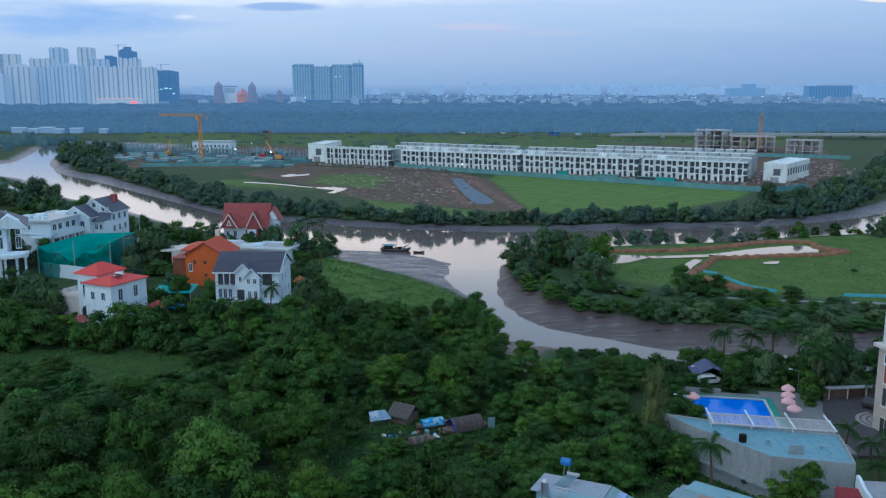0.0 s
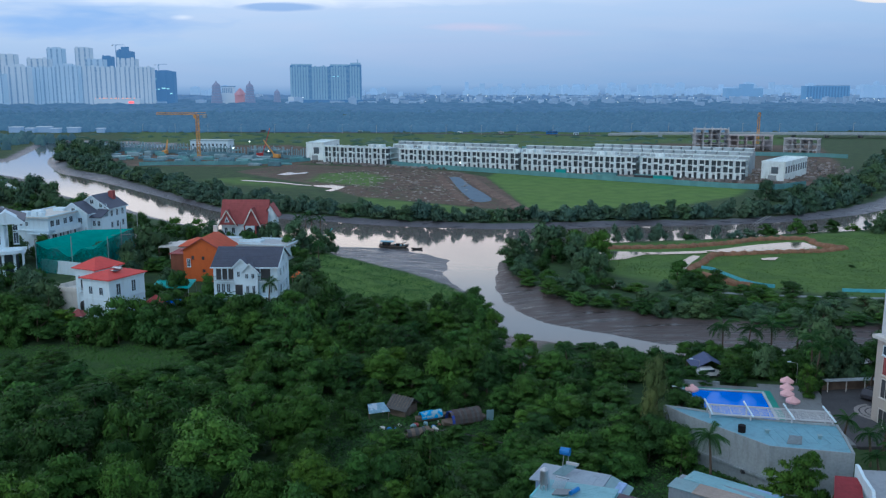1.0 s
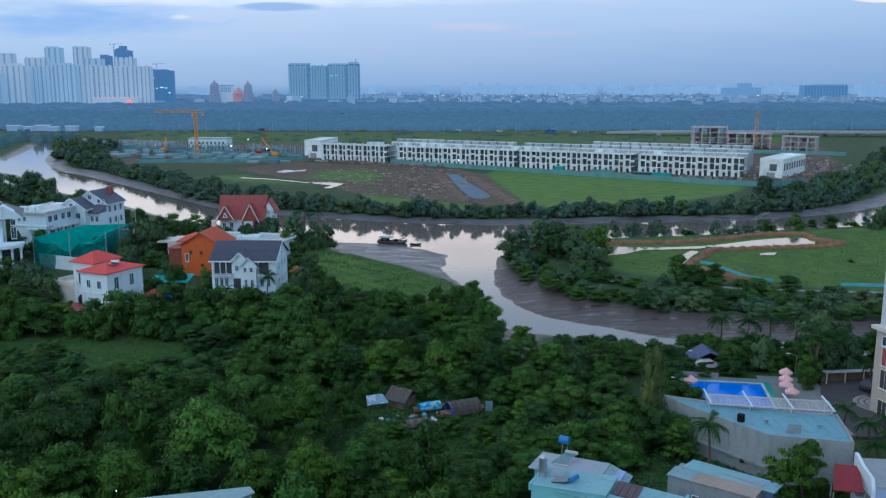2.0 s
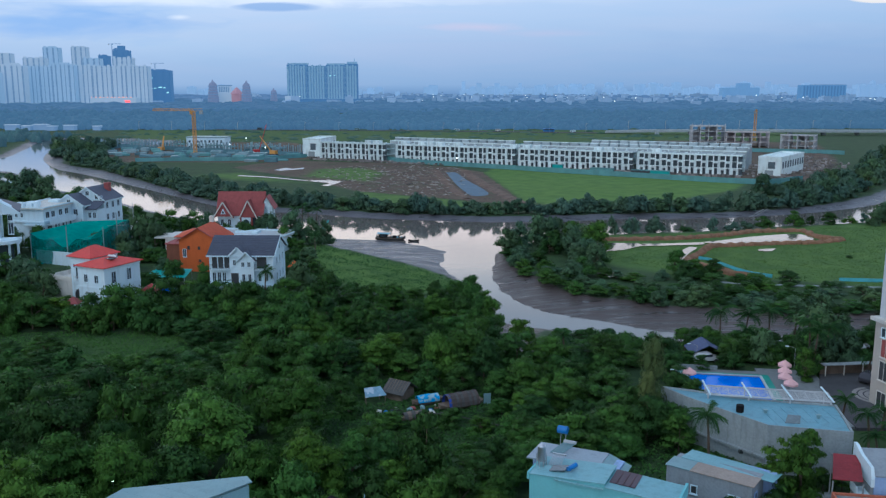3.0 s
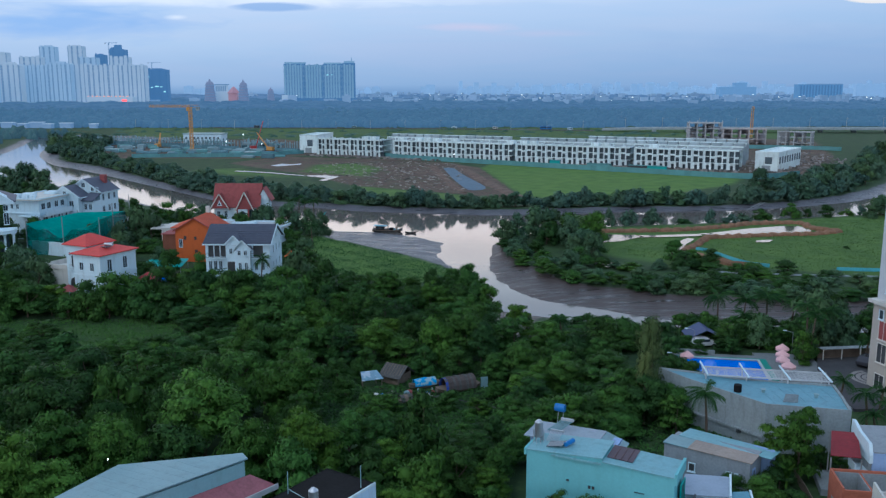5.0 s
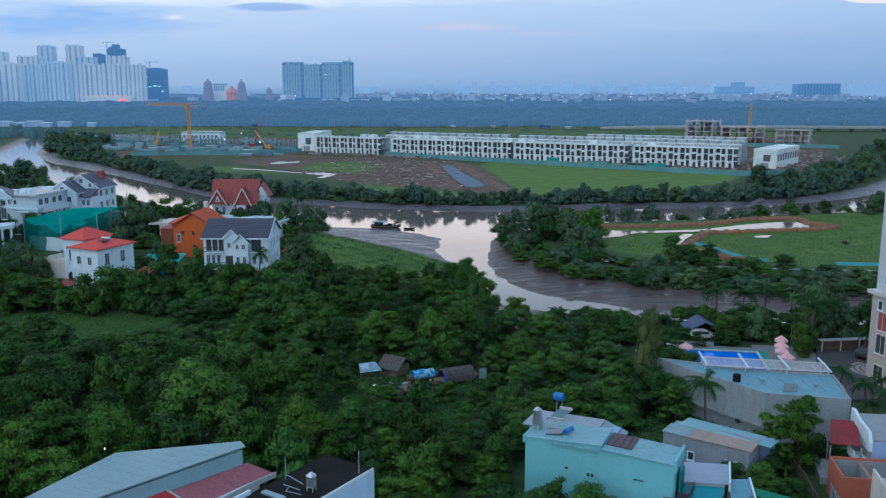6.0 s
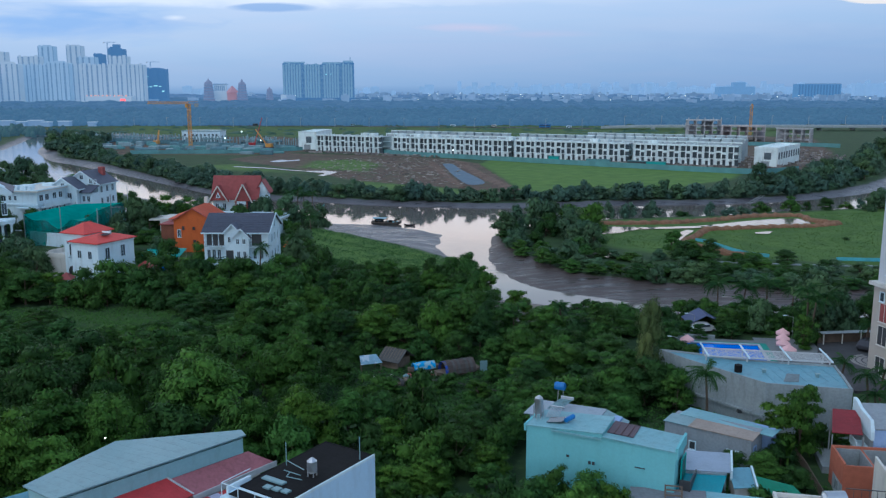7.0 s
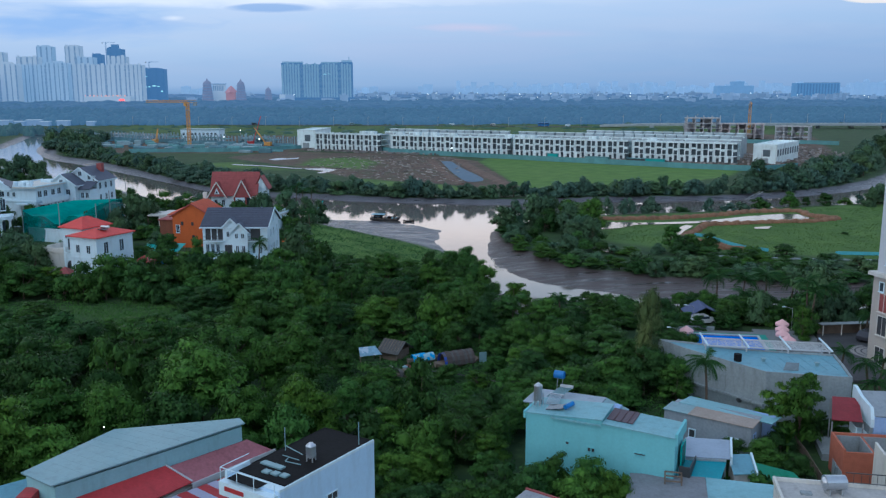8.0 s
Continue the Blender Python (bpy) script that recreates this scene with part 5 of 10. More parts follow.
# ---- the flat-roofed villa ----
v7 = thing("flat_roof_villa", "white modern villa with a flat roof and long window bands", "house", -101.7, 224.0, 1.0, -11)
L7, D7, H7 = 9.6, 17.2, 10.4
part("wall", boxes((-L7, 0, 0, D7, -0.5, H7)), M_WHITE, v7)
part("roof", boxes((-L7 - 0.7, 0.8, -0.8, D7 + 0.8, H7 + 0.003, H7 + 0.32)), M_CREAM, v7)
part("roof_kerb", boxes((-L7 - 0.7, 0.8, -0.8, -0.5, H7 + 0.323, H7 + 0.6), (0.5, 0.8, -0.5, D7 + 0.8, H7 + 0.323, H7 + 0.6), (-L7 - 0.7, -L7 - 0.4, -0.5, D7 + 0.8, H7 + 0.323, H7 + 0.6)), M_WHITE, v7)
for a, b, c, d, h in ((-8.6, -6.4, 1.0, 2.6, 1.1), (-5.8, -4.2, 1.4, 2.4, 0.9), (-3.4, -2.2, 1.2, 2.2, 0.8), (-7.6, -4.6, 4.0, 6.0, 1.0), (-6, -3, 11, 14, 0.7)):
    part("roof_box", boxes((a, b, c, d, H7 + 0.323, H7 + 0.32 + h)), M_WHITE, v7)
part("string_course", boxes((-L7 - 0.3, 0.35, -0.35, D7, 6.9, 7.25)), M_WHITE, v7)
for y in (1.6, 4.0, 7.2, 9.8, 13.0, 15.4):
    window(v7, 0, y, 8.0, 90, 1.5, 1.5, M_WHITE, M_GLASS, 1)
part("balcony", boxes((0.004, 1.5, 0.6, 16.6, 6.2, 6.45), (1.38, 1.5, 0.6, 16.6, 6.45, 7.6)), M_WHITE, v7)
for y in (2.2, 5.4, 8.6, 11.8, 15.0):
    window(v7, 0, y, 3.6, 90, 1.9, 2.2, M_WHITE, M_DARK, 1)
    part("pier", boxes((1.2, 1.5, y + 1.3, y + 1.6, -0.5, 6.2)), M_WHITE, v7)
for x in (-7.8, -6.2):
    window(v7, x, 0, 8.2, 0, 0.7, 1.1)
part("porch_opening", boxes((-3.6, -2.0, -0.06, 0.02, 3.0, 5.8)), M_DARK, v7)
part("porch_opening", boxes((-1.4, -0.4, -0.06, 0.02, 3.4, 5.6)), M_DARK, v7)
part("porch_slab", boxes((-5.2, 0.3, -1.6, -0.004, 6.2, 6.45)), M_WHITE, v7)

# ---- the dark-roofed house ----
v8 = thing("gabled_house", "white house with stepped dark slate gables", "house", -101.6, 241.9, 1.0, -11)


def gabled_block(name, x0, x1, y0, y1, eave, rise, wall):
    """Walls, roof plates and white gable boards of a block whose gable looks to the front."""
    w, l = x1 - x0, y1 - y0
    bm = bmesh.new()
    gable_body(bm, 0, l, 0, w, -0.5, eave, rise)
    part(name + "_wall", bm, wall, v8).matrix_basis = pose(x1, y0, 0, 0, 0, 90)
    bm = bmesh.new()
    gable_plates(bm, 0, l, 0, w, eave + 0.05, rise + 0.05, 0.6)
    ob = part(name + "_roof", bm, M_SLATE, v8)
    ob.matrix_basis = pose(x1, y0, 0, 0, 0, 90)
    xm, drop = (x0 + x1) / 2, 0.6 * rise / (w / 2)
    bm = bmesh.new()
    beam(bm, (x0 - 0.6, y0 - 0.44, eave - drop - 0.05), (xm, y0 - 0.44, eave + rise - 0.02), 0.1, 0.34)
    beam(bm, (xm, y0 - 0.44, eave + rise - 0.02), (x1 + 0.6, y0 - 0.44, eave - drop - 0.05), 0.1, 0.34)
    part(name + "_bargeboard", bm, M_WHITE, v8)
    part(name + "_eave_board", boxes((x1 + 0.55, x1 + 0.65, y0 - 0.3, y1 + 0.3, eave - drop - 0.25, eave - drop + 0.02)), M_WHITE, v8)


gabled_block("main", 0, 9.8, 0, 9.0, 11.0, 3.2, M_WHITE)
gabled_block("wing", -1.3, 6.7, -5.5, -0.7, 10.2, 2.6, M_WHITE)
bm = bmesh.new()
slab(bm, [(6.75, -4.6, 8.9), (10.3, -4.6, 8.9), (10.3, 0, 10.6), (6.75, 0, 10.6)], 0.2)
part("porch_roof", bm, M_SLATE, v8)
part("porch_wall", boxes((6.75, 10.0, -3.8, -0.004, -0.5, 8.6)), M_WHITE, v8)
for x, y, z, w, h in ((4.9, 0, 12.0, 1.0, 1.1), (7.6, 0, 11.0, 0.8, 1.2), (9.0, 0, 10.7, 0.6, 1.2), (2.7, -5.5, 10.4, 1.0, 1.0), (1.0, -5.5, 7.2, 1.2, 1.6), (4.6, -5.5, 7.2, 1.2, 1.6), (7.7, -3.8, 6.4, 0.8, 1.4), (9.1, -3.8, 6.4, 0.8, 1.4)):
    window(v8, x, y, z, 0, w, h)
for y in (1.4, 4.2, 7.0):
    for z in (5.2, 8.4):
        window(v8, 9.8, y, z, 90, 1.0, 1.6)
part("chimney", boxes((6.2, 7.6, 6.2, 7.6, 12.2, 14.9)), M_BRICKRED, v8, "brick chimney stack")
bm = bmesh.new()
sweep(bm, smooth_line([(-3, -7.5, 4.6), (6, -7.2, 4.8), (14, -4, 5.0), (20, 2, 5.0)], 2.0), [(-0.12, -5.5), (0.12, -5.5), (0.12, 0), (-0.12, 0)])
part("terrace_wall", bm, M_CREAM, v8)

# ---- the netted practice cage ----
cage = thing("net_cage", "large green practice net hung on tall white poles", "net", -95.9, 203.5, 1.0, 0)
corners = [(0.0, 0.0, 7.6), (17.6, -1.0, 8.6), (16.5, 20.5, 7.7), (3.5, 21.5, 7.2)]


def net_sheet(a, b, c, d, n, sag, hang, seed):
    """A slack net between four corners."""
    r = random.Random(seed)
    bm = bmesh.new()
    a, b, c, d = (Vector(q) for q in (a, b, c, d))
    rows = []
    for j in range(n + 1):
        row = []
        for i in range(n + 1):
            u, v = i / n, j / n
            p = a.lerp(b, u).lerp(d.lerp(c, u), v)
            p.z -= sag * (math.sin(math.pi * u) * math.sin(math.pi * v)) * (1 + 0.25 * math.sin(9 * u + 5 * v))
            p.z += 0.25 * math.sin(14 * u) * math.sin(math.pi * v)
            p.z -= hang * math.sin(math.pi * u) * (1 - v) * (1 + 0.3 * math.sin(17 * u))
            p.y += 0.3 * math.sin(11 * u + 2) * math.sin(math.pi * v)
            row.append(bm.verts.new(p))
        rows.append(row)
    for j in range(n):
        for i in range(n):
            bm.faces.new((rows[j][i], rows[j][i + 1], rows[j + 1][i + 1], rows[j + 1][i]))
    r2 = bmesh.ops.solidify(bm, geom=bm.faces[:], thickness=0.03)
    return bm


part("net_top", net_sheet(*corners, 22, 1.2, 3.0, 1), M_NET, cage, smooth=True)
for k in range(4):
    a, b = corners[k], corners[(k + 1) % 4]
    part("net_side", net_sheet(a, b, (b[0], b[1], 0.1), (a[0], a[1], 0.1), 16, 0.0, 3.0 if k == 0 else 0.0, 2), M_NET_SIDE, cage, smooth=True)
for x, y, z in corners + [(9.2, -1.5, 8.8), (17.2, 9.0, 10.6), (16.2, 23.8, 11.0)]:
    bm = bmesh.new()
    rod(bm, (x, y, -0.5), (x, y, z + 0.6), 0.12, 0.10, 8)
    part("pole", bm, M_POLE, cage)
bm = bmesh.new()
beam(bm, (15, 8.2, 8.0), (19.4, 9.8, 8.0), 0.1, 0.1)
part("cross_arm", bm, M_POLE, cage)

# ---- garden things by the villas ----
gp = thing("garden_pool", "small round blue paddling pool with a blue rim", "pool", -54.8, 174.0, 1.0)
bm = bmesh.new()
bmesh.ops.create_cone(bm, cap_ends=True, segments=24, radius1=2.2, radius2=2.2, depth=0.5, matrix=Matrix.Translation((0, 0, 0.3)))
part("rim", bm, M_TARP, gp)
bm = bmesh.new()
bmesh.ops.create_cone(bm, cap_ends=True, segments=24, radius1=1.9, radius2=1.9, depth=0.04, matrix=Matrix.Translation((0, 0, 0.58)))
part("pool_water", bm, M_POOL, gp)


def canopy_hut(x, y, w, h, material, label, z=None):
    t = thing("garden_shelter", label, "shelter", x, y, level(x, y) if z is None else z)
    bm = bmesh.new()
    bmesh.ops.create_cone(bm, cap_ends=True, segments=4, radius1=w * 0.75, radius2=0.1, depth=1.1, matrix=Matrix.Translation((0, 0, h + 0.5)) @ pose(0, 0, 0, 0, 0, 45))
    part("canopy", bm, material, t)
    for i in (-1, 1):
        for j in (-1, 1):
            part("post", boxes((i * w * 0.42 - 0.06, i * w * 0.42 + 0.06, j * w * 0.42 - 0.06, j * w * 0.42 + 0.06, -0.3, h)), M_WOOD, t)
    return t


canopy_hut(-55.5, 166.0, 3.4, 2.6, M_SHEETRED, "red canopy shelter beside the villa garden")
canopy_hut(-31.5, 189.5, 2.6, 2.4, M_ORANGE, "orange canopy shelter on the lawn")
hut = canopy_hut(-66.0, 154.5, 2.6, 3.2, M_BRICKRED, "small red-brown tiered garden shrine")
canopy_hut(-63.0, 149.5, 2.0, 1.6, M_ORANGE, "low orange canopy among the bushes")
teal_c = thing("teal_awning", "teal awning over the villa yard", "awning", -56.5, 181.0, 1.0)
bm = bmesh.new()
slab(bm, [(-4, -3, 2.6), (4, -3, 2.4), (4, 3, 3.0), (-4, 3, 3.2)], 0.08)
part("sheet", bm, M_TEAL, teal_c)
for x, y in ((-3.8, -2.8), (3.8, -2.8), (3.8, 2.8), (-3.8, 2.8)):
    part("post", boxes((x - 0.05, x + 0.05, y - 0.05, y + 0.05, -0.2, 2.6)), M_POLE, teal_c)
gate = thing("gate_house", "small pale gate hut among trees", "hut", -26.5, 158.0, level(-26.5, 158.0))
part("wall", boxes((-1.2, 1.2, -1, 1, -0.3, 2.4)), M_WHITE, gate)
part("roof", boxes((-1.5, 1.5, -1.3, 1.3, 2.42, 2.6)), M_SHEETWHITE, gate)
part("doorway", boxes((-0.4, 0.5, -1.05, -0.98, 0, 2.0)), M_DARK, gate)
slide = thing("teal_boat_hull", "upturned teal boat hull leaning among the trees", "boat", -33.0, 246.0, level(-33, 246) + 0.2)
bm = bmesh.new()
pts = smooth_line([(-2.2, 0, 0.3), (0, 0.2, 2.4), (2.2, 0, 5.2)], 0.6)
sweep(bm, pts, [(-0.5, 0), (0.5, 0), (0.4, 0.35), (-0.4, 0.35)])
part("hull", bm, M_TEAL, slide)
for x, y, w, d, h, mat in ((-183, 362, 10, 7, 4.5, M_CREAM), (-174, 352, 7, 6, 4, M_SHEETWHITE), (-190, 372, 9, 7, 5, M_SHEETWHITE), (-205, 386, 10, 7, 4, M_TEALROOF)):
    h8 = thing("riverside_house", "small pale riverside house with a low roof", "house", x, y, 0.2, 12)
    part("wall", boxes((-w / 2, w / 2, -d / 2, d / 2, -0.4, h)), M_CREAM, h8)
    bm = bmesh.new()
    hip_roof(bm, -w / 2, w / 2, -d / 2, d / 2, h + 0.02, 1.3, 0.5)
    part("roof", bm, mat, h8)
    window(h8, -w / 4, -d / 2, h - 2.4, 0, 1.2, 1.2)
    window(h8, w / 4, -d / 2, h - 2.4, 0, 1.2, 1.2)


# ---- the near bank: pool hall, houses, sheds ----
def local_house(name, label, x, y, z, rz, category="house"):
    return thing(name, label, category, x, y, z, rz)


def sheet_roof(parent, corners, t, material, ribs=0, name="roof", rib_mat=None):
    """A sheet roof over four corners (front left, front right, back right, back left), with raised ribs from front to back."""
    bm = bmesh.new()
    slab(bm, corners, t)
    ob = part(name, bm, material, parent)
    fl, fr, br, bl = (Vector(c) for c in corners)
    for k in range(ribs):
        f = (k + 0.5) / ribs
        bm = bmesh.new()
        beam(bm, fl.lerp(fr, f) + Vector((0, 0, 0.005)), bl.lerp(br, f) + Vector((0, 0, 0.002)), 0.035, 0.018)
        part("rib", bm, rib_mat or material, ob)
    return ob


def steel_tank(x, y, z, r, h, label, lying=False, mat=None):
    t = thing("water_tank", label, "water tank", x, y, z)
    bm = bmesh.new()
    if lying:
        rod(bm, (-h / 2, 0, r + 0.35), (h / 2, 0, r + 0.35), r, n=18)
        rod(bm, (h / 2, 0, r + 0.35), (h / 2 + 0.18, 0, r + 0.35), r * 0.8, r * 0.4, 18)
        rod(bm, (-h / 2 - 0.18, 0, r + 0.35), (-h / 2, 0, r + 0.35), r * 0.4, r * 0.8, 18)
    else:
        rod(bm, (0, 0, 0.5), (0, 0, 0.5 + h), r, n=18)
        rod(bm, (0, 0, 0.5 + h), (0, 0, 0.5 + h + 0.22), r, r * 0.35, 18)
    part("barrel", bm, mat or M_STEEL, t)
    bm = bmesh.new()
    if lying:
        for i in (-h * 0.3, h * 0.3):
            box(bm, i - 0.06, i + 0.06, -r * 0.8, r * 0.8, -0.02, 0.5)
    else:
        rod(bm, (0, 0, 0.42), (0, 0, 0.5), r * 1.05, n=14)
        for k in range(4):
            a = k * math.pi / 2 + 0.4
            rod(bm, (math.cos(a) * r * 0.9, math.sin(a) * r * 0.9, -0.02), (math.cos(a) * r * 0.9, math.sin(a) * r * 0.9, 0.45), 0.05)
    part("stand", bm, M_POLE, t)
    if not lying:
        for k in range(3):
            bm = bmesh.new()
            rod(bm, (0, 0, 0.62 + k * h * 0.38), (0, 0, 0.68 + k * h * 0.38), r * 1.04, n=18)
            part("hoop", bm, mat or M_STEEL, t)
    return t


# the mint house
mint = local_house("mint_house", "two-storey mint green house with a stepped sheet roof", 8.4, 74.1, 1.6, -27.0)
LM, DM = 13.2, 3.6
bm = bmesh.new()
prof = [(0, -0.5), (LM, -0.5), (LM, 6.2), (6.95, 6.42), (6.9, 6.72), (0, 6.3)]
f0 = [bm.verts.new((x, 0, z)) for x, z in prof]
f1 = [bm.verts.new((x, DM, z)) for x, z in prof]
bm.faces.new(f0)
bm.faces.new(f1[::-1])
for i in range(6):
    bm.faces.new((f0[i], f0[(i + 1) % 6], f1[(i + 1) % 6], f1[i]))
part("wall", bm, M_MINT, mint)
bm = bmesh.new()
slab(bm, [(-0.05, -0.12, 6.36), (7.0, -0.12, 6.8), (7.0, DM + 0.15, 6.95), (-0.05, DM + 0.15, 6.5)], 0.1)
up = part("upper_roof", bm, M_TEALROOF, mint)
bm = bmesh.new()
slab(bm, [(6.97, -0.15, 6.5), (LM + 0.1, -0.15, 6.27), (LM + 0.1, DM + 0.15, 6.27), (6.97, DM + 0.15, 6.6)], 0.1)
dn = part("lower_roof", bm, M_TEALROOF, mint)
for k in range(12):
    y = 0.15 + k * (DM - 0.3) / 11
    bm = bmesh.new()
    beam(bm, (0, y, 6.38 + 0.04 * y), (6.95, y, 6.83 + 0.04 * y), 0.03, 0.008)
    part("rib", bm, M_TEALROOF, up)
    bm = bmesh.new()
    beam(bm, (7.0, y, 6.53 + 0.027 * y), (LM, y, 6.29), 0.03, 0.008)
    part("rib", bm, M_TEALROOF, dn)
bm = bmesh.new()
slab(bm, [(7.1, 0.9, 6.58), (9.4, 0.9, 6.5), (9.4, DM, 6.55), (7.1, DM, 6.66)], 0.05)
M_RUSTBAR = surface("rusty_bar", (0.10, 0.055, 0.06), 0.6, vary=0.2)
part("skylight", bm, surface("rusty_skylight", (0.075, 0.048, 0.062), 0.5, vary=0.2), mint, "dark reddish skylight sheet")
for k in range(3):
    part("skylight_bar", boxes((7.7 + k * 0.6, 7.76 + k * 0.6, 0.9, DM, 6.5 - k * 0.02, 6.64 - k * 0.02)), M_RUSTBAR, mint)
part("eave_gutter", boxes((2.4, 6.9, -0.3, -0.12, 6.22, 6.36)), M_TEALROOF, mint)
part("parapet", boxes((LM, LM + 0.22, -0.15, DM + 0.1, 5.6, 6.6)), M_MINT, mint)
part("end_parapet", boxes((-0.2, 0, -0.15, DM, 5.8, 6.45)), M_MINT, mint)
for x, z, w, h in ((3.9, 4.0, 0.28, 0.25), (5.9, 3.7, 0.26, 0.34), (6.25, 3.7, 0.26, 0.34), (10.3, 4.2, 0.9, 0.14)):
    window(mint, x, 0, z, 0, w, h, M_MINT, M_DARK, 0, False, 0.04)
window(mint, LM + 0.25, 2.2, 2.8, 90, 1.6, 2.2, M_TEAL, M_DARK, 2)
# no balcony is known here; near-black boxes stand for a dark window
part("balcony", boxes((LM + 0.25, LM + 1.2, 0.8, 3.6, 2.4, 2.6), (LM + 1.1, LM + 1.2, 0.8, 3.6, 2.6, 3.5), (LM + 0.25, LM + 1.1, 0.8, 0.9, 2.6, 3.5)), M_DARK, mint)
bm = bmesh.new()
for k in range(8):
    a = k * math.pi / 4
    rod(bm, (0.5 + 0.5 * math.cos(a), 1.7 + 0.5 * math.sin(a), 6.4), (0.5 + 0.5 * math.cos(a), 1.7 + 0.5 * math.sin(a), 7.6), 0.025)
part("tank_cage", bm, M_STEEL, mint)
mm = mint.matrix_basis
p = mm @ Vector((0.5, 1.7, 6.55))
steel_tank(p.x, p.y, p.z, 0.38, 1.3, "upright stainless steel water tank on a roof stand")
bm = bmesh.new()
for k in range(9):
    beam(bm, (1.2 + k * 0.13, 1.9, 6.62), (1.2 + k * 0.13, 3.2, 7.2), 0.05, 0.04)
box(bm, 1.1, 2.4, 3.15, 3.3, 7.1, 7.25)
sh = part("solar_heater", bm, M_STEEL, mint, "solar water heater with glass tubes")
bm = bmesh.new()
rod(bm, (3.3, 1.0, 6.95), (3.7, 2.0, 7.05), 0.22, n=12)
part("blue_drum", bm, M_TARP, mint, "blue plastic heater drum")
bm = bmesh.new()
slab(bm, [(1.6, 0.7, 6.6), (3.1, 0.7, 6.9), (3.1, 1.9, 6.95), (1.6, 1.9, 6.65)], 0.06)
part("solar_panel", bm, M_GLASS, mint)

# the house behind it
back = local_house("sheet_roof_house", "small house with a pale grey sheet roof", 9.3, 81.6, 1.6, -27.0)
part("wall", boxes((0.2, 8.6, 0.2, 3.5, -0.5, 4.4)), M_BLUEWALL, back)
sheet_roof(back, [(-0.3, -0.3, 4.6), (6.9, -0.3, 4.75), (6.9, 3.9, 4.75), (-0.3, 3.9, 4.6)], 0.1, surface("grey_sheet", (0.28, 0.34, 0.40), 0.5, vary=0.12, stain=0.3), 10)
sheet_roof(back, [(6.95, -0.2, 4.7), (9.2, -0.2, 3.9), (9.2, 3.9, 3.9), (6.95, 3.9, 4.7)], 0.1, M_SHEETWHITE, 4, "side_roof")
bm = bmesh.new()
beam(bm, (2.55, 2.65, 5.72), (3.85, 2.65, 5.72), 0.24, 0.24)
tubes = part("solar_heater", bm, M_WHITESTEEL, back, "white solar water heater with slanting tubes")
for k in range(8):
    bm = bmesh.new()
    beam(bm, (1.6 + k * 0.16, 1.3, 4.85), (2.6 + k * 0.16, 2.6, 5.6), 0.08, 0.06)
    part("heater_tube", bm, M_SHEETWHITE, tubes)
bm = bmesh.new()
for x, y in ((2.0, 3.1), (2.4, 3.5)):
    rod(bm, (x, y, 4.6), (x + 0.1, y, 6.4), 0.04)
part("drum_stand", bm, M_POLE, back)
bm = bmesh.new()
rod(bm, (1.7, 3.3, 6.6), (2.7, 3.3, 6.6), 0.40, n=14)
part("blue_drum", bm, M_TARP, back, "blue plastic water drum on a tall stand")

# the grey house
grey = local_house("grey_house", "bare grey rendered house with a pale sheet roof", 23.1, 82.2, 1.6, -37.0)
part("wall", boxes((0, 8.5, 0, 3.6, -0.5, 3.4)), surface("grey_render", (0.28, 0.31, 0.34), 0.9, vary=0.2, stain=0.4), grey)
sheet_roof(grey, [(-0.1, -0.15, 3.5), (2.4, -0.15, 3.5), (2.4, 2.2, 3.55), (-0.1, 2.2, 3.55)], 0.08, M_SHEETWHITE, 4, "pale_roof")
sheet_roof(grey, [(2.42, -0.15, 3.5), (8.7, -0.15, 3.5), (8.7, 2.2, 3.55), (2.42, 2.2, 3.55)], 0.08, surface("tan_sheet", (0.34, 0.28, 0.24), 0.7, vary=0.2, stain=0.3), 9, "tan_roof")
sheet_roof(grey, [(0.6, 2.25, 3.6), (9.8, 2.25, 3.4), (9.8, 5.4, 3.1), (0.6, 5.4, 3.3)], 0.08, M_TEALROOF, 11, "teal_roof")
part("rear_wall", boxes((0.8, 9.4, 3.65, 5.2, -0.5, 3.2)), M_BLUEWALL, grey)
window(grey, 2.9, 0, 1.2, 0, 0.55, 0.75, M_WHITE, M_DARK, 0)
window(grey, 6.6, 0, 1.5, 0, 0.5, 0.5, M_WHITE, M_DARK, 1)
window(grey, 7.3, 0, 1.5, 0, 0.25, 0.5, M_WHITE, M_DARK, 0)
part("doorway", boxes((5.6, 6.6, -0.06, 0.02, -0.5, 0.9)), M_DARK, grey)
part("canopy", boxes((5.0, 6.6, -0.8, 0, 0.95, 1.05)), M_BLUEWALL, grey)
window(grey, 8.5, 1.2, 1.4, 90, 0.6, 1.0, M_BLUEWALL, M_DARK, 0)
part("blue_tarp", boxes((8.7, 9.6, 1.6, 3.0, -0.4, 0.9)), M_TARP, grey)

# low roofs by the mint house
lean = local_house("lean_to_row", "row of low lean-to roofs in white, teal and green", 0, 0, 0, 0, "shed")


def under(name, pts, z1, mat):
    bm = bmesh.new()
    prism(bm, pts, 1.0, z1)
    return part(name, bm, mat, lean)


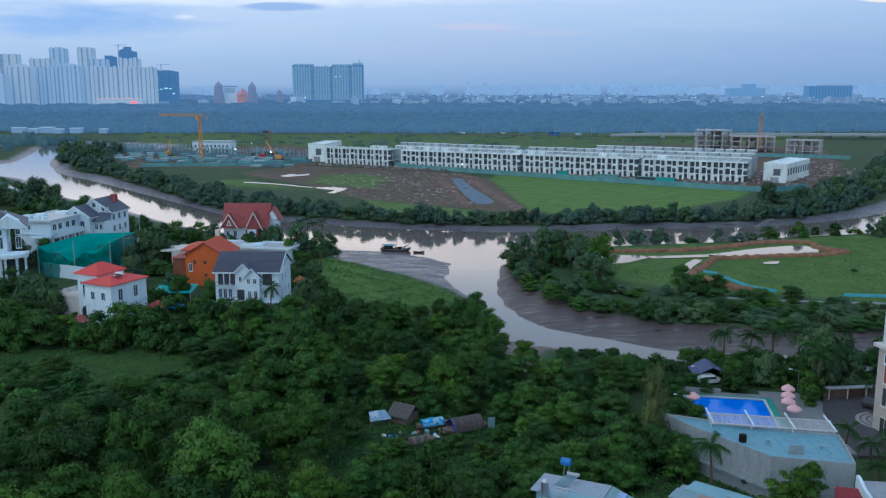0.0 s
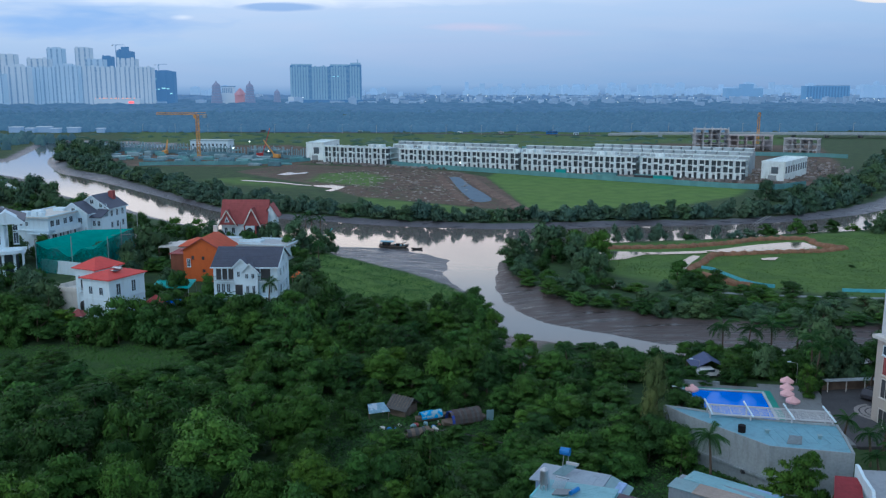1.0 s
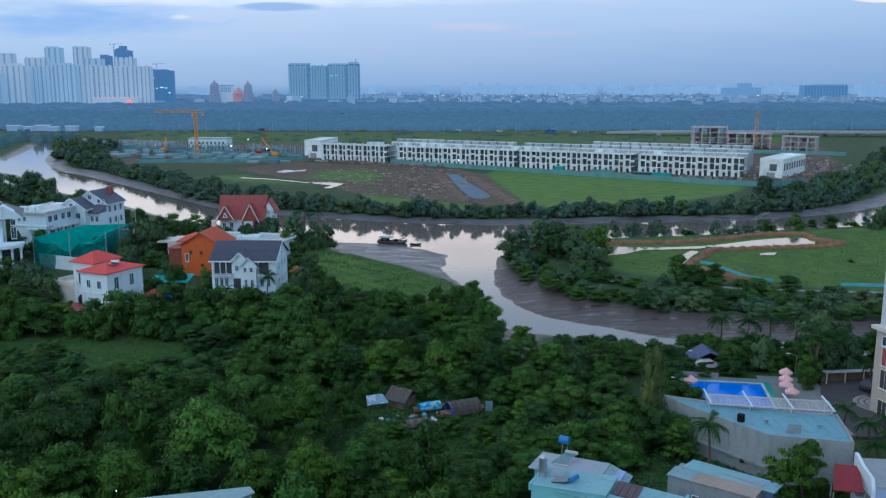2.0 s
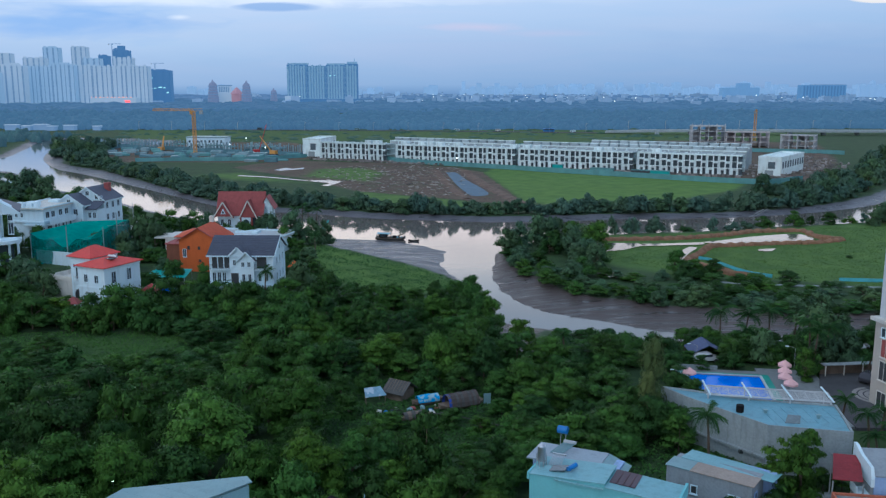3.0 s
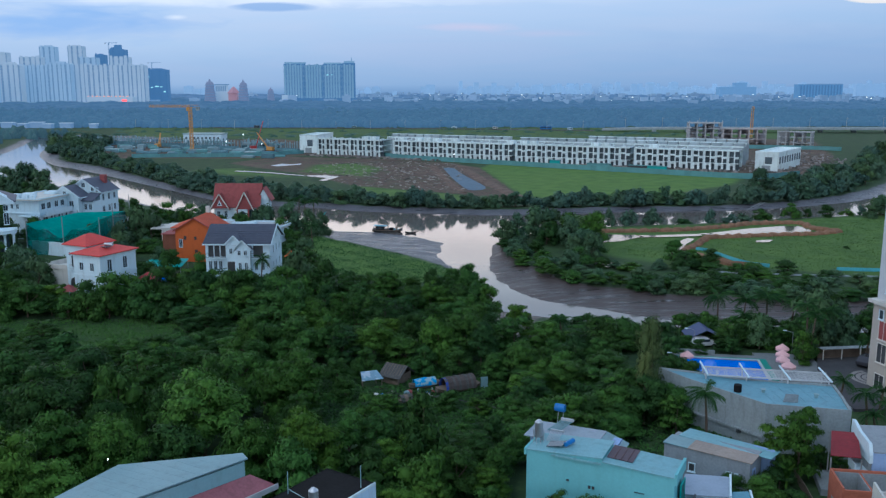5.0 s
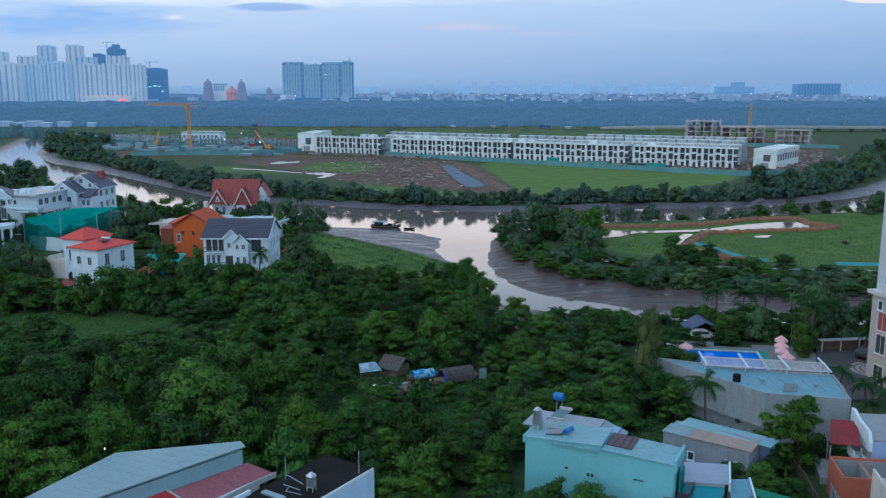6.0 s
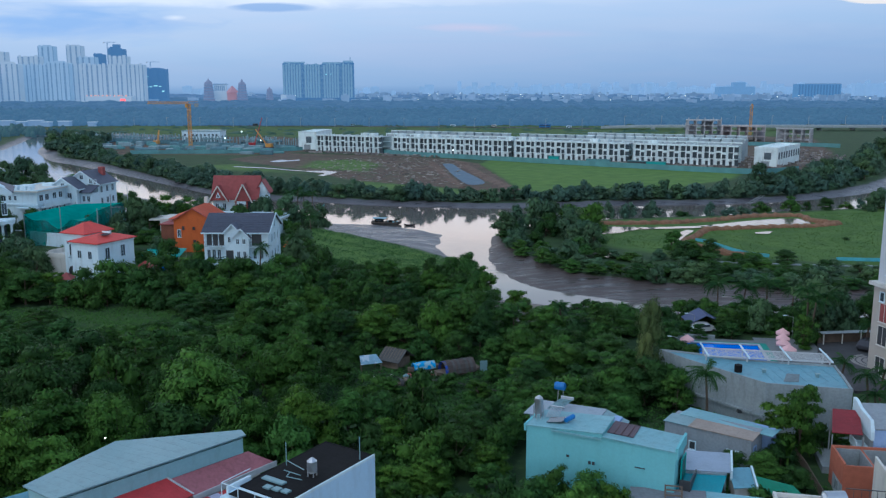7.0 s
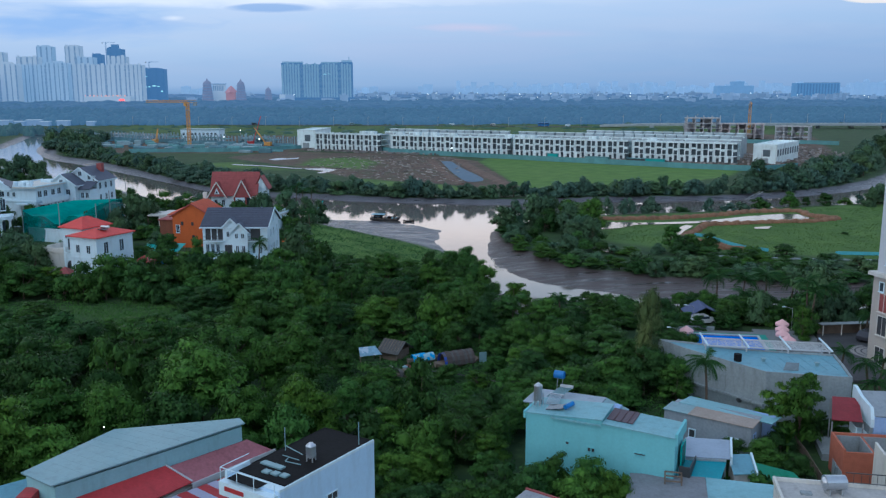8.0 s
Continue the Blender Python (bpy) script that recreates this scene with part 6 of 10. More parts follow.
sheet_roof(lean, [(21.6, 71.2, 4.9), (25.7, 70.5, 4.9), (26.8, 73.9, 5.2), (23.0, 74.6, 5.2)], 0.08, surface("lilac_sheet", (0.30, 0.36, 0.45), 0.5, vary=0.1, stain=0.2), 6, "lilac_roof")
under("white_wall", [(21.7, 71.5), (25.5, 70.8), (26.5, 73.7), (23.1, 74.3)], 4.75, M_WHITE)
bm = bmesh.new()
beam(bm, (25.75, 70.3, 4.7), (26.95, 74.0, 5.0), 0.18, 0.9)
part("gable_edge", bm, M_WHITE, lean)
sheet_roof(lean, [(20.3, 68.6, 4.1), (24.1, 68.0, 4.1), (25.4, 70.5, 4.6), (21.6, 71.1, 4.6)], 0.07, surface("teal_awning_sheet", (0.03, 0.27, 0.33), 0.5, vary=0.15), 7, "teal_awning")
# the shade under the awning is a solid near-black block
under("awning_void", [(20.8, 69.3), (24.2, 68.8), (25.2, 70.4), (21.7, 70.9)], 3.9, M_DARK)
sheet_roof(lean, [(25.5, 68.9, 4.2), (27.5, 69.3, 4.1), (28.0, 72.2, 4.6), (26.0, 71.9, 4.7)], 0.07, M_ROOFBLUE, 5, "grey_roof")
under("side_wall", [(25.7, 69.2), (27.3, 69.5), (27.8, 72.0), (26.1, 71.8)], 4.0, M_CREAM)
bm = bmesh.new()
beam(bm, (27.6, 69.1, 4.1), (28.15, 72.2, 4.6), 0.16, 0.35)
part("broken_coping", bm, M_WHITE, lean)
sheet_roof(lean, [(27.6, 69.6, 3.5), (31.8, 69.0, 3.2), (31.4, 70.8, 3.5), (28.4, 72.0, 3.9)], 0.06, surface("green_sheet", (0.015, 0.20, 0.11), 0.5, vary=0.15), 6, "green_roof")
# the body under the green roof is near-black
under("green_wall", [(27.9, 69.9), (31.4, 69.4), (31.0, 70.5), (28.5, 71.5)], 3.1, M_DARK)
sheet_roof(lean, [(21.6, 63.6, 3.9), (27.4, 63.6, 3.9), (28.6, 67.0, 4.1), (23.0, 68.4, 4.2)], 0.07, M_TEALROOF, 9, "pale_roof")
under("front_wall", [(21.8, 63.8), (27.2, 63.8), (28.3, 66.8), (23.1, 68.1)], 3.8, M_BLUEWALL)
yard = local_house("flat_slab_roof", "grey flat concrete roof with an old timber frame on it", 0, 0, 0, 0, "building")
bm = bmesh.new()
prism(bm, [(15.0, 63.0), (21.5, 63.0), (22.9, 68.4), (16.9, 69.3)], 1.0, 4.1)
part("wall", bm, M_CONC, yard)
bm = bmesh.new()
prism(bm, [(14.9, 62.9), (21.55, 62.9), (22.95, 68.45), (16.8, 69.4)], 4.103, 4.2)
part("roof_slab", bm, surface("dark_grey_slab", (0.20, 0.21, 0.23), 0.85, vary=0.2, stain=0.3), yard)
for a, b in (((19.2, 67.2, 4.2), (19.2, 67.2, 5.0)), ((20.5, 66.9, 4.2), (20.5, 66.9, 5.0)), ((19.4, 68.0, 4.2), (19.4, 68.0, 5.0)), ((20.7, 67.7, 4.2), (20.7, 67.7, 5.0)),
             ((19.2, 67.2, 4.95), (20.5, 66.9, 4.95)), ((19.4, 68.0, 4.95), (20.7, 67.7, 4.95)), ((19.2, 67.2, 4.5), (20.5, 66.9, 4.5))):
    bm = bmesh.new()
    beam(bm, a, b, 0.1, 0.1)
    part("timber", bm, M_WOOD, yard)

# the roof with the lying steel tank
cis = local_house("flat_roof_house", "cream flat-roofed house with a parapet", 26.0, 61.8, 1.4, -12.0)
part("wall", boxes((0, 9.5, -7, 0, -0.5, 5.5)), M_CREAM, cis)
part("roof", boxes((-0.1, 9.6, -7.1, 0.1, 5.503, 5.62)), surface("pale_roof_slab", (0.42, 0.41, 0.40), 0.85, vary=0.2, stain=0.4), cis)
part("parapet", boxes((-0.12, 0.08, -7.1, 0.1, 5.62, 5.95), (0.08, 9.6, -0.1, 0.1, 5.62, 5.9)), M_CREAM, cis)
railing(cis, 5.0, 9.4, -0.15, 5.9, M_DARK, 0.9, 0.5)
p = cis.matrix_basis @ Vector((3.9, -1.5, 5.62))
steel_tank(p.x, p.y, p.z, 0.55, 1.5, "lying stainless steel water tank on a flat roof", True)
part("vent_box", boxes((1.5, 2.3, -2.2, -1.7, 5.62, 5.8)), M_CONC, cis)
stair = local_house("open_roof_house", "cream house with an open unroofed stair", 36.2, 63.6, 1.4, -12.0)
part("wall", boxes((0, 0.2, -4, 5.5, -0.5, 5.6), (0.2, 4, 5.3, 5.5, -0.5, 4.8), (3.8, 4, -4, 5.3, -0.5, 4.8)), M_CREAM, stair)
part("floor_slab", boxes((0.2, 3.8, -4, 5.3, 2.6, 2.9)), M_CONC, stair)

# the unfinished brick house
M_BRICK_OUT = surface("brick_joint", (0.40, 0.125, 0.075), 0.9, vary=0.25, scale=4)
br = local_house("brick_house", "unfinished open-topped red brick house", 36.9, 75.9, 1.6, -10.0)
part("wall", boxes((0, 0.18, -4.2, 0, -0.5, 3.5), (0.18, 8, -0.18, 0, -0.5, 3.5), (0.18, 8, -4.2, -4.02, -0.5, 3.3), (2.5, 2.66, -4.02, -0.18, -0.5, 3.3)), M_BRICK_OUT, br)
part("lower_wall", boxes((-0.03, 0.0, -4.2, -1.2, -0.5, 1.4)), M_CONC_LT, br)
part("upper_floor", boxes((0.18, 8, -4.02, -0.18, 0.9, 1.05)), M_CONC, br)
window(br, 0, -2.6, 0.3, -90, 0.6, 0.9, M_CONC_LT, M_DARK, 0)

# concrete rooms behind the brick
part("inner_lining", boxes((0.184, 2.496, -0.24, -0.184, 1.05, 3.28), (2.664, 7.9, -0.24, -0.184, 1.05, 3.28), (2.42, 2.496, -4.0, -0.25, 1.05, 3.28)), M_CONC, br)

# fence along the lane
lane = thing("lane_fence", "weathered grey fence along the lane", "fence", 0, 0, 0)
line_pts = [(36.2, 83.0), (35.6, 77.8), (34.7, 72.4), (33.6, 68.2)]
for a, b in zip(line_pts, line_pts[1:]):
    va, vb = Vector((*a, 1.5)), Vector((*b, 1.5))
    n = int((vb - va).length / 0.45)
    for k in range(n):
        q = va.lerp(vb, (k + 0.5) / n)
        m = pose(q.x, q.y, 1.4, 0, 0, math.degrees(math.atan2(vb.y - va.y, vb.x - va.x)))
        slat = link("fence_board", shared("lane_board", lambda: boxes((-0.2, 0.2, -0.03, 0.03, 0, 1.1)), M_WOOD), lane)
        slat.matrix_basis = m
    bm = bmesh.new()
    beam(bm, va + Vector((0.06, 0, 0.8)), vb + Vector((0.06, 0, 0.8)), 0.06, 0.1)
    part("fence_rail", bm, M_WOOD, lane)

# the red awning, the blue stained house
aw = thing("red_awning", "red sheet awning over a dark porch", "awning", 37.6, 77.4, 1.6, -14)
sheet_roof(aw, [(0, 0, 4.1), (2.7, 0.0, 4.1), (3.2, 4.4, 4.9), (0.8, 4.4, 4.9)], 0.07, surface("faded_red_awning", (0.22, 0.022, 0.030), 0.6, vary=0.25, stain=0.3), 8, "sheet")
for x, y in ((0.1, 0.2), (2.8, 0.2), (0.7, 4.3), (3.2, 4.3)):
    part("post", boxes((x - 0.06, x + 0.06, y - 0.06, y + 0.06, -0.5, 3.8 if y < 1 else 4.85)), M_POLE, aw)
part("porch_floor", boxes((-0.6, 3.2, 0, 4.6, -0.5, 0.6)), M_CONC, aw)
bl = local_house("blue_house", "pale blue stained house with a white shaped gable", 40.6, 76.6, 1.6, -7.0)
part("wall", boxes((0.6, 9, 0, 5, -0.5, 4.6)), M_BLUEWALL, bl)
bm = bmesh.new()
pts = [(0.0, 4.4), (0.5, 5.4), (3.2, 5.6), (4.6, 6.0), (5.2, 6.0), (5.2, 3.6), (0.0, 3.6)]
f0 = [bm.verts.new((0.3, y, z)) for y, z in pts]
f1 = [bm.verts.new((0.62, y, z)) for y, z in pts]
bm.faces.new(f0)
bm.faces.new(f1[::-1])
for i in range(len(pts)):
    bm.faces.new((f0[i], f0[(i + 1) % len(pts)], f1[(i + 1) % len(pts)], f1[i]))
part("shaped_gable", bm, M_WHITE, bl)
part("side_wall", boxes((0.3, 0.6, 0.2, 5, -0.5, 3.6)), M_CONC, bl)
sheet_roof(bl, [(0.65, 0.0, 4.75), (9, 0.0, 4.75), (9, 5.0, 5.5), (0.65, 5.0, 5.5)], 0.1, surface("dull_sheet", (0.28, 0.31, 0.34), 0.5, vary=0.15, stain=0.3), 10)
part("balcony", boxes((-0.9, 0.3, 0.2, 2.0, 2.6, 2.8), (-0.9, -0.8, 0.2, 2.0, 2.8, 3.4)), M_WHITE, bl)
window(bl, 0.3, 1.2, 1.0, -90, 0.9, 1.6, M_WHITE, M_DARK, 1)

# the pool hall with its pointed plan
hall2 = local_house("pool_hall", "grey concrete hall with a pointed plan and a blue-grey flat roof", 0, 0, 0, 0, "building")
PLAN = [(27.0, 100.1), (28.8, 96.6), (31.4, 92.9), (35.2, 87.6), (43.4, 85.6), (44.4, 89.6), (45.2, 93.6), (40, 94.8), (34.5, 96.4), (30.5, 98.6)]
bm = bmesh.new()
prism(bm, PLAN, 1.0, 6.75)
part("wall", bm, M_CONC_LT, hall2)
cx, cy = 37.5, 91.0
INNER = [(cx + (x - cx) * 0.965, cy + (y - cy) * 0.965) for x, y in PLAN]
bm = bmesh.new()
n = len(PLAN)
lo_o, lo_i = [bm.verts.new((x, y, 6.753)) for x, y in PLAN], [bm.verts.new((x, y, 6.753)) for x, y in INNER]
hi_o, hi_i = [bm.verts.new((x, y, 7.0)) for x, y in PLAN], [bm.verts.new((x, y, 7.0)) for x, y in INNER]
for i in range(n):
    j = (i + 1) % n
    bm.faces.new((lo_o[i], lo_o[j], hi_o[j], hi_o[i]))
    bm.faces.new((hi_o[i], hi_o[j], hi_i[j], hi_i[i]))
    bm.faces.new((hi_i[i], hi_i[j], lo_i[j], lo_i[i]))
part("parapet", bm, M_CONC_LT, hall2)
bm = bmesh.new()
bm.faces.new([bm.verts.new((x, y, 6.80)) for x, y in INNER])
part("roof", bm, M_ROOFBLUE, hall2)
for k in range(7):
    x = 36.4 + k * 1.15
    part("roof_seam", boxes((x, x + 0.06, 88.6, 93.4, 6.803, 6.84)), M_ROOFBLUE, hall2)
for x, y in ((36.4, 91.6), (41.6, 90.0)):
    part("roof_vent", boxes((x - 0.15, x + 0.15, y - 0.15, y + 0.15, 6.8, 7.15), (x - 0.24, x + 0.24, y - 0.24, y + 0.24, 7.15, 7.22)), M_SHEETWHITE, hall2)
bm = bmesh.new()
bmesh.ops.create_cone(bm, cap_ends=True, segments=14, radius1=0.42, radius2=0.42, depth=0.8, matrix=Matrix.Translation((33.7, 92.0, 7.2)))
part("dark_drum", bm, M_BLACK, hall2, "black round drum on the roof")
bm = bmesh.new()
slab(bm, [(37.4, 88.6, 6.85), (38.9, 88.3, 6.9), (39.4, 89.4, 7.35), (38.2, 89.9, 7.3)], 0.05)
part("loose_sheet", bm, surface("grey_tarp", (0.16, 0.2, 0.22), 0.6, vary=0.3), hall2, "crumpled grey sheet lying on the roof")
for a, b in zip(PLAN[:3], PLAN[1:4]):
    bm = bmesh.new()
    beam(bm, (a[0] - 0.15, a[1] - 0.1, 3.3), (b[0] - 0.15, b[1] - 0.1, 3.3), 0.3, 0.25)
    part("wall_ledge", bm, M_CONC_LT, hall2)
for a, b, cuts in ((PLAN[1], PLAN[2], 2), (PLAN[2], PLAN[3], 3), (PLAN[3], PLAN[4], 4)):
    for k in range(1, cuts + 1):
        q = Vector((*a, 0)).lerp(Vector((*b, 0)), k / (cuts + 1))
        m = pose(q.x, q.y, 0, 0, 0, math.degrees(math.atan2(b[1] - a[1], b[0] - a[0])))
        bm = bmesh.new()
        box(bm, -0.04, 0.04, -0.012, 0.05, 1.2, 6.7, m)
        part("wall_joint", bm, M_CONC, hall2)
part("wall_opening", boxes((33.1, 33.5, 89.6, 90.1, 2.9, 3.3)), M_DARK, hall2)

# pergola on the far side of the roof
per = thing("pergola", "white steel pergola with close slats and slanting beams", "pergola", 31.1, 95.4, 6.6, -11)
part("edge_beam", boxes((0, 14.0, 0.84, 0.96, 0.62, 0.76)), M_WHITESTEEL, per)
part("edge_beam", boxes((0, 14.0, 4.04, 4.16, 0.62, 0.76)), M_WHITESTEEL, per)
for k in range(13):
    link("slat", shared("pergola_slat", lambda: boxes((0, 14, -0.03, 0.03, 0.705, 0.73)), M_WHITESTEEL), per).location = (0, 1.12 + k * 0.235, 0)
for k in range(13):
    link("purlin", shared("pergola_purlin", lambda: boxes((-0.025, 0.025, 0.96, 4.04, 0.66, 0.70)), M_WHITESTEEL), per).location = (0.5 + k * 1.08, 0, 0)
for x in (0.2, 4.7, 9.2, 13.6):
    bm = bmesh.new()
    beam(bm, (x - 0.3, 4.6, 1.15), (x + 0.2, 0.5, 0.82), 0.15, 0.16)
    part("slanting_beam", bm, M_WHITE, per)
    for y in (0.9, 4.1):
        part("post", boxes((x - 0.07, x + 0.07, y - 0.07, y + 0.07, -5.4 if y > 1 or x > 4 else 0.0, 0.62)), M_WHITESTEEL, per)

# pool terrace
deck = thing("pool_terrace", "paved pool terrace with a green tile edge", "terrace", 36.0, 119.8, 1.55, -10)
PW, PL = 9.9, 17.5
part("paving", boxes((-2.2, 0, -17, 2.4, -0.6, 0.4), (PW, 18, -PL, 4, -0.6, 0.4), (0, PW, 0, 2.4, -0.6, 0.4), (0, PW, -PL - 1, -PL, -0.6, 0.4)), M_DECK, deck)
part("green_edge", boxes((-1.4, PW + 1.3, 0.35, 0.9, 0.4, 0.44), (PW + 0.37, PW + 1.3, -12, 0.35, 0.4, 0.44), (-1.1, -0.4, -12, 0.35, 0.4, 0.44)), M_POOLTILE, deck)
part("coping", boxes((-0.35, 0, -PL, 0.33, 0.4, 0.5), (PW, PW + 0.35, -PL, 0.33, 0.4, 0.5), (0, PW, 0, 0.33, 0.4, 0.5)), surface("pale_coping", (0.45, 0.50, 0.52), 0.6), deck)
part("pool_basin", boxes((0, PW, -PL, 0, -1.2, -1.0)), M_TARP, deck)
part("pool_water", boxes((0, PW, -PL, 0, 0.1, 0.3)), M_POOL, deck, "bright blue pool water")
part("back_wall", boxes((-1.6, 4.4, 2.1, 2.35, 0.4, 1.0)), M_CONC, deck)
M_PALEBLUE = surface("pale_blue_sheet", (0.33, 0.50, 0.60), 0.6, vary=0.2)
for k in range(5):
    x, y = -1.2 + 0.15 * (k % 2), -1.5 - k * 1.6
    lounger = thing("sun_lounger", "pale blue sun lounger beside the pool", "lounger", 0, 0, 0, 0, "loungers by the pool")
    lounger.matrix_basis = deck.matrix_basis @ pose(x, y, 0.44, 0, 0, 90)
    part("seat", boxes((-0.5, 0.8, -0.3, 0.3, 0.25, 0.33)), M_PALEBLUE, lounger)
    part("backrest", boxes((-0.95, -0.5, -0.3, 0.3, 0.3, 0.6)), M_PALEBLUE, lounger)
    part("legs", boxes((-0.4, -0.34, -0.28, 0.28, 0, 0.25), (0.64, 0.7, -0.28, 0.28, 0, 0.25)), M_POLE, lounger)


def parasol(x, y, z, r, label):
    t = thing("parasol", label, "parasol", x, y, z, 0, "folded pink parasols")
    bm = bmesh.new()
    rod(bm, (0, 0, -0.05), (0, 0, 2.6), 0.04)
    part("pole", bm, M_POLE, t)
    bm = bmesh.new()
    top = bm.verts.new((0, 0, 2.75))
    ring = [bm.verts.new((r * math.cos(k * math.pi / 4), r * math.sin(k * math.pi / 4), 2.05 + 0.06 * (k % 2))) for k in range(8)]
    low = [bm.verts.new((0.97 * r * math.cos(k * math.pi / 4), 0.97 * r * math.sin(k * math.pi / 4), 1.8 + 0.06 * (k % 2))) for k in range(8)]
    for k in range(8):
        bm.faces.new((top, ring[k], ring[(k + 1) % 8]))
        bm.faces.new((ring[k], low[k], low[(k + 1) % 8], ring[(k + 1) % 8]))
    part("canopy", bm, M_PINK, t)
    return t


PARASOLS = ((48.9, 117.3), (47.8, 114.5), (46.9, 112.1), (46.6, 109.4), (34.6, 114.2))
for x, y in PARASOLS:
    parasol(x, y, 1.95, 0.98, "open pink canvas parasol by the pool")

# yard beyond the terrace
M_TENT = surface("dark_blue_tarp", (0.05, 0.07, 0.16), 0.6, vary=0.25)
tent = thing("tarp_shelter", "dark blue tarpaulin shelter by the creek", "shelter", 41.0, 128.4, level(41, 128.4))
bm = bmesh.new()
slab(bm, [(-2.6, -2, 2.0), (0, -2.2, 3.4), (0, 2, 3.6), (-2.6, 2, 2.2)], 0.06)
slab(bm, [(0, -2.2, 3.4), (2.6, -2, 2.2), (2.6, 2, 2.3), (0, 2, 3.6)], 0.06)
part("sheet", bm, M_TENT, tent)
for x, y in ((-2.5, -1.9), (2.5, -1.9), (-2.5, 1.9), (2.5, 1.9)):
    part("post", boxes((x - 0.06, x + 0.06, y - 0.06, y + 0.06, -0.3, 2.1)), M_WOOD, tent)


def car(x, y, z, rz, mat, label):
    t = thing("car", label, "car", x, y, z, rz)
    bm = bmesh.new()
    prof = [(-2.1, 0.35), (2.1, 0.35), (2.1, 0.8), (1.2, 0.95), (0.6, 1.45), (-1.2, 1.45), (-1.9, 0.95), (-2.1, 0.85)]
    f0 = [bm.verts.new((a, -0.85, b)) for a, b in prof]
    f1 = [bm.verts.new((a, 0.85, b)) for a, b in prof]
    bm.faces.new(f0)
    bm.faces.new(f1[::-1])
    for i in range(8):
        bm.faces.new((f0[i], f0[(i + 1) % 8], f1[(i + 1) % 8], f1[i]))
    bmesh.ops.bevel(bm, geom=bm.edges[:], offset=0.07, segments=2, affect="EDGES")
    body = part("body", bm, mat, t)
    part("side_window", boxes((-1.2, 0.7, -0.87, 0.87, 0.98, 1.36)), M_GLASS, t)
    for i in (-1.3, 1.3):
        for j in (-0.8, 0.8):
            bm = bmesh.new()
            rod(bm, (i, j - 0.1, 0.32), (i, j + 0.1, 0.32), 0.32, n=12)
            part("wheel", bm, M_DARK, t)
    return t


M_CARPAINT = surface("car_paint_pale", (0.62, 0.64, 0.66), 0.25, vary=0.03, bump=0)
car(40.6, 126.4, level(40.6, 126.4), 10, M_CARPAINT, "white parked car beside the tarpaulin shelter")
car(64.2, 117.4, 2.0, 40, M_CARPAINT, "white car parked by the drive")
car(60.4, 115.8, 2.02, 40, surface("car_paint_dark", (0.05, 0.05, 0.06), 0.25, vary=0.03, bump=0), "dark car parked by the drive")

# drive and turning circle
bm = bmesh.new()
prism(bm, [(50.5, 99), (54.5, 99), (56.0, 104), (58, 110), (64, 118.5), (72, 124), (56, 122), (52.5, 114), (51, 107)], 1.3, 2.02)
tagged(part("road", bm, M_ROAD), "dark asphalt drive beside the apartment tower", "road", kind="structure")
turning = thing("paved_fan", "pale paving laid in fan rings on the drive", "paving", 58.9, 109.9, 2.03)
for k in range(4):
    bm = bmesh.new()
    pts = [Vector((math.cos(a) * (1.0 + k * 0.75), math.sin(a) * (1.0 + k * 0.75), 0)) for a in [math.pi * (0.55 + 0.06 * i) for i in range(16)]]
    sweep(bm, pts, [(-0.27, -0.1), (0.27, -0.1), (0.27, 0.02), (-0.27, 0.02)])
    part("paving_ring", bm, M_PAVE, turning)
shelter = thing("parking_shelter", "long low parking shelter with pale posts", "shelter", 54.8, 118.6, level(56, 119), 6)
part("roof", boxes((0, 18, -0.6, 0.6, 1.9, 1.98)), M_CONC, shelter)
part("wall", boxes((0, 18, 0.4, 0.6, -0.4, 1.9)), M_WOOD, shelter)
for k in range(7):
    part("post", boxes((0.2 + k * 2.8, 0.32 + k * 2.8, -0.55, -0.43, -0.4, 1.9)), M_CREAM, shelter)
for k, (x, y) in enumerate(((38.5, 124.0), (32.8, 112.0), (52.5, 122.6))):
    t = thing("street_lamp", "thin grey lamp post with a small bent arm", "lamp", x, y, 1.9)
    bm = bmesh.new()
    rod(bm, (0, 0, -0.4), (0, 0, 2.9), 0.045, 0.03)
    rod(bm, (0, 0, 2.9), (-1.1, 0, 3.2), 0.03, 0.025)
    part("pole", bm, M_POLE, t)
    part("lamp_head", boxes((-1.5, -1.0, -0.1, 0.1, 3.15, 3.24)), M_WHITE, t)

# the apartment tower at the edge
apt = thing("apartment_tower", "tall apartment tower, beige below and white above a ledge", "tower", 56.3, 107.9, 1.0, -78.5)
part("lower_wall", boxes((0, 26, 0, 18, -0.5, 12.0)), surface("beige_paint", (0.43, 0.395, 0.35), 0.75, vary=0.08, stain=0.2), apt)
part("ledge", boxes((-0.5, 26.5, -0.5, 18.5, 12.003, 12.45)), M_CREAM, apt)
part("upper_wall", boxes((0.25, 25.5, 0.25, 17.5, 12.453, 58)), surface("white_tower_paint", (0.52, 0.545, 0.58), 0.7, vary=0.06, stain=0.15), apt)
for k in range(7):
    x = 2.2 + k * 3.4
    for z, h, m in ((0.8, 2.2, M_DARK), (4.6, 2.4, M_DARK), (7.6, 2.3, M_BRICKRED)):
        window(apt, x, 0, z, 0, 1.6, h, M_CREAM, m, 1)
    for f in range(13):
        window(apt, x, 0.25, 13.6 + f * 3.3, 0, 0.9, 1.6, M_WHITE, M_GLASS, 1)
    window(apt, x - 0.6, 0, 10.2, 0, 0.7, 1.1, M_WHITE, M_GLASS, 0)

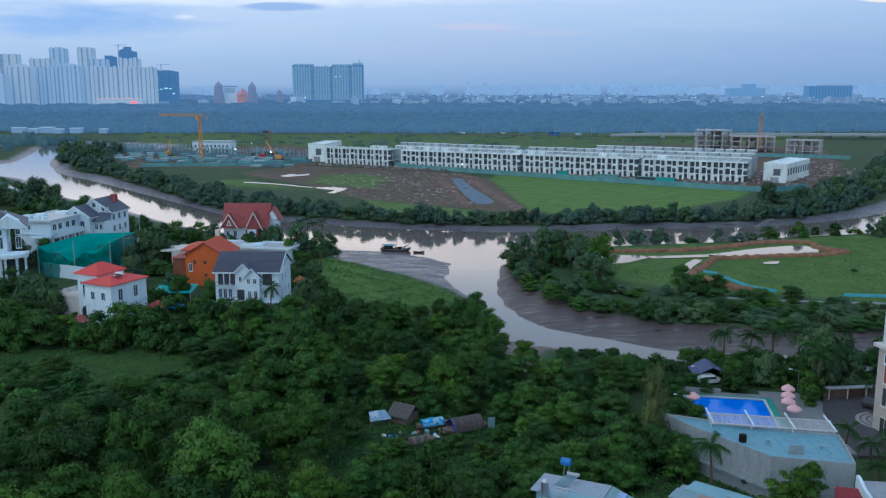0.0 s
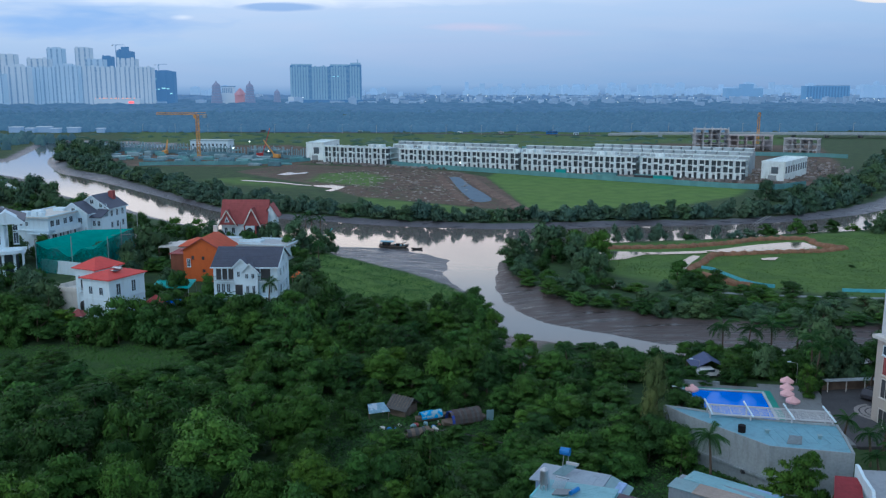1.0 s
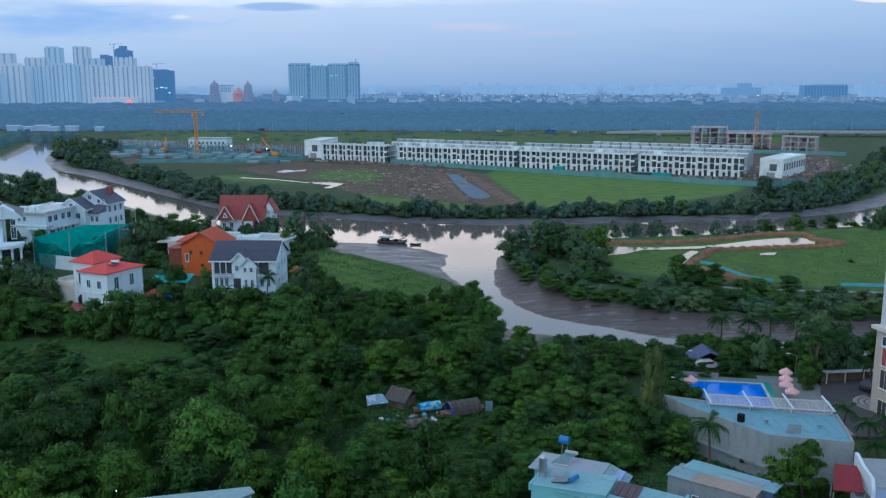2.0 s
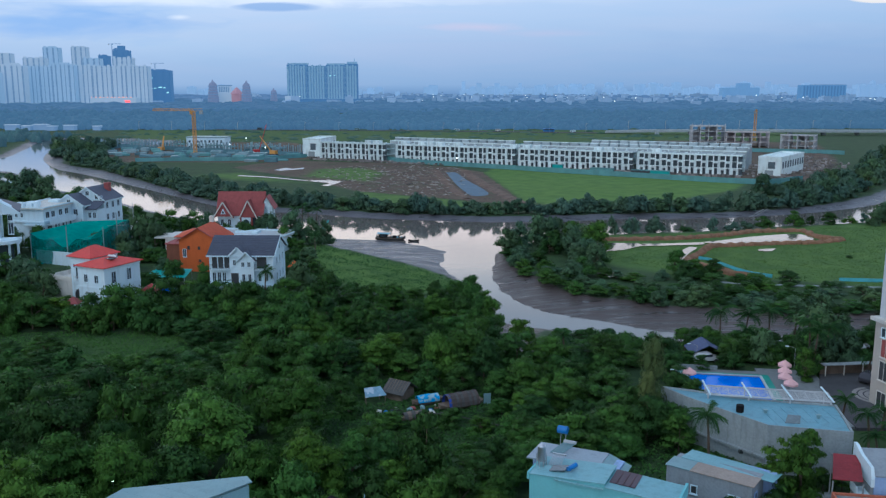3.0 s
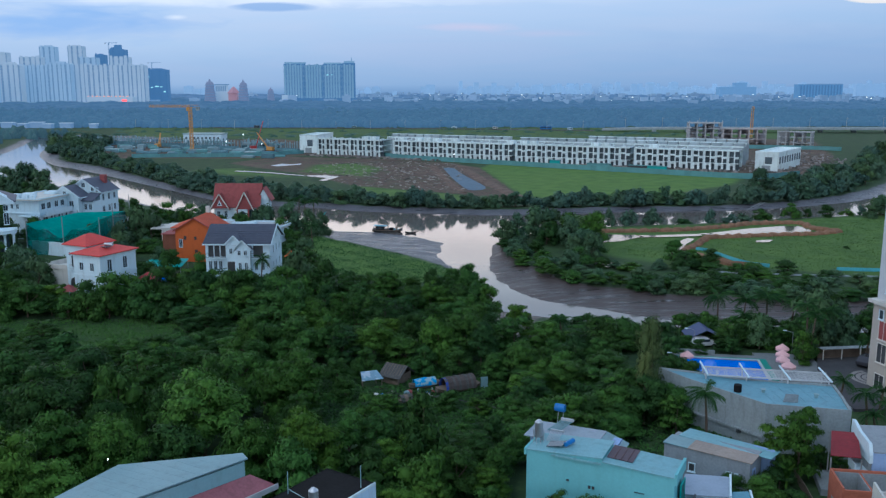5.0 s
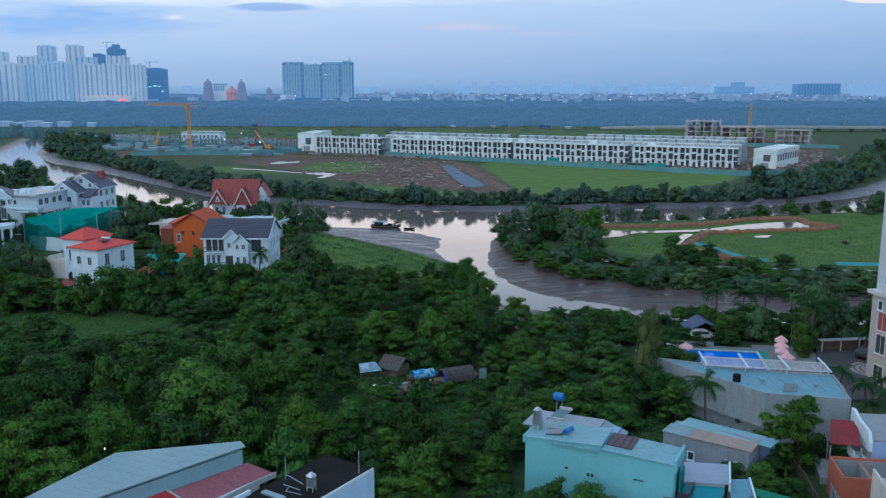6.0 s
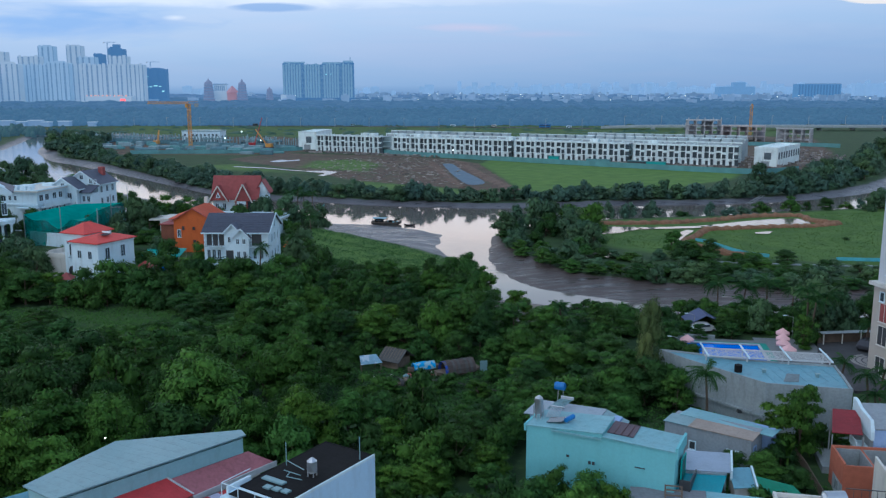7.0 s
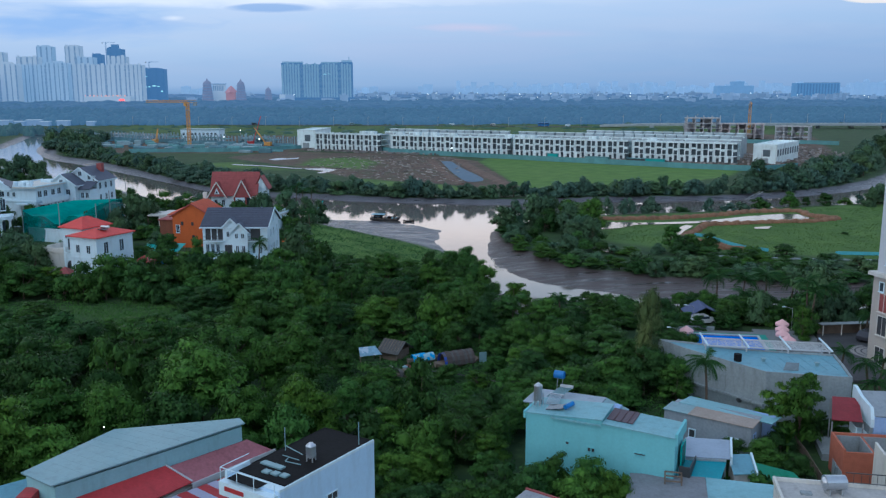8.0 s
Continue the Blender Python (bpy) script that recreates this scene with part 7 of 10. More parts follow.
# ---- the left sheds and the white house with the black roof ----
shed = local_house("warehouse_shed", "big shed with a pale steel roof and a deep fascia", 0, 0, 0, 0, "shed")
A, B, R, K = (-32.3, 65.4), (-29.2, 63.4), (-17.4, 75.6), (-28.3, 73.9)
R2 = (-18.1, 76.5)
bm = bmesh.new()
prism(bm, [A, B, R, R2, K], 1.0, lambda x, y: 6.1)
# fascia takes the roof sheet's look, lightened to make up for its shade
part("wall", bm, surface("lightened_fascia_sheet", (0.29, 0.49, 0.53), 0.5, vary=0.08, stain=0.25), shed)
bm = bmesh.new()
hi = [(-32.7, 65.4, 6.45), (-29.3, 63.0, 6.45), (-17.1, 75.6, 6.45), (-17.8, 76.8, 6.45), (-28.5, 74.3, 6.45)]
slab(bm, hi, 0.12)
roof = part("roof", bm, M_SHEETWHITE, shed)
for k in range(16):
    f = (k + 0.5) / 16
    bm = bmesh.new()
    a = Vector(hi[1]).lerp(Vector(hi[2]), f)
    b = (Vector(hi[0]).lerp(Vector(hi[4]), f / 0.62) if f < 0.62 else Vector(hi[4]).lerp(Vector(hi[3]), (f - 0.62) / 0.38))
    beam(bm, a + Vector((0, 0, 0.004)), b + Vector((0, 0, 0.001)), 0.03, 0.014)
    part("rib", bm, M_SHEETWHITE, roof)
part("red_end", boxes((-32.2, -31.0, 63.2, 65.0, 1.0, 5.4)), M_SHEETRED, shed)
FR = Vector((11.8, 12.2, 0)).normalized()
OUT = Vector((FR.y, -FR.x, 0))
base = Vector((-29.2, 63.4, 0))


def along_shed(s, o, z):
    p = base + FR * s + OUT * o
    return (p.x, p.y, z)


redr = local_house("red_roof_shed", "low sheds with red sheet roofs along the big shed", 0, 0, 0, 0, "shed")
sheet_roof(redr, [along_shed(-2, 3.8, 3.5), along_shed(10.2, 2.6, 3.9), along_shed(9.2, 0.1, 4.9), along_shed(-2, 0.1, 4.7)], 0.1, M_SHEETRED, 14, "red_roof")
sheet_roof(redr, [along_shed(10.3, 2.5, 3.6), along_shed(19.2, 1.7, 3.6), along_shed(17.4, 0.1, 4.75), along_shed(9.4, 0.1, 4.7)], 0.1, surface("faded_red_sheet", (0.33, 0.12, 0.14), 0.5, vary=0.25, stain=0.4), 11, "faded_roof")
bm = bmesh.new()
prism(bm, [along_shed(-1.8, 0.2, 0)[:2], along_shed(-1.8, 3.2, 0)[:2], along_shed(10, 2.3, 0)[:2], along_shed(17.6, 1.6, 0)[:2], along_shed(17.2, 0.2, 0)[:2]], 1.0, 3.3)
part("wall", bm, M_CREAM, redr)
bm = bmesh.new()
beam(bm, along_shed(9.25, 0.1, 4.95), along_shed(10.25, 2.6, 3.95), 0.16, 0.08)
part("ridge_cap", bm, M_WHITESTEEL, redr)
bm = bmesh.new()
beam(bm, along_shed(10.2, 2.6, 3.5), along_shed(19.3, 1.8, 3.5), 0.14, 0.5)
part("gutter", bm, M_WHITESTEEL, redr, "pale stained sheet gutter")
for k in range(6):
    s0 = 7.6 + k * 0.95
    bm = bmesh.new()
    slab(bm, [along_shed(s0 + 1.2, 7.6, 2.7), along_shed(s0 + 2.13, 7.6, 2.7), along_shed(s0 + 0.93, 2.9, 3.4), along_shed(s0, 2.9, 3.4)], 0.06)
    part("striped_sheet", bm, M_SHEETRED if k % 2 else surface("lilac_white_sheet", (0.36, 0.36, 0.48), 0.45, vary=0.1), redr)
bm = bmesh.new()
prism(bm, [along_shed(4.6, 3.2, 0)[:2], along_shed(6.6, 7.2, 0)[:2], along_shed(14.2, 7.2, 0)[:2], along_shed(13.0, 3.2, 0)[:2]], 1.0, 2.5)
part("dark_store", bm, M_DARK, redr)
bluebox = local_house("blue_hut", "small blue sheet hut with a lit lamp beside it", -34.5, 63.6, 1.0, 40, "hut")
part("wall", boxes((0, 3.4, 0, 3, -0.4, 3.4)), M_BLUEWALL, bluebox)
part("roof", boxes((-0.2, 3.6, -0.2, 3.2, 3.403, 3.55)), M_ROOFBLUE, bluebox)
for x, y, z, col in ((-31.9, 68.9, 4.6, (1.0, 0.8, 0.5)), (-32.3, 81.6, 3.4, (1.0, 0.9, 0.75)), (-36.2, 66.6, 3.8, (1.0, 0.35, 0.12))):
    t = thing("yard_lamp", "lit yard lamp on a short pole", "lamp", x, y, level(x, y))
    bm = bmesh.new()
    rod(bm, (0, 0, -0.3), (0, 0, z), 0.05)
    part("pole", bm, M_POLE, t)
    bm = bmesh.new()
    bmesh.ops.create_icosphere(bm, subdivisions=2, radius=0.055, matrix=Matrix.Translation((0, 0, z + 0.1)))
    part("bulb", bm, glow("lit_bulb", col, 9.0), t)

wb = local_house("white_house", "tall white narrow house with a black roof terrace", -14.2, 57.0, 1.0, -34.0)
WB, LB, HB = 4.9, 10.2, 8.95
part("wall", boxes((0, WB, 0, LB, -0.5, HB)), surface("bluish_white_paint", (0.50, 0.67, 0.84), 0.7, vary=0.06, stain=0.2), wb)
part("roof_membrane", boxes((0.12, WB - 0.12, 0.9, LB - 0.12, HB + 0.003, HB + 0.1)), M_BLACK, wb)
part("parapet", boxes((WB - 0.12, WB, 0, LB, HB, HB + 0.2)), M_WHITE, wb)
part("roof_kerb", boxes((0, 0.12, 2.2, LB, HB, HB + 0.12), (0.12, WB - 0.12, LB - 0.12, LB, HB, HB + 0.12)), M_BLACK, wb)
part("front_terrace", boxes((-0.3, WB - 0.2, -0.6, 0.0, HB - 1.2, HB - 0.2), (-0.3, -0.1, 0.0, 2.2, HB - 0.6, HB + 0.3), (0.2, WB - 0.2, 0.1, 0.85, HB + 0.003, HB + 0.03)), M_WHITE, wb)
# a flat black plate laid on the terrace, no hole is cut
part("terrace_void", boxes((0.3, 3.2, -0.4, 0.6, HB + 0.035, HB + 0.06)), M_BLACK, wb)
part("skylight", boxes((0.6, 2.6, 2.5, 3.0, HB + 0.05, HB + 0.22)), M_SHEETWHITE, wb)
for k in range(3):
    part("hatch", boxes((1.7 + k * 0.75, 2.3 + k * 0.75, 1.5 + 0.1 * k, 2.0 + 0.1 * k, HB + 0.1, HB + 0.22)), M_SHEETWHITE, wb)
bm = bmesh.new()
for z in (HB + 0.8,):
    rod(bm, (-0.2, -0.5, z), (WB, -0.5, z), 0.035)
    rod(bm, (-0.2, -0.5, z), (-0.2, 2.2, z), 0.035)
for x in (-0.2, 1.4, 3.0, WB):
    rod(bm, (x, -0.5, HB - 0.2), (x, -0.5, HB + 0.8), 0.03)
part("handrail", bm, M_WHITE, wb)
bm = bmesh.new()
for a, b in (((0.5, 5.2, HB), (0.5, 5.2, HB + 1.9)), ((0.5, 5.2, HB + 0.5), (2.4, 5.0, HB + 0.3)), ((1.0, 4.4, HB + 0.15), (2.6, 4.4, HB + 0.15)), ((1.6, 4.4, HB + 0.15), (1.9, 3.7, HB + 0.15)), ((1.9, 3.7, HB + 0.15), (3.2, 3.9, HB + 0.15))):
    rod(bm, a, b, 0.035)
part("roof_pipe", bm, M_SHEETWHITE, wb)
bm = bmesh.new()
rod(bm, (WB - 0.5, LB - 1.2, HB), (WB - 0.5, LB - 1.2, HB + 1.9), 0.04)
part("roof_mast", bm, M_SHEETWHITE, wb)
window(wb, WB, 5.2, HB - 2.6, 90, 1.1, 0.55, M_WHITE, M_DARK, 1, False, 0.05)
part("side_recess", boxes((WB - 0.02, WB + 0.06, 0.3, 1.6, HB - 4.2, HB - 1.2)), M_CREAM, wb)
part("recess_door", boxes((WB + 0.06, WB + 0.1, 0.4, 0.8, HB - 3.0, HB - 1.6)), M_DARK, wb)
part("sign_bars", boxes((0.3, 2.1, -0.66, -0.6, HB - 0.75, HB - 0.45), (2.5, 3.3, -0.66, -0.6, HB - 0.95, HB - 0.75)), M_SHEETRED, wb, "faded red lettering bars")
p = wb.matrix_basis @ Vector((3.3, 4.9, HB))
steel_tank(p.x, p.y, p.z, 0.36, 0.75, "upright stainless steel tank on the black roof")
brn = local_house("brown_roof_house", "low house with a grey roof and a rusty edge", 6.4, 62.6, 1.2, -38)
part("wall", boxes((0, 4.6, -4, 1.6, -0.5, 3.6)), M_BLUEWALL, brn)
sheet_roof(brn, [(-0.2, -4.2, 3.7), (4.9, -4.2, 3.7), (4.9, 1.8, 4.1), (-0.2, 1.8, 4.1)], 0.1, surface("grey_brown_sheet", (0.30, 0.31, 0.33), 0.6, vary=0.2, stain=0.3), 8)
part("rusty_edge", boxes((-0.25, 4.95, 1.8, 2.0, 3.9, 4.2)), M_BRICKRED, brn)

# ---- the huts and boats in the clearing ----
hut2 = thing("thatched_hut", "grey weathered hut with a patched gabled roof", "hut", -4.7, 112.9, 0.15, 58)
hut2.scale = (0.76, 0.76, 0.76)
part("wall", boxes((0.2, 4.2, 0.3, 3.6, -0.2, 1.7)), M_WOOD, hut2)
bm = bmesh.new()
gable_plates(bm, 0, 3.9, 0, 4.4, 1.75, 1.5, 0.4, 0.12)
part("roof", bm, M_THATCH, hut2).matrix_basis = pose(4.4, 0, 0, 0, 0, 90)
for k in range(7):
    bm = bmesh.new()
    beam(bm, (-0.3 + 0.02, 0.2 + k * 0.62, 1.5), (2.2, 0.2 + k * 0.62, 3.32), 0.09, 0.06)
    part("roof_pole", bm, M_WOOD, hut2)
    bm = bmesh.new()
    beam(bm, (4.75, 0.2 + k * 0.62, 1.5), (2.2, 0.2 + k * 0.62, 3.32), 0.09, 0.06)
    part("roof_pole", bm, M_WOOD, hut2)
sh2 = thing("lean_shelter", "low shelter with a pale bluish sheet roof", "shelter", -9.6, 111.7, 0.15, 20)
sheet_roof(sh2, [(0, 0, 1.2), (3.0, 0, 1.2), (2.6, 1.8, 1.9), (0.3, 1.8, 1.9)], 0.06, patched("patched_sheet", (0.20, 0.33, 0.42), (0.40, 0.48, 0.55), 2.0, 0.35, 0.5), 5)
for x, y in ((0.1, 0.1), (2.8, 0.1), (2.4, 1.6), (0.4, 1.6)):
    part("post", boxes((x - 0.05, x + 0.05, y - 0.05, y + 0.05, -0.2, 1.2)), M_WOOD, sh2)




def arched_boat(name, label, x, y, z, rz, length, width, h, mats, n=7):
    """A hull with a barrel roof of bent mats or sheets, hoop by hoop."""
    t = thing(name, label, "boat", x, y, z, rz)
    bm = bmesh.new()
    rings = []
    for k in range(9):
        u = -1 + 2 * k / 8
        w = width * 0.5 * (1 - 0.6 * abs(u) ** 3)
        lift = 0.25 * abs(u) ** 3
        rings.append([bm.verts.new((u * length * 0.6, a * w, b + lift)) for a, b in ((-1, 0.55), (-0.7, 0.1), (0, -0.1), (0.7, 0.1), (1, 0.55))])
    for r1, r2 in zip(rings, rings[1:]):
        for i in range(4):
            bm.faces.new((r1[i], r1[i + 1], r2[i + 1], r2[i]))
    bm.faces.new(rings[0])
    bm.faces.new(rings[-1][::-1])
    for r1, r2 in zip(rings, rings[1:]):
        bm.faces.new((r1[4], r1[0], r2[0], r2[4]))
    part("hull", bm, M_WOOD, t)
    for k in range(n):
        x0, x1 = -length * 0.42 + k * length * 0.84 / n, -length * 0.42 + (k + 1.06) * length * 0.84 / n
        bm = bmesh.new()
        wob = 0.05 * ((k * 7) % 3)
        a = [Vector((0, math.cos(i * math.pi / 8) * width * 0.5, 0.5 + math.sin(i * math.pi / 8) * (h + wob))) for i in range(9)]
        v0, v1 = [bm.verts.new((x0, p.y, p.z)) for p in a], [bm.verts.new((x1, p.y, p.z)) for p in a]
        w0, w1 = [bm.verts.new((x0, p.y * 0.95, p.z - 0.06)) for p in a], [bm.verts.new((x1, p.y * 0.95, p.z - 0.06)) for p in a]
        for i in range(8):
            bm.faces.new((v0[i], v0[i + 1], v1[i + 1], v1[i]))
            bm.faces.new((w0[i], w1[i], w1[i + 1], w0[i + 1]))
            bm.faces.new((v0[i], w0[i], w0[i + 1], v0[i + 1]))
            bm.faces.new((v1[i], v1[i + 1], w1[i + 1], w1[i]))
        part("roof_mat", bm, mats[k % len(mats)], t)
    return t


M_OLDMAT = surface("old_brown_mat", (0.085, 0.068, 0.062), 0.95, vary=0.45, scale=5, bump=0.5)
arched_boat("houseboat", "grounded houseboat with a barrel roof of mats and blue sheets", 3.2, 111.2, 0.2, 24, 5.2, 2.6, 1.5,
            (patched("patched_mats", (0.10, 0.09, 0.10), (0.03, 0.07, 0.34), 2.6, 0.55), M_OLDMAT, M_OLDMAT, M_THATCH, M_OLDMAT, M_THATCH, M_OLDMAT, M_OLDMAT, M_THATCH, M_OLDMAT, M_THATCH, M_OLDMAT), 12)
arched_boat("covered_boat", "small boat under a bright blue tarpaulin", -1.3, 112.4, 0.2, 22, 3.6, 1.5, 0.8, (patched("bright_tarp", (0.02, 0.30, 0.62), (0.30, 0.45, 0.52), 3.0, 0.3, 0.5),), 5)
arched_boat("matted_boat", "small boat covered with brown mats", -2.9, 106.6, 0.15, 22, 3.6, 1.4, 0.7, (M_THATCH, M_WOOD), 6)
ply = thing("leaning_board", "pale board leaning on the houseboat's stern", "board", 6.3, 112.0, 0.15, 10)
part("board", boxes((0, 1.0, 0, 0.06, 0, 1.6)), M_SHEETWHITE, ply)
pole = thing("bamboo_pole", "long thin bamboo gangway pole on the mud", "pole", 0, 0, 0)
bm = bmesh.new()
rod(bm, (-6.5, 109.5, 0.5), (0.5, 108.0, 0.45), 0.06)
part("pole_length", bm, M_THATCH, pole)
bm = bmesh.new()
rod(bm, (0.4, 108.4, 0.5), (9.8, 103.0, 0.4), 0.06)
part("pole_length", bm, M_THATCH, pole)
rc = random.Random(4)
for k in range(16):
    x, y = rc.uniform(-8.0, 1.0), rc.uniform(108.6, 112.0)
    t = thing("bundle", "small household bundle lying by the huts", "bundle", x, y, level(x, y), rc.uniform(0, 360), "bundles by the huts")
    s = rc.uniform(0.2, 0.45)
    bm = bmesh.new()
    bmesh.ops.create_icosphere(bm, subdivisions=1, radius=s, matrix=Matrix.Diagonal((1.3, 0.9, 0.8, 1)))
    for v in bm.verts:
        v.co *= rc.uniform(0.8, 1.15)
        v.co.z += s * 0.5
    part("cloth", bm, rc.choice((M_SHEETWHITE, M_BRICKRED, M_TARP, M_WOOD, M_CREAM)), t)

# ---- the dredger on the mud flat ----
dr = thing("work_boat", "old dark work barge grounded on the mud", "boat", -13.0, 249.0, -1.1, -8)
bm = bmesh.new()
sweep(bm, smooth_line([(-4.6, 0, 0.35), (-3.2, 0, 0.05), (0, 0, 0), (2.6, 0, 0.08), (3.8, 0, 0.5)], 0.7), [(-1.2, 0), (1.2, 0), (1.45, 0.7), (-1.45, 0.7)])
part("hull", bm, surface("tarred_planks", (0.05, 0.048, 0.046), 0.8, vary=0.4, scale=3), dr)
part("gunwale", boxes((-4.3, 3.2, -1.5, -1.36, 0.72, 0.86), (-4.3, 3.2, 1.36, 1.5, 0.72, 0.86)), M_WOOD, dr)
part("cabin", boxes((-3.6, -1.4, -0.95, 0.95, 0.72, 1.75)), M_BLACK, dr)
part("cabin_window", boxes((-3.2, -2.6, -0.99, -0.95, 1.15, 1.55), (-2.3, -1.7, -0.99, -0.95, 1.15, 1.55)), M_GLASS, dr)
bm = bmesh.new()
slab(bm, [(-4.3, -1.25, 2.0), (-0.5, -1.25, 1.95), (-0.5, 1.25, 1.95), (-4.3, 1.25, 2.0)], 0.09)
part("cabin_roof", bm, M_ROOFBLUE, dr)
for x in (-4.2, -2.4, -0.6):
    for y in (-1.15, 1.15):
        part("post", boxes((x - 0.05, x + 0.05, y - 0.05, y + 0.05, 0.72, 1.95)), M_WOOD, dr)
part("engine", boxes((0.3, 1.3, -0.6, 0.6, 0.72, 1.35)), M_BLACK, dr)
bm = bmesh.new()
rod(bm, (1.1, 0, 1.0), (3.4, 0, 1.9), 0.11)
rod(bm, (2.0, -0.7, 0.7), (2.3, 0, 1.75), 0.06)
rod(bm, (2.0, 0.7, 0.7), (2.3, 0, 1.75), 0.06)
part("pump_arm", bm, M_BLACK, dr)
bm = bmesh.new()
rod(bm, (-0.2, 0.3, 0.7), (-0.1, 0.3, 3.0), 0.05)
part("mast", bm, M_WOOD, dr)
for x, y, w in ((1.8, -0.7, 0.5), (0.0, 0.8, 0.4), (2.7, 0.3, 0.35)):
    part("deck_drum", boxes((x - w / 2, x + w / 2, y - w / 2, y + w / 2, 0.72, 0.72 + w)), M_ROOFBLUE, dr)
sk = thing("skiff", "small dark rowing skiff on the water", "boat", -6.6, 246.2, -1.05, 0)
bm = bmesh.new()
sweep(bm, smooth_line([(-1.6, 0, 0.2), (0, 0, 0), (1.6, 0, 0.2)], 0.5), [(-0.35, 0), (0.35, 0), (0.5, 0.4), (-0.5, 0.4)])
part("hull", bm, M_BLACK, sk)
stick = thing("mooring_stake", "leaning pale stakes standing in the river mud", "stake", 106, 293, -1.2)
for dx in (0, 1.2):
    bm = bmesh.new()
    rod(bm, (dx, 0, 0), (dx + 5.5, 0.5, 3.0), 0.1)
    part("stake_pole", bm, M_POLE, stick)


# ---- the rows of unfinished townhouses ----
ROW_A, ROW_B = Vector((-71.0, 533.0, 0.2)), Vector((147.0, 424.0, 0.2))
ROW_DIR = (ROW_B - ROW_A).normalized()
ROW_BACK = Vector((-ROW_DIR.y, ROW_DIR.x, 0))
ROW_TURN = math.degrees(math.atan2(ROW_DIR.y, ROW_DIR.x))
UNIT = 5.7
M_SHELL = surface("bare_white_render", (0.70, 0.79, 0.79), 0.85, vary=0.15, stain=0.45, random_tone=0.12, scale=0.6)
# room shade put into a colour, for inner walls and opening plates
M_ROOM_SHADE = surface("room_shade", (0.10, 0.13, 0.15), 0.9, vary=0.3)


def townhouse(s, off, front, r):
    """A narrow three-storey house: party walls, floors, facade piers and lintels round bare openings."""
    p = ROW_A + ROW_DIR * s + ROW_BACK * off
    t = thing("townhouse", "unfinished white three-storey townhouse with bare openings", "house", p.x, p.y, p.z, ROW_TURN, "rows of unfinished townhouses")

    def piece(name, *b, mat=M_SHELL):
        return link(name, shared((name,) + b, lambda: boxes(b), mat), t)

    piece("party_wall", 0, 0.3, -0.55, 12, -0.4, 10.0)
    if not front:
        piece("body", 0.3, UNIT, 0, 12, -0.4, 9.4, mat=M_SHELL_DULL)
        piece("parapet", 0.3, UNIT, -0.1, 0.2, 9.4, 10.0)
        piece("stair_hood", 0.6, UNIT - 0.4, 5.0, 8.4, 9.4, 11.3, mat=M_SHELL_DULL)
        piece("hood_roof", 0.4, UNIT - 0.2, 4.8, 8.6, 11.3, 11.5)
        return t
    piece("inner_wall", 0.3, UNIT, 1.6, 1.8, 0, 9.4, mat=M_ROOM_SHADE)
    piece("back_wall", 0.3, UNIT, 11.8, 12, -0.3, 9.4)
    for z in (-0.3, 3.2, 6.4):
        f = piece("floor_slab", 0.3, UNIT, -0.12, 11.8, 0, 0.26)
        f.location = (0, 0, z)
    piece("roof_slab", 0.3, UNIT, -0.3, 11.8, 9.4, 9.7, mat=M_SHELL_DULL)
    piece("parapet", 0.3, UNIT, -0.42, -0.12, 9.3, 10.1)
    piece("facade_pier", 0.3, 1.15, -0.02, 0.25, 3.46, 9.4)
    piece("facade_pier", 3.3, 3.85, -0.02, 0.25, 3.46, 9.4)
    piece("ground_wall", 0.3, 1.7, -0.02, 0.25, 0, 3.2)
    piece("ground_wall", 3.1, 4.2, -0.02, 0.25, 0, 3.2)
    piece("lintel", 1.7, 3.1, -0.02, 0.25, 2.3, 3.2)
    piece("spandrel", 3.85, UNIT, -0.02, 0.25, 5.6, 6.4)
    if r.random() < 0.5:
        piece("spandrel", 1.15, 3.3, -0.02, 0.25, 6.66, 7.3)
    if r.random() < 0.3:
        piece("stair_hood", 1.0, UNIT - 0.6, 4.0, 8.0, 9.7, 11.4)
    return t


M_SHELL_DULL = surface("grey_render_shell", (0.37, 0.43, 0.45), 0.9, vary=0.2, stain=0.45, random_tone=0.2, scale=0.6)
rt = random.Random(5)
for start, count in ((0, 8), (53, 13), (129, 11), (194, 9)):
    for k in range(count):
        townhouse(start + k * UNIT, 0, True, rt)
for start, count, off in ((30, 6, 34), (118, 22, 30), (150, 16, 60), (66, 8, 32)):
    for k in range(count):
        townhouse(start + k * UNIT, off, False, rt)


def end_block(x, y, w, d, h, rz, label, bays):
    t = thing("end_block", label, "building", x, y, 0.2, rz, "rows of unfinished townhouses")
    part("wall", boxes((0, w, 0, d, -0.4, h)), M_SHELL, t)
    part("parapet", boxes((-0.1, w + 0.1, -0.1, 0.2, h, h + 0.8), (-0.1, w + 0.1, d - 0.2, d + 0.1, h, h + 0.8), (-0.1, 0.2, 0.2, d - 0.2, h, h + 0.8), (w - 0.2, w + 0.1, 0.2, d - 0.2, h, h + 0.8)), M_SHELL, t)
    # openings here are flat plates in the painted room shade
    part("opening", boxes((w * 0.42, w * 0.72, -0.05, 0.02, h * 0.40, h * 0.78)), M_ROOM_SHADE, t)
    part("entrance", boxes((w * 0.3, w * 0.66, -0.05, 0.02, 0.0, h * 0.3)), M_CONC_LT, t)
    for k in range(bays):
        f = part("side_opening", boxes((w - 0.02, w + 0.05, 1 + k * d / bays, 3.6 + k * d / bays, h * 0.42, h * 0.8)), M_ROOM_SHADE, t)
    return t


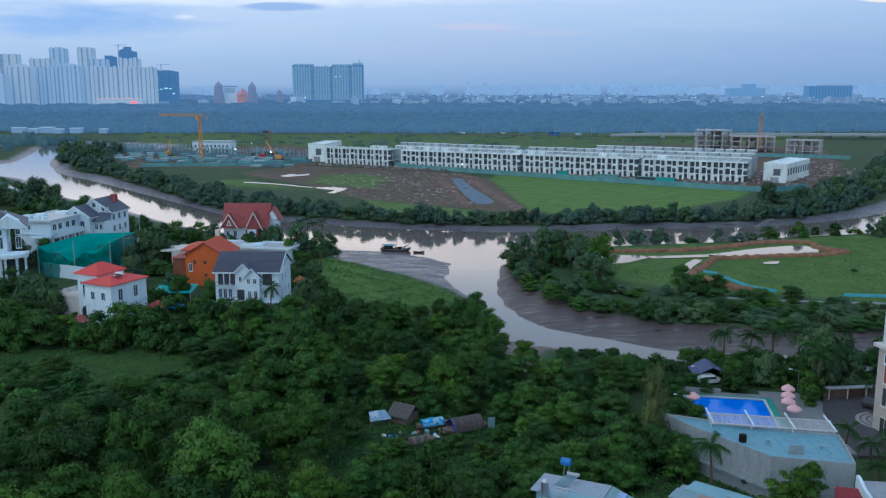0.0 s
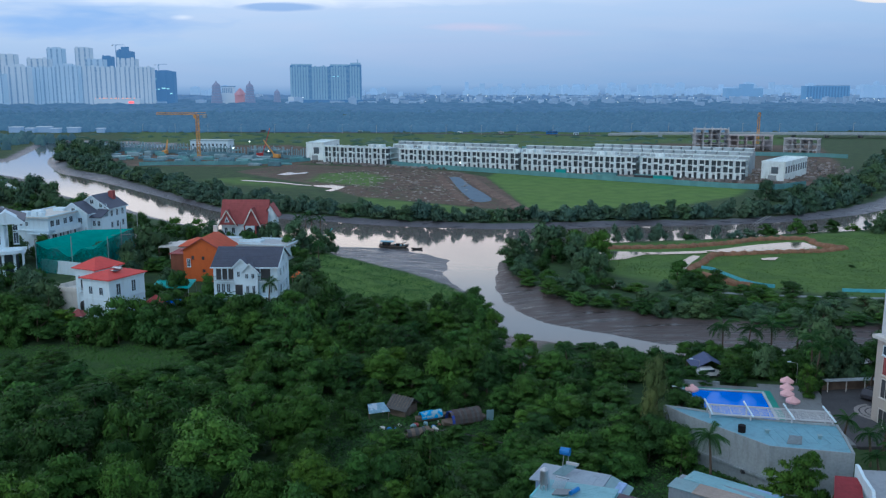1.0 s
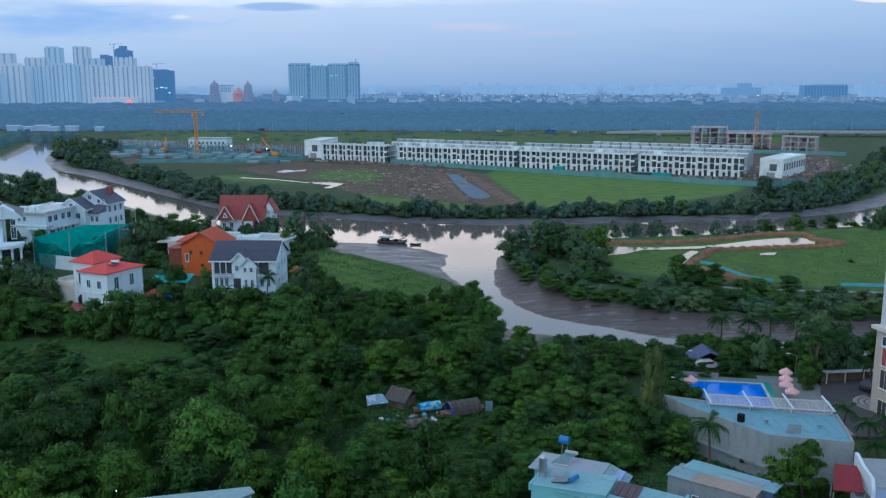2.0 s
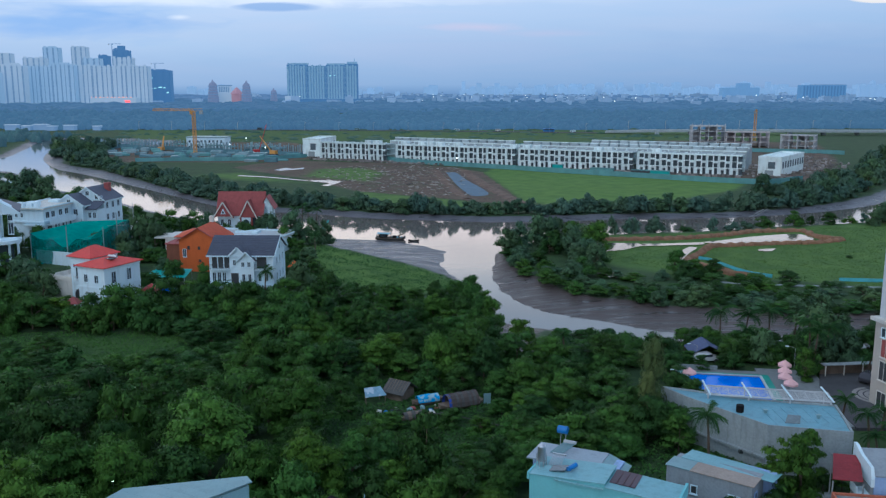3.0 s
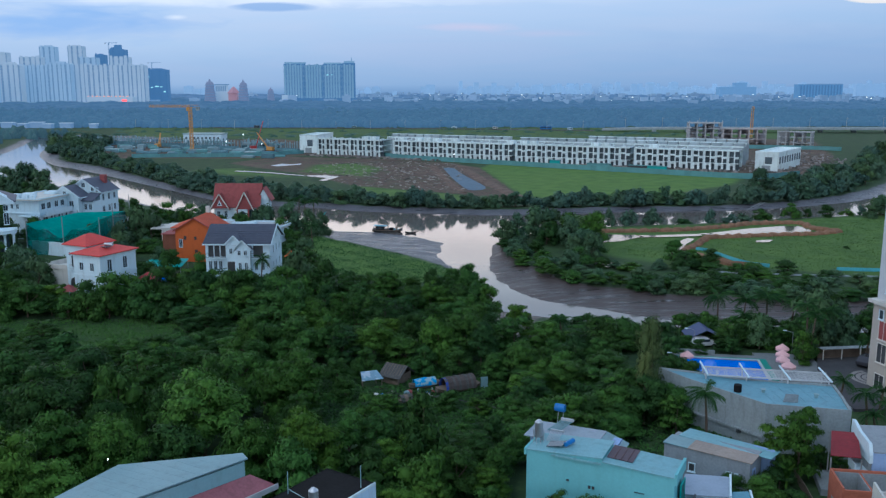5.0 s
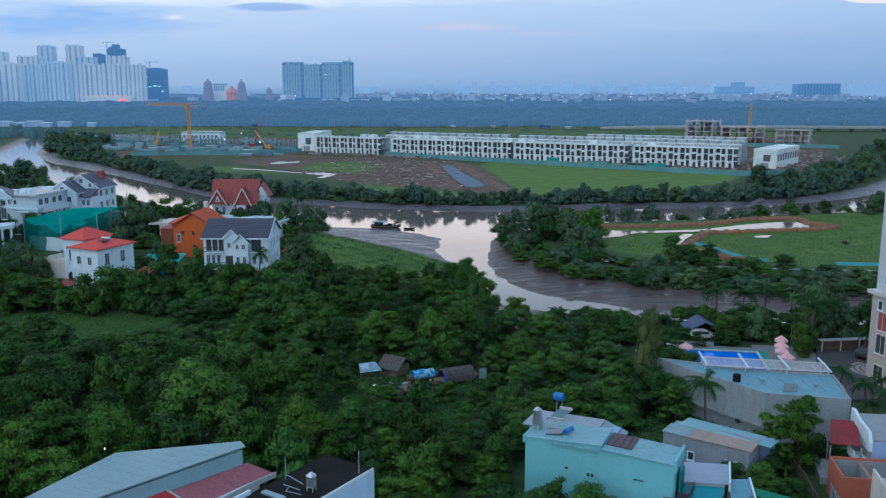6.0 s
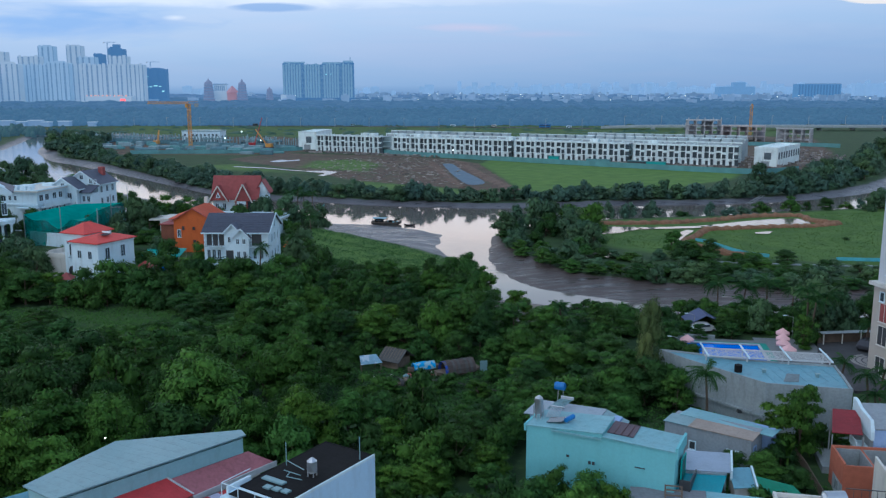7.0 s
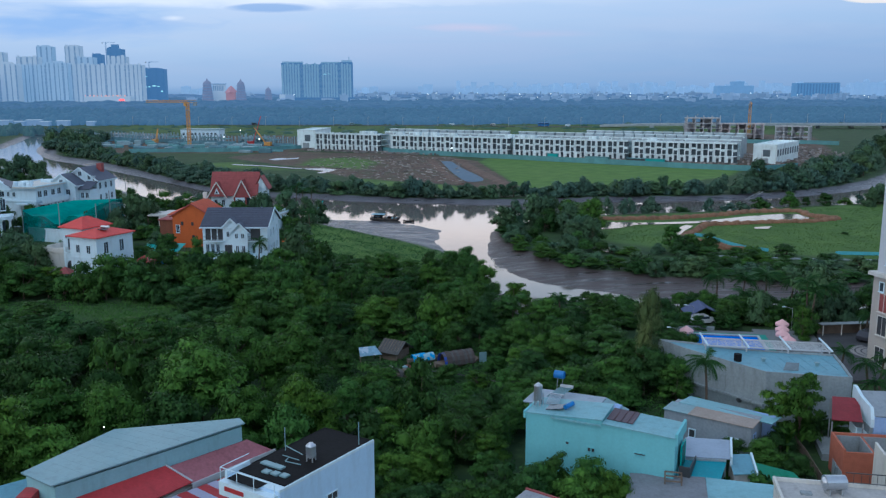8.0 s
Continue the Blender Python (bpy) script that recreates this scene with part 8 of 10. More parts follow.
end_block(-83.5, 547, 11.5, 34, 10.4, -10, "white end block with a blank gable wall and one window", 5)
end_block(157.5, 426.5, 11.2, 42, 8.6, -36, "white low end block of the townhouses", 9)

# ---- the teal hoarding before them ----
hoard = thing("site_hoarding", "long teal sheet-steel hoarding along the building site", "fence", 0, 0, 0)
fence_line = smooth_line([(-31, 519), (-15, 497), (29, 463), (87, 421), (140, 386), (168, 398)], 3.1)
for a, b in zip(fence_line, fence_line[1:]):
    bm = bmesh.new()
    beam(bm, (a.x, a.y, 1.35), (b.x, b.y, 1.35), 0.06, 2.6)
    part("panel", bm, M_HOARD, hoard)
fence2 = smooth_line([(-175, 508), (-150, 512), (-110, 516), (-80, 540)], 4.0)
hoard2 = thing("site_hoarding", "teal hoarding round the foundation pit", "fence", 0, 0, 0)
for a, b in zip(fence2, fence2[1:]):
    bm = bmesh.new()
    beam(bm, (a.x, a.y, 1.2), (b.x, b.y, 1.2), 0.06, 2.4)
    part("panel", bm, M_HOARD, hoard2)
hoard3 = thing("site_hoarding", "teal hoarding behind the townhouses", "fence", 0, 0, 0)
for a, b in zip(*(lambda q: (q, q[1:]))(smooth_line([(60, 640), (150, 600), (240, 575), (262, 560)], 5.0))):
    bm = bmesh.new()
    beam(bm, (a.x, a.y, 1.4), (b.x, b.y, 1.4), 0.06, 2.6)
    part("panel", bm, M_HOARD, hoard3)


# ---- concrete frames and cranes ----
M_FRAME = surface("frame_concrete", (0.44, 0.45, 0.47), 0.9, vary=0.2, stain=0.3)
def concrete_frame(x, y, nx_, ny_, bay, floors, rz, label, mat, rebar=False):
    t = thing("concrete_frame", label, "building", x, y, 0.2, rz)
    for i in range(nx_ + 1):
        for j in range(ny_ + 1):
            f = link("column", shared(("frame_column", floors, mat.name), lambda: boxes((-0.3, 0.3, -0.3, 0.3, -0.4, floors * 3.6)), mat), t)
            f.location = (i * bay, j * bay, 0)
    for k in range(floors):
        part("floor_slab", boxes((-0.5, nx_ * bay + 0.5, -0.5, ny_ * bay + 0.5, 3.3 + k * 3.6, 3.6 + k * 3.6)), mat, t)
        for i in range(0, nx_, 2):
            if (i + k) % 3:
                part("infill_wall", boxes((i * bay + 0.3, (i + 1) * bay - 0.3, ny_ * bay - 0.2, ny_ * bay, k * 3.6, 3.3 + k * 3.6)), mat, t)
    part("parapet", boxes((-0.5, nx_ * bay + 0.5, -0.5, -0.2, floors * 3.6, floors * 3.6 + 0.7)), mat, t)
    if rebar:
        bm = bmesh.new()
        for i in range(nx_ + 1):
            box(bm, i * bay - 0.25, i * bay + 0.25, -0.25, 0.25, floors * 3.6, floors * 3.6 + 2.0)
        part("starter_bars", bm, mat, t)
    return t


concrete_frame(189, 648, 4, 4, 5.8, 4, -12, "grey concrete frame four floors high on the site", M_FRAME, True)
concrete_frame(210, 634, 5, 3, 5.8, 3, -14, "bare concrete frame with pinkish brick infill", surface("brick_infill_frame", (0.47, 0.44, 0.45), 0.9, vary=0.2))
concrete_frame(233, 592, 4, 3, 5.2, 3, -30, "low pale concrete frame near the trees", M_FRAME)


def tower_crane(x, y, h, jib, counter, rz, label, paint=None):
    paint = paint or M_YELLOW
    t = thing("tower_crane", label, "crane", x, y, 0.2, rz)
    bm = bmesh.new()
    for i in (-0.8, 0.8):
        for j in (-0.8, 0.8):
            beam(bm, (i, j, -0.3), (i, j, h), 0.28, 0.28)
    n = int(h / 1.6)
    for k in range(n):
        z0, z1 = h * k / n, h * (k + 1) / n
        for a, b in (((-0.8, -0.8), (0.8, -0.8)), ((0.8, -0.8), (0.8, 0.8)), ((0.8, 0.8), (-0.8, 0.8)), ((-0.8, 0.8), (-0.8, -0.8))):
            beam(bm, (*a, z0), (*b, z1), 0.18, 0.18)
    part("mast", bm, paint, t)
    bm = bmesh.new()
    for j, z in ((-0.6, h), (0.6, h), (0, h + 1.3)):
        beam(bm, (-counter, j, z), (jib, j, z), 0.24, 0.24)
    n = int(jib / 1.8)
    for k in range(n):
        xa, xb = jib * k / n, jib * (k + 1) / n
        for j in (-0.6, 0.6):
            beam(bm, (xa, j, h), ((xa + xb) / 2, 0, h + 1.3), 0.15, 0.15)
            beam(bm, ((xa + xb) / 2, 0, h + 1.3), (xb, j, h), 0.15, 0.15)
    part("jib", bm, paint, t)
    part("cab", boxes((0.8, 2.2, -0.8, 0.8, h - 2.2, h)), paint, t)
    part("counterweight", boxes((-counter, -counter + 2.0, -0.8, 0.8, h - 2.0, h)), M_CONC, t)
    return t


tower_crane(-152.5, 554, 28.0, 27, 6, 172, "orange tower crane with a long level jib")
tower_crane(254, 700, 24.0, 5, 4, 60, "yellow tower crane seen along its jib")


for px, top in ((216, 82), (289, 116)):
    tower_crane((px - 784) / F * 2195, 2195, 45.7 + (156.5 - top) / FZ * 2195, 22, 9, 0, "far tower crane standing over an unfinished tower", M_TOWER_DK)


def crawler_crane(x, y, rz, reach, up, mat):
    t = thing("crawler_crane", "crawler crane with a raised lattice boom", "crane", x, y, 0.2, rz)
    part("track", boxes((-2.5, 2.5, -2.2, -1.4, -0.1, 1.0)), M_DARK, t)
    part("track", boxes((-2.5, 2.5, 1.4, 2.2, -0.1, 1.0)), M_DARK, t)
    part("body", boxes((-2.6, 1.6, -1.4, 1.4, 1.0, 3.2)), mat, t)
    bm = bmesh.new()
    for j in (-0.5, 0.5):
        beam(bm, (1.2, j, 2.4), (reach, j * 0.4, up), 0.35, 0.35)
    for k in range(8):
        f = k / 8
        beam(bm, (1.2 + (reach - 1.2) * f, -0.5 + 0.3 * f, 2.4 + (up - 2.4) * f), (1.2 + (reach - 1.2) * (f + 0.12), 0.5 - 0.3 * f, 2.4 + (up - 2.4) * (f + 0.12)), 0.2, 0.2)
    part("boom", bm, mat, t)
    return t


crawler_crane(-116, 566, 20, 6.5, 19, M_SHEETRED)
crawler_crane(-104, 556, 160, 9, 12, M_YELLOW)
crawler_crane(-185, 590, 80, 4, 10, M_YELLOW)
crawler_crane(-117, 548, 60, 2.5, 9, M_SHEETWHITE)

site_hall = thing("site_office", "long white two-storey site building", "building", -172, 604, 0.2, -6)
part("wall", boxes((0, 27, 0, 12, -0.4, 8.6)), M_WHITE, site_hall)
part("roof", boxes((-0.4, 27.4, -0.4, 12.4, 8.62, 9.2)), M_SHEETWHITE, site_hall)
for k in range(9):
    for z in (1.4, 5.2):
        window(site_hall, 2.2 + k * 2.8, 0, z, 0, 1.4, 1.6)

M_SCAFF = surface("teal_scaffold_net", (0.11, 0.21, 0.25), 0.85, vary=0.35, random_tone=0.25)
M_PITCOL = surface("pit_column_concrete", (0.22, 0.31, 0.34), 0.9, vary=0.3, random_tone=0.2)
rs = random.Random(9)
for k in range(14):
    x, y = -268 + k * 12.6 + rs.uniform(-2, 2), 640 - k * 6.2 + rs.uniform(-6, 8)
    t = thing("foundation_bay", "half-built concrete bay with columns and teal netting", "building", x, y, 0.2, rs.uniform(-15, 0), "bays of the foundation pit")
    w = rs.uniform(12, 17)
    part("netting", boxes((0, w, -0.1, 0, 0, rs.uniform(2.0, 3.2))), M_SCAFF, t)
    part("base_slab", boxes((0, w, 0.004, 14, -0.4, 1.0)), M_SCAFF, t)
    for i in range(6):
        for j in range(3):
            f = link("column", shared("pit_column", lambda: boxes((-0.32, 0.32, -0.32, 0.32, 0, 5.6)), M_PITCOL), t)
            f.location = (0.8 + i * (w - 1.6) / 5, 1.5 + j * 5.4, rs.uniform(-1.0, 1.0))
    part("formwork", boxes((1, w * rs.uniform(0.4, 0.9), 3, 9, rs.uniform(3.4, 4.0), 4.4)), rs.choice((M_SCAFF, M_HOARD, M_PITCOL)), t)
for k in range(78):
    x, y = -236 + (k % 13) * 11.5 + rs.uniform(-6, 6), 560 - (k % 13) * 4.6 + (k // 13) * 9 + rs.uniform(-4, 4)
    t = thing("material_stack", "low stack of building material under teal sheets", "stack", x, y, 0.2, rs.uniform(-20, 20), "stacks on the site")
    bm = boxes((0, rs.uniform(3, 10), 0, rs.uniform(2, 4), -0.2, rs.uniform(0.8, 2.6)))
    bmesh.ops.bevel(bm, geom=bm.edges[:], offset=0.3, segments=1, affect="EDGES")
    part("sheet", bm, rs.choice((M_SCAFF, M_SCAFF, M_HOARD, M_HOARD, M_SHEETWHITE, M_PITCOL)), t)

# lamps lit on the site
for x, y, z in ((-128, 590, 9), (-112, 572, 4), (-138, 585, 5), (11, 474, 4.5)):
    t = thing("site_lamp", "lit white work lamp on a thin pole", "lamp", x, y, 0.2)
    bm = bmesh.new()
    rod(bm, (0, 0, -0.3), (0, 0, z), 0.1)
    part("pole", bm, M_POLE, t)
    bm = bmesh.new()
    bmesh.ops.create_icosphere(bm, subdivisions=1, radius=0.36, matrix=Matrix.Translation((0, 0, z)))
    part("lamp_head", bm, glow("work_lamp_light", (1, 0.97, 0.85), 5.0), t)

# ---- rubble, canal, dykes and ponds ----
rb = np.random.RandomState(8)
M_RUBBLE = surface("rubble", (0.24, 0.22, 0.20), 0.9, vary=0.3, island=0.7)
bm = bmesh.new()
for _ in range(1000):
    u, v = rb.rand(), rb.rand()
    x, y = -58 + 72 * u + rb.uniform(-4, 4), 480 - 135 * v
    if not inside(DIRT, [x], [y])[0]:
        continue
    s = 0.16 + 0.6 * rb.rand() ** 2
    box(bm, -s * 1.5, s * 1.5, -s * 0.45, s * 0.45, -0.1, s * rb.uniform(0.1, 0.5), pose(x, y, 0.25, 0, rb.uniform(-8, 8), rb.uniform(0, 360)))
tagged(part("rubble", bm, M_RUBBLE), "scattered broken concrete and planks on bare soil", "rubble", kind="stuff")
bm = bmesh.new()
for _ in range(420):
    s = rb.rand()
    p = ROW_A + ROW_DIR * (s * 246) + ROW_BACK * rb.uniform(-14, -3)
    w = rb.uniform(0.3, 1.6)
    box(bm, -w, w, -0.5, 0.5, -0.1, rb.uniform(0.3, 1.2), pose(p.x, p.y, 0.2, 0, 0, rb.uniform(0, 360)))
for _ in range(240):
    x = rb.uniform(150, 232)
    y = 396 + (x - 150) * 1.05 + rb.uniform(-6, 60)
    w = rb.uniform(0.3, 1.5)
    box(bm, -w, w, -0.5, 0.5, -0.1, rb.uniform(0.2, 1.3), pose(x, y, 0.2, 0, 0, rb.uniform(0, 360)))
tagged(part("site_debris", bm, surface("site_debris", (0.22, 0.20, 0.19), 0.9, vary=0.3, island=0.6)), "heaps of site debris before the townhouses", "rubble", kind="stuff")
for x, y, w, d, h, mat in ((96, 430, 12, 3, 2.2, M_DARK), (104, 424, 9, 3, 2.4, M_TEAL), (78, 444, 12, 3, 2.0, M_HOARD), (60, 452, 5, 2.4, 3.0, M_TEAL)):
    t = thing("site_cabin", "low site cabin behind the hoarding", "cabin", x, y, 0.2, ROW_TURN)
    part("cabin_body", boxes((0, w, 0, d, -0.2, h)), mat, t)
    part("cabin_roof", boxes((-0.2, w + 0.2, -0.2, d + 0.2, h + 0.003, h + 0.15)), M_HOARD, t)


def pond(name, pts, label, z=0.36, mat=None):
    bm = bmesh.new()
    vs = [bm.verts.new((p.x, p.y, z)) for p in smooth_line(list(pts) + [pts[0]], 3.0)[:-1]]
    bm.faces.new(vs)
    return tagged(part(name, bm, mat or M_POND), label, "water", kind="structure")


pond("canal_water", [(4.6, 440), (9.4, 440), (14, 402), (21, 352), (16, 341), (13.5, 343), (9, 380)], "still blue-grey water of a site canal", 0.38, M_CANAL)
pond("pond_water", [(36, 236.5), (44, 236), (55, 235.2), (57, 232.6), (52.6, 228.6), (48.8, 225), (44, 223.4), (39.5, 222.8), (36.5, 227)], "shallow flooded ground inside the earth dyke")
pond("pond_water", [(55.2, 234.4), (64.7, 235.2), (73.5, 236.6), (73.2, 233.6), (64, 232), (56.2, 231.2)], "shallow flooded strip along the dyke")
pond("pond_water", [(73, 236.8), (80.2, 240.1), (90, 245.6), (101.4, 250), (106, 250), (107, 243), (105.6, 240), (97.2, 238), (87, 235.8), (78.6, 234.2)], "shallow flooded ground inside the earth dyke")
pond("pond_water", [(68, 230), (69.6, 228.6), (65, 220.4), (61, 212), (59, 210.1), (59.6, 213.4), (63.6, 223.3)], "narrow flooded strip by the dyke")
pond("pond_water", [(33, 206), (36.2, 203.4), (39.2, 199.6), (41.8, 194), (39.2, 191.6), (36, 197), (34, 201.6)], "long puddle in the meadow")
pond("pond_water", [(84.7, 225.5), (87.4, 226.8), (90.1, 227.1), (87.6, 223.3), (84.2, 223.3)], "small puddle in the meadow")
pond("pond_water", [(-84.7, 454.3), (-80.4, 466), (-76, 461), (-71.2, 467), (-70.5, 458), (-75, 455), (-80.2, 449.6)], "bright puddle on the site")
pond("pond_water", [(-96, 426), (-84, 420.5), (-76.3, 415.4), (-66, 407), (-58, 401), (-58, 399), (-67, 404.6), (-76, 412), (-85, 417), (-97, 423)], "long shallow puddle on the site")
pond("pond_water", [(-60, 402), (-50, 402), (-43.2, 397.3), (-44.6, 388), (-47.3, 377.8), (-50.3, 380), (-48.2, 390), (-56, 396)], "bright puddle on the site")


def dyke(name, line, label, top, base, h, mat=None):
    bm = bmesh.new()
    pts = [p + Vector((0.35 * math.sin(p.x * 2.9 + p.y * 1.3), 0.35 * math.cos(p.x * 1.9), 0.1 + 0.14 * math.sin(p.x * 1.7 + p.y) + 0.1 * math.sin(p.x * 4.1 - p.y * 3.3))) for p in smooth_line(line, 1.0)]
    sweep(bm, pts, [(-base, -0.3), (base, -0.3), (top * 1.3, h * 0.6), (top * 0.5, h), (-top * 0.5, h * 0.92), (-top * 1.2, h * 0.55)])
    return tagged(part(name, bm, mat or M_SOIL), label, "embankment", kind="structure")


dyke("earth_dyke", [(32, 242), (50.7, 240.6), (67.1, 242.2), (75.2, 244.6), (83.6, 248.2), (93.9, 254), (104.7, 255.8), (109, 254.6), (108.6, 247.6), (109.6, 242.5), (113.5, 240.2), (104.4, 235.4), (96.2, 234.4), (88, 232.8), (79.6, 231.4), (73.4, 229.6), (68.2, 220.8), (62.3, 211.4), (62.4, 206), (65, 199.6), (67, 195.6), (71, 192.6)], "red-brown earth dyke round the flooded meadow", 0.7, 1.15, 1.05)
dyke("canal_bank", [(-1, 452), (1, 430), (5, 386), (10, 342), (12, 334)], "bare earth bank of the canal", 1.2, 3.0, 0.35, M_SOIL_DULL)
dyke("canal_bank", [(14, 452), (17, 420), (23, 370), (29, 334), (32, 320)], "bare earth bank of the canal", 1.6, 3.6, 0.5, M_SOIL_DULL)
strip = thing("blue_sheeting", "strip of blue plastic sheeting along the dyke", "sheeting", 0, 0, 0)
for line in ([(65.3, 213), (67.5, 210.7), (68.9, 204.3), (70.4, 198.2), (72.5, 193.8), (75.6, 191.6)], [(89, 187.8), (98, 186.6), (110, 186)]):
    bm = bmesh.new()
    sweep(bm, [p + Vector((0, 0, 0.2)) for p in smooth_line(line, 1.5)], [(-0.05, 0), (0.05, 0), (0.04, 0.8), (-0.04, 0.8)])
    part("sheet", bm, surface("blue_sheet", (0.12, 0.42, 0.52), 0.5, vary=0.25), strip)
bm = bmesh.new()
sweep(bm, [p + Vector((0, 0, 0.2)) for p in smooth_line([(59.9, 187.2), (68.6, 184.8), (81.3, 182.6), (94.9, 181)], 2.0)], [(-0.4, 0), (0.4, 0), (0.3, 0.25), (-0.3, 0.25)])
tagged(part("path_kerb", bm, M_CONC_LT), "pale broken kerb along the bank path", "kerb", kind="structure")

# ---- road, viaduct, lamps and vehicles beyond ----
bm = bmesh.new()
sweep(bm, [p + Vector((0, 0, 0.3)) for p in smooth_line([(-420, 930), (-218, 900), (0, 872), (160, 830)], 30)], [(-7, 0), (7, 0), (7, 0.25), (-7, 0.25)])
tagged(part("road", bm, M_ROAD), "grey road on the far side of the fields", "road", kind="structure")
bm = bmesh.new()
sweep(bm, [p for p in smooth_line([(160, 828, 0.6), (190, 815, 2.0), (260, 800, 2.9), (420, 790, 2.9), (620, 785, 2.9)], 30)], [(-6, 0), (6, 0), (6, 1.0), (5.6, 2.2), (-5.6, 2.2), (-6, 1.0)])
viaduct = tagged(part("viaduct", bm, M_CONC_LT), "pale concrete road viaduct crossing the river", "bridge", kind="structure")
for k in range(14):
    part("pier", boxes((200 + k * 30, 203 + k * 30, 800 - k * 1.2, 804 - k * 1.2, -1, 3.0)), M_CONC_LT, viaduct)
for k in range(26):
    x = -300 + k * 34
    y = 888 - (k * 34) * 0.12 if x < 160 else 806
    t = thing("road_lamp", "slim grey road lamp on a tall pole", "lamp", x, y, 0.3 if x < 160 else 4.0, 0, "lamps along the road")
    link("pole", shared("road_pole", lambda: boxes((-0.14, 0.14, -0.14, 0.14, 0, 9), (-0.14, 1.8, -0.1, 0.1, 8.8, 9)), M_POLE), t)


def vehicle(x, y, z, w, h, mat, kind, label, rz=-8):
    t = thing(kind, label, "vehicle", x, y, z, rz)
    bm = boxes((-w / 2, w / 2, -1.2, 1.2, 0.4, h))
    bmesh.ops.bevel(bm, geom=bm.edges[:], offset=0.25, segments=2, affect="EDGES")
    part("body", bm, mat, t)
    part("window_band", boxes((-w / 2 + 0.4, w / 2 - 0.4, -1.24, 1.24, h * 0.55, h * 0.85)), M_GLASS, t)
    for i in (-w * 0.32, w * 0.32):
        bm = bmesh.new()
        rod(bm, (i, -1.22, 0.45), (i, 1.22, 0.45), 0.45, n=10)
        part("wheel", bm, M_DARK, t)
    return t


vehicle(108, 846, 0.55, 11, 3.4, M_TARP, "bus", "blue and white bus on the far road")
for x, y, m in ((20, 868, M_WHITE), (60, 860, M_CREAM), (-80, 884, M_SHEETWHITE), (130, 838, M_WHITE), (-180, 895, M_DARK)):
    vehicle(x, y, 0.55, 5, 2.2, m, "van", "pale van on the far road")


# ---- trees ----
def leaf_mesh(name, seed, lobes, leaves, leaf, flat, material, spread=1.0, tall=1.0, droop=0.0, tier=0.0):
    """A crown about 1 wide in radius and 0..tall high: uneven lobes of many small leaves round rough inner clumps."""
    r = np.random.RandomState(seed)
    centres, radii = [], []
    for k in range(lobes):
        a = r.uniform(0, 2 * math.pi)
        lift = r.uniform(0, 1)
        reach = spread * (1 - 0.55 * lift ** 2) * math.sqrt(r.uniform(0.05, 1)) * 0.72
        centres.append((math.cos(a) * reach, math.sin(a) * reach, tall * (0.06 + 0.78 * lift)))
        radii.append(r.uniform(0.24, 0.42) * (1.1 - 0.25 * lift) * (1 - 0.28 * tier))
    centres, radii = np.array(centres), np.array(radii)
    pick = r.choice(lobes, leaves, p=radii ** 2 / (radii ** 2).sum())
    d = r.normal(size=(leaves, 3))
    d[:, 2] = np.abs(d[:, 2]) * 1.1 - 0.35 + 0.25 * tier
    d /= np.linalg.norm(d, axis=1)[:, None]
    shell = r.uniform(0.6, 1.22, leaves)[:, None]
    pos = centres[pick] + d * shell * radii[pick][:, None] * (1, 1, flat)
    normal = d * (0.6 - 0.25 * tier) + r.normal(size=(leaves, 3)) * (0.45 - 0.1 * tier) + (0, 0, 0.75 + 0.35 * tier)
    normal /= np.linalg.norm(normal, axis=1)[:, None]
    along = np.cross(normal, r.normal(size=(leaves, 3)))
    along /= np.linalg.norm(along, axis=1)[:, None]
    along[:, 2] -= droop
    across = np.cross(normal, along)
    size = (leaf * r.uniform(0.6, 1.35, leaves))[:, None]
    blade = np.stack([pos - along * size * 0.8 + across * size * 0.6, pos - along * size * 0.8 - across * size * 0.6, pos + along * size * 1.2 - normal * size * 0.2], 1).reshape(-1, 3)
    faces = [(3 * k, 3 * k + 1, 3 * k + 2) for k in range(leaves)]
    verts = [blade]
    at = len(blade)
    ico = bmesh.new()
    bmesh.ops.create_icosphere(ico, subdivisions=1, radius=1)
    iv = np.array([v.co[:] for v in ico.verts])
    fi = [[v.index for v in f.verts] for f in ico.faces]
    ico.free()
    for c, q in zip(centres, radii):
        v = iv * (1 + r.uniform(-0.2, 0.2, (len(iv), 1))) * q * 0.66 * (1, 1, flat) + c
        verts.append(v)
        faces += [tuple(i + at for i in f) for f in fi]
        at += len(iv)
    me = bpy.data.meshes.new(name)
    # leaves shade with the bough they sit on
    leaf_n = d * (0.95, 0.95, 1.0) + r.normal(size=(leaves, 3)) * 0.24 + (0, 0, 0.32)
    normals = [np.repeat(leaf_n, 3, axis=0)] + [iv + (0, 0, 0.3)] * lobes
    normals = np.concatenate(normals)
    normals /= np.linalg.norm(normals, axis=1)[:, None]
    me.from_pydata(np.concatenate(verts), [], faces)
    me.materials.append(material)
    me.shade_smooth()
    me.normals_split_custom_set_from_vertices(normals.tolist())
    return me, centres


def trunk_mesh(name, seed, centres, tall):
    r = random.Random(seed)
    bm = bmesh.new()
    rod(bm, (0, 0, -0.3), (0.03, 0.02, tall * 0.3), 0.045, 0.034)
    for c in list(centres)[:5]:
        rod(bm, (0.03, 0.02, tall * 0.22), (c[0] * 0.8, c[1] * 0.8, c[2]), 0.024, 0.008, 5)
    me = bpy.data.meshes.new(name)
    bm.to_mesh(me)
    bm.free()
    me.materials.append(M_BARK)
    return me


TREE_KINDS = {}


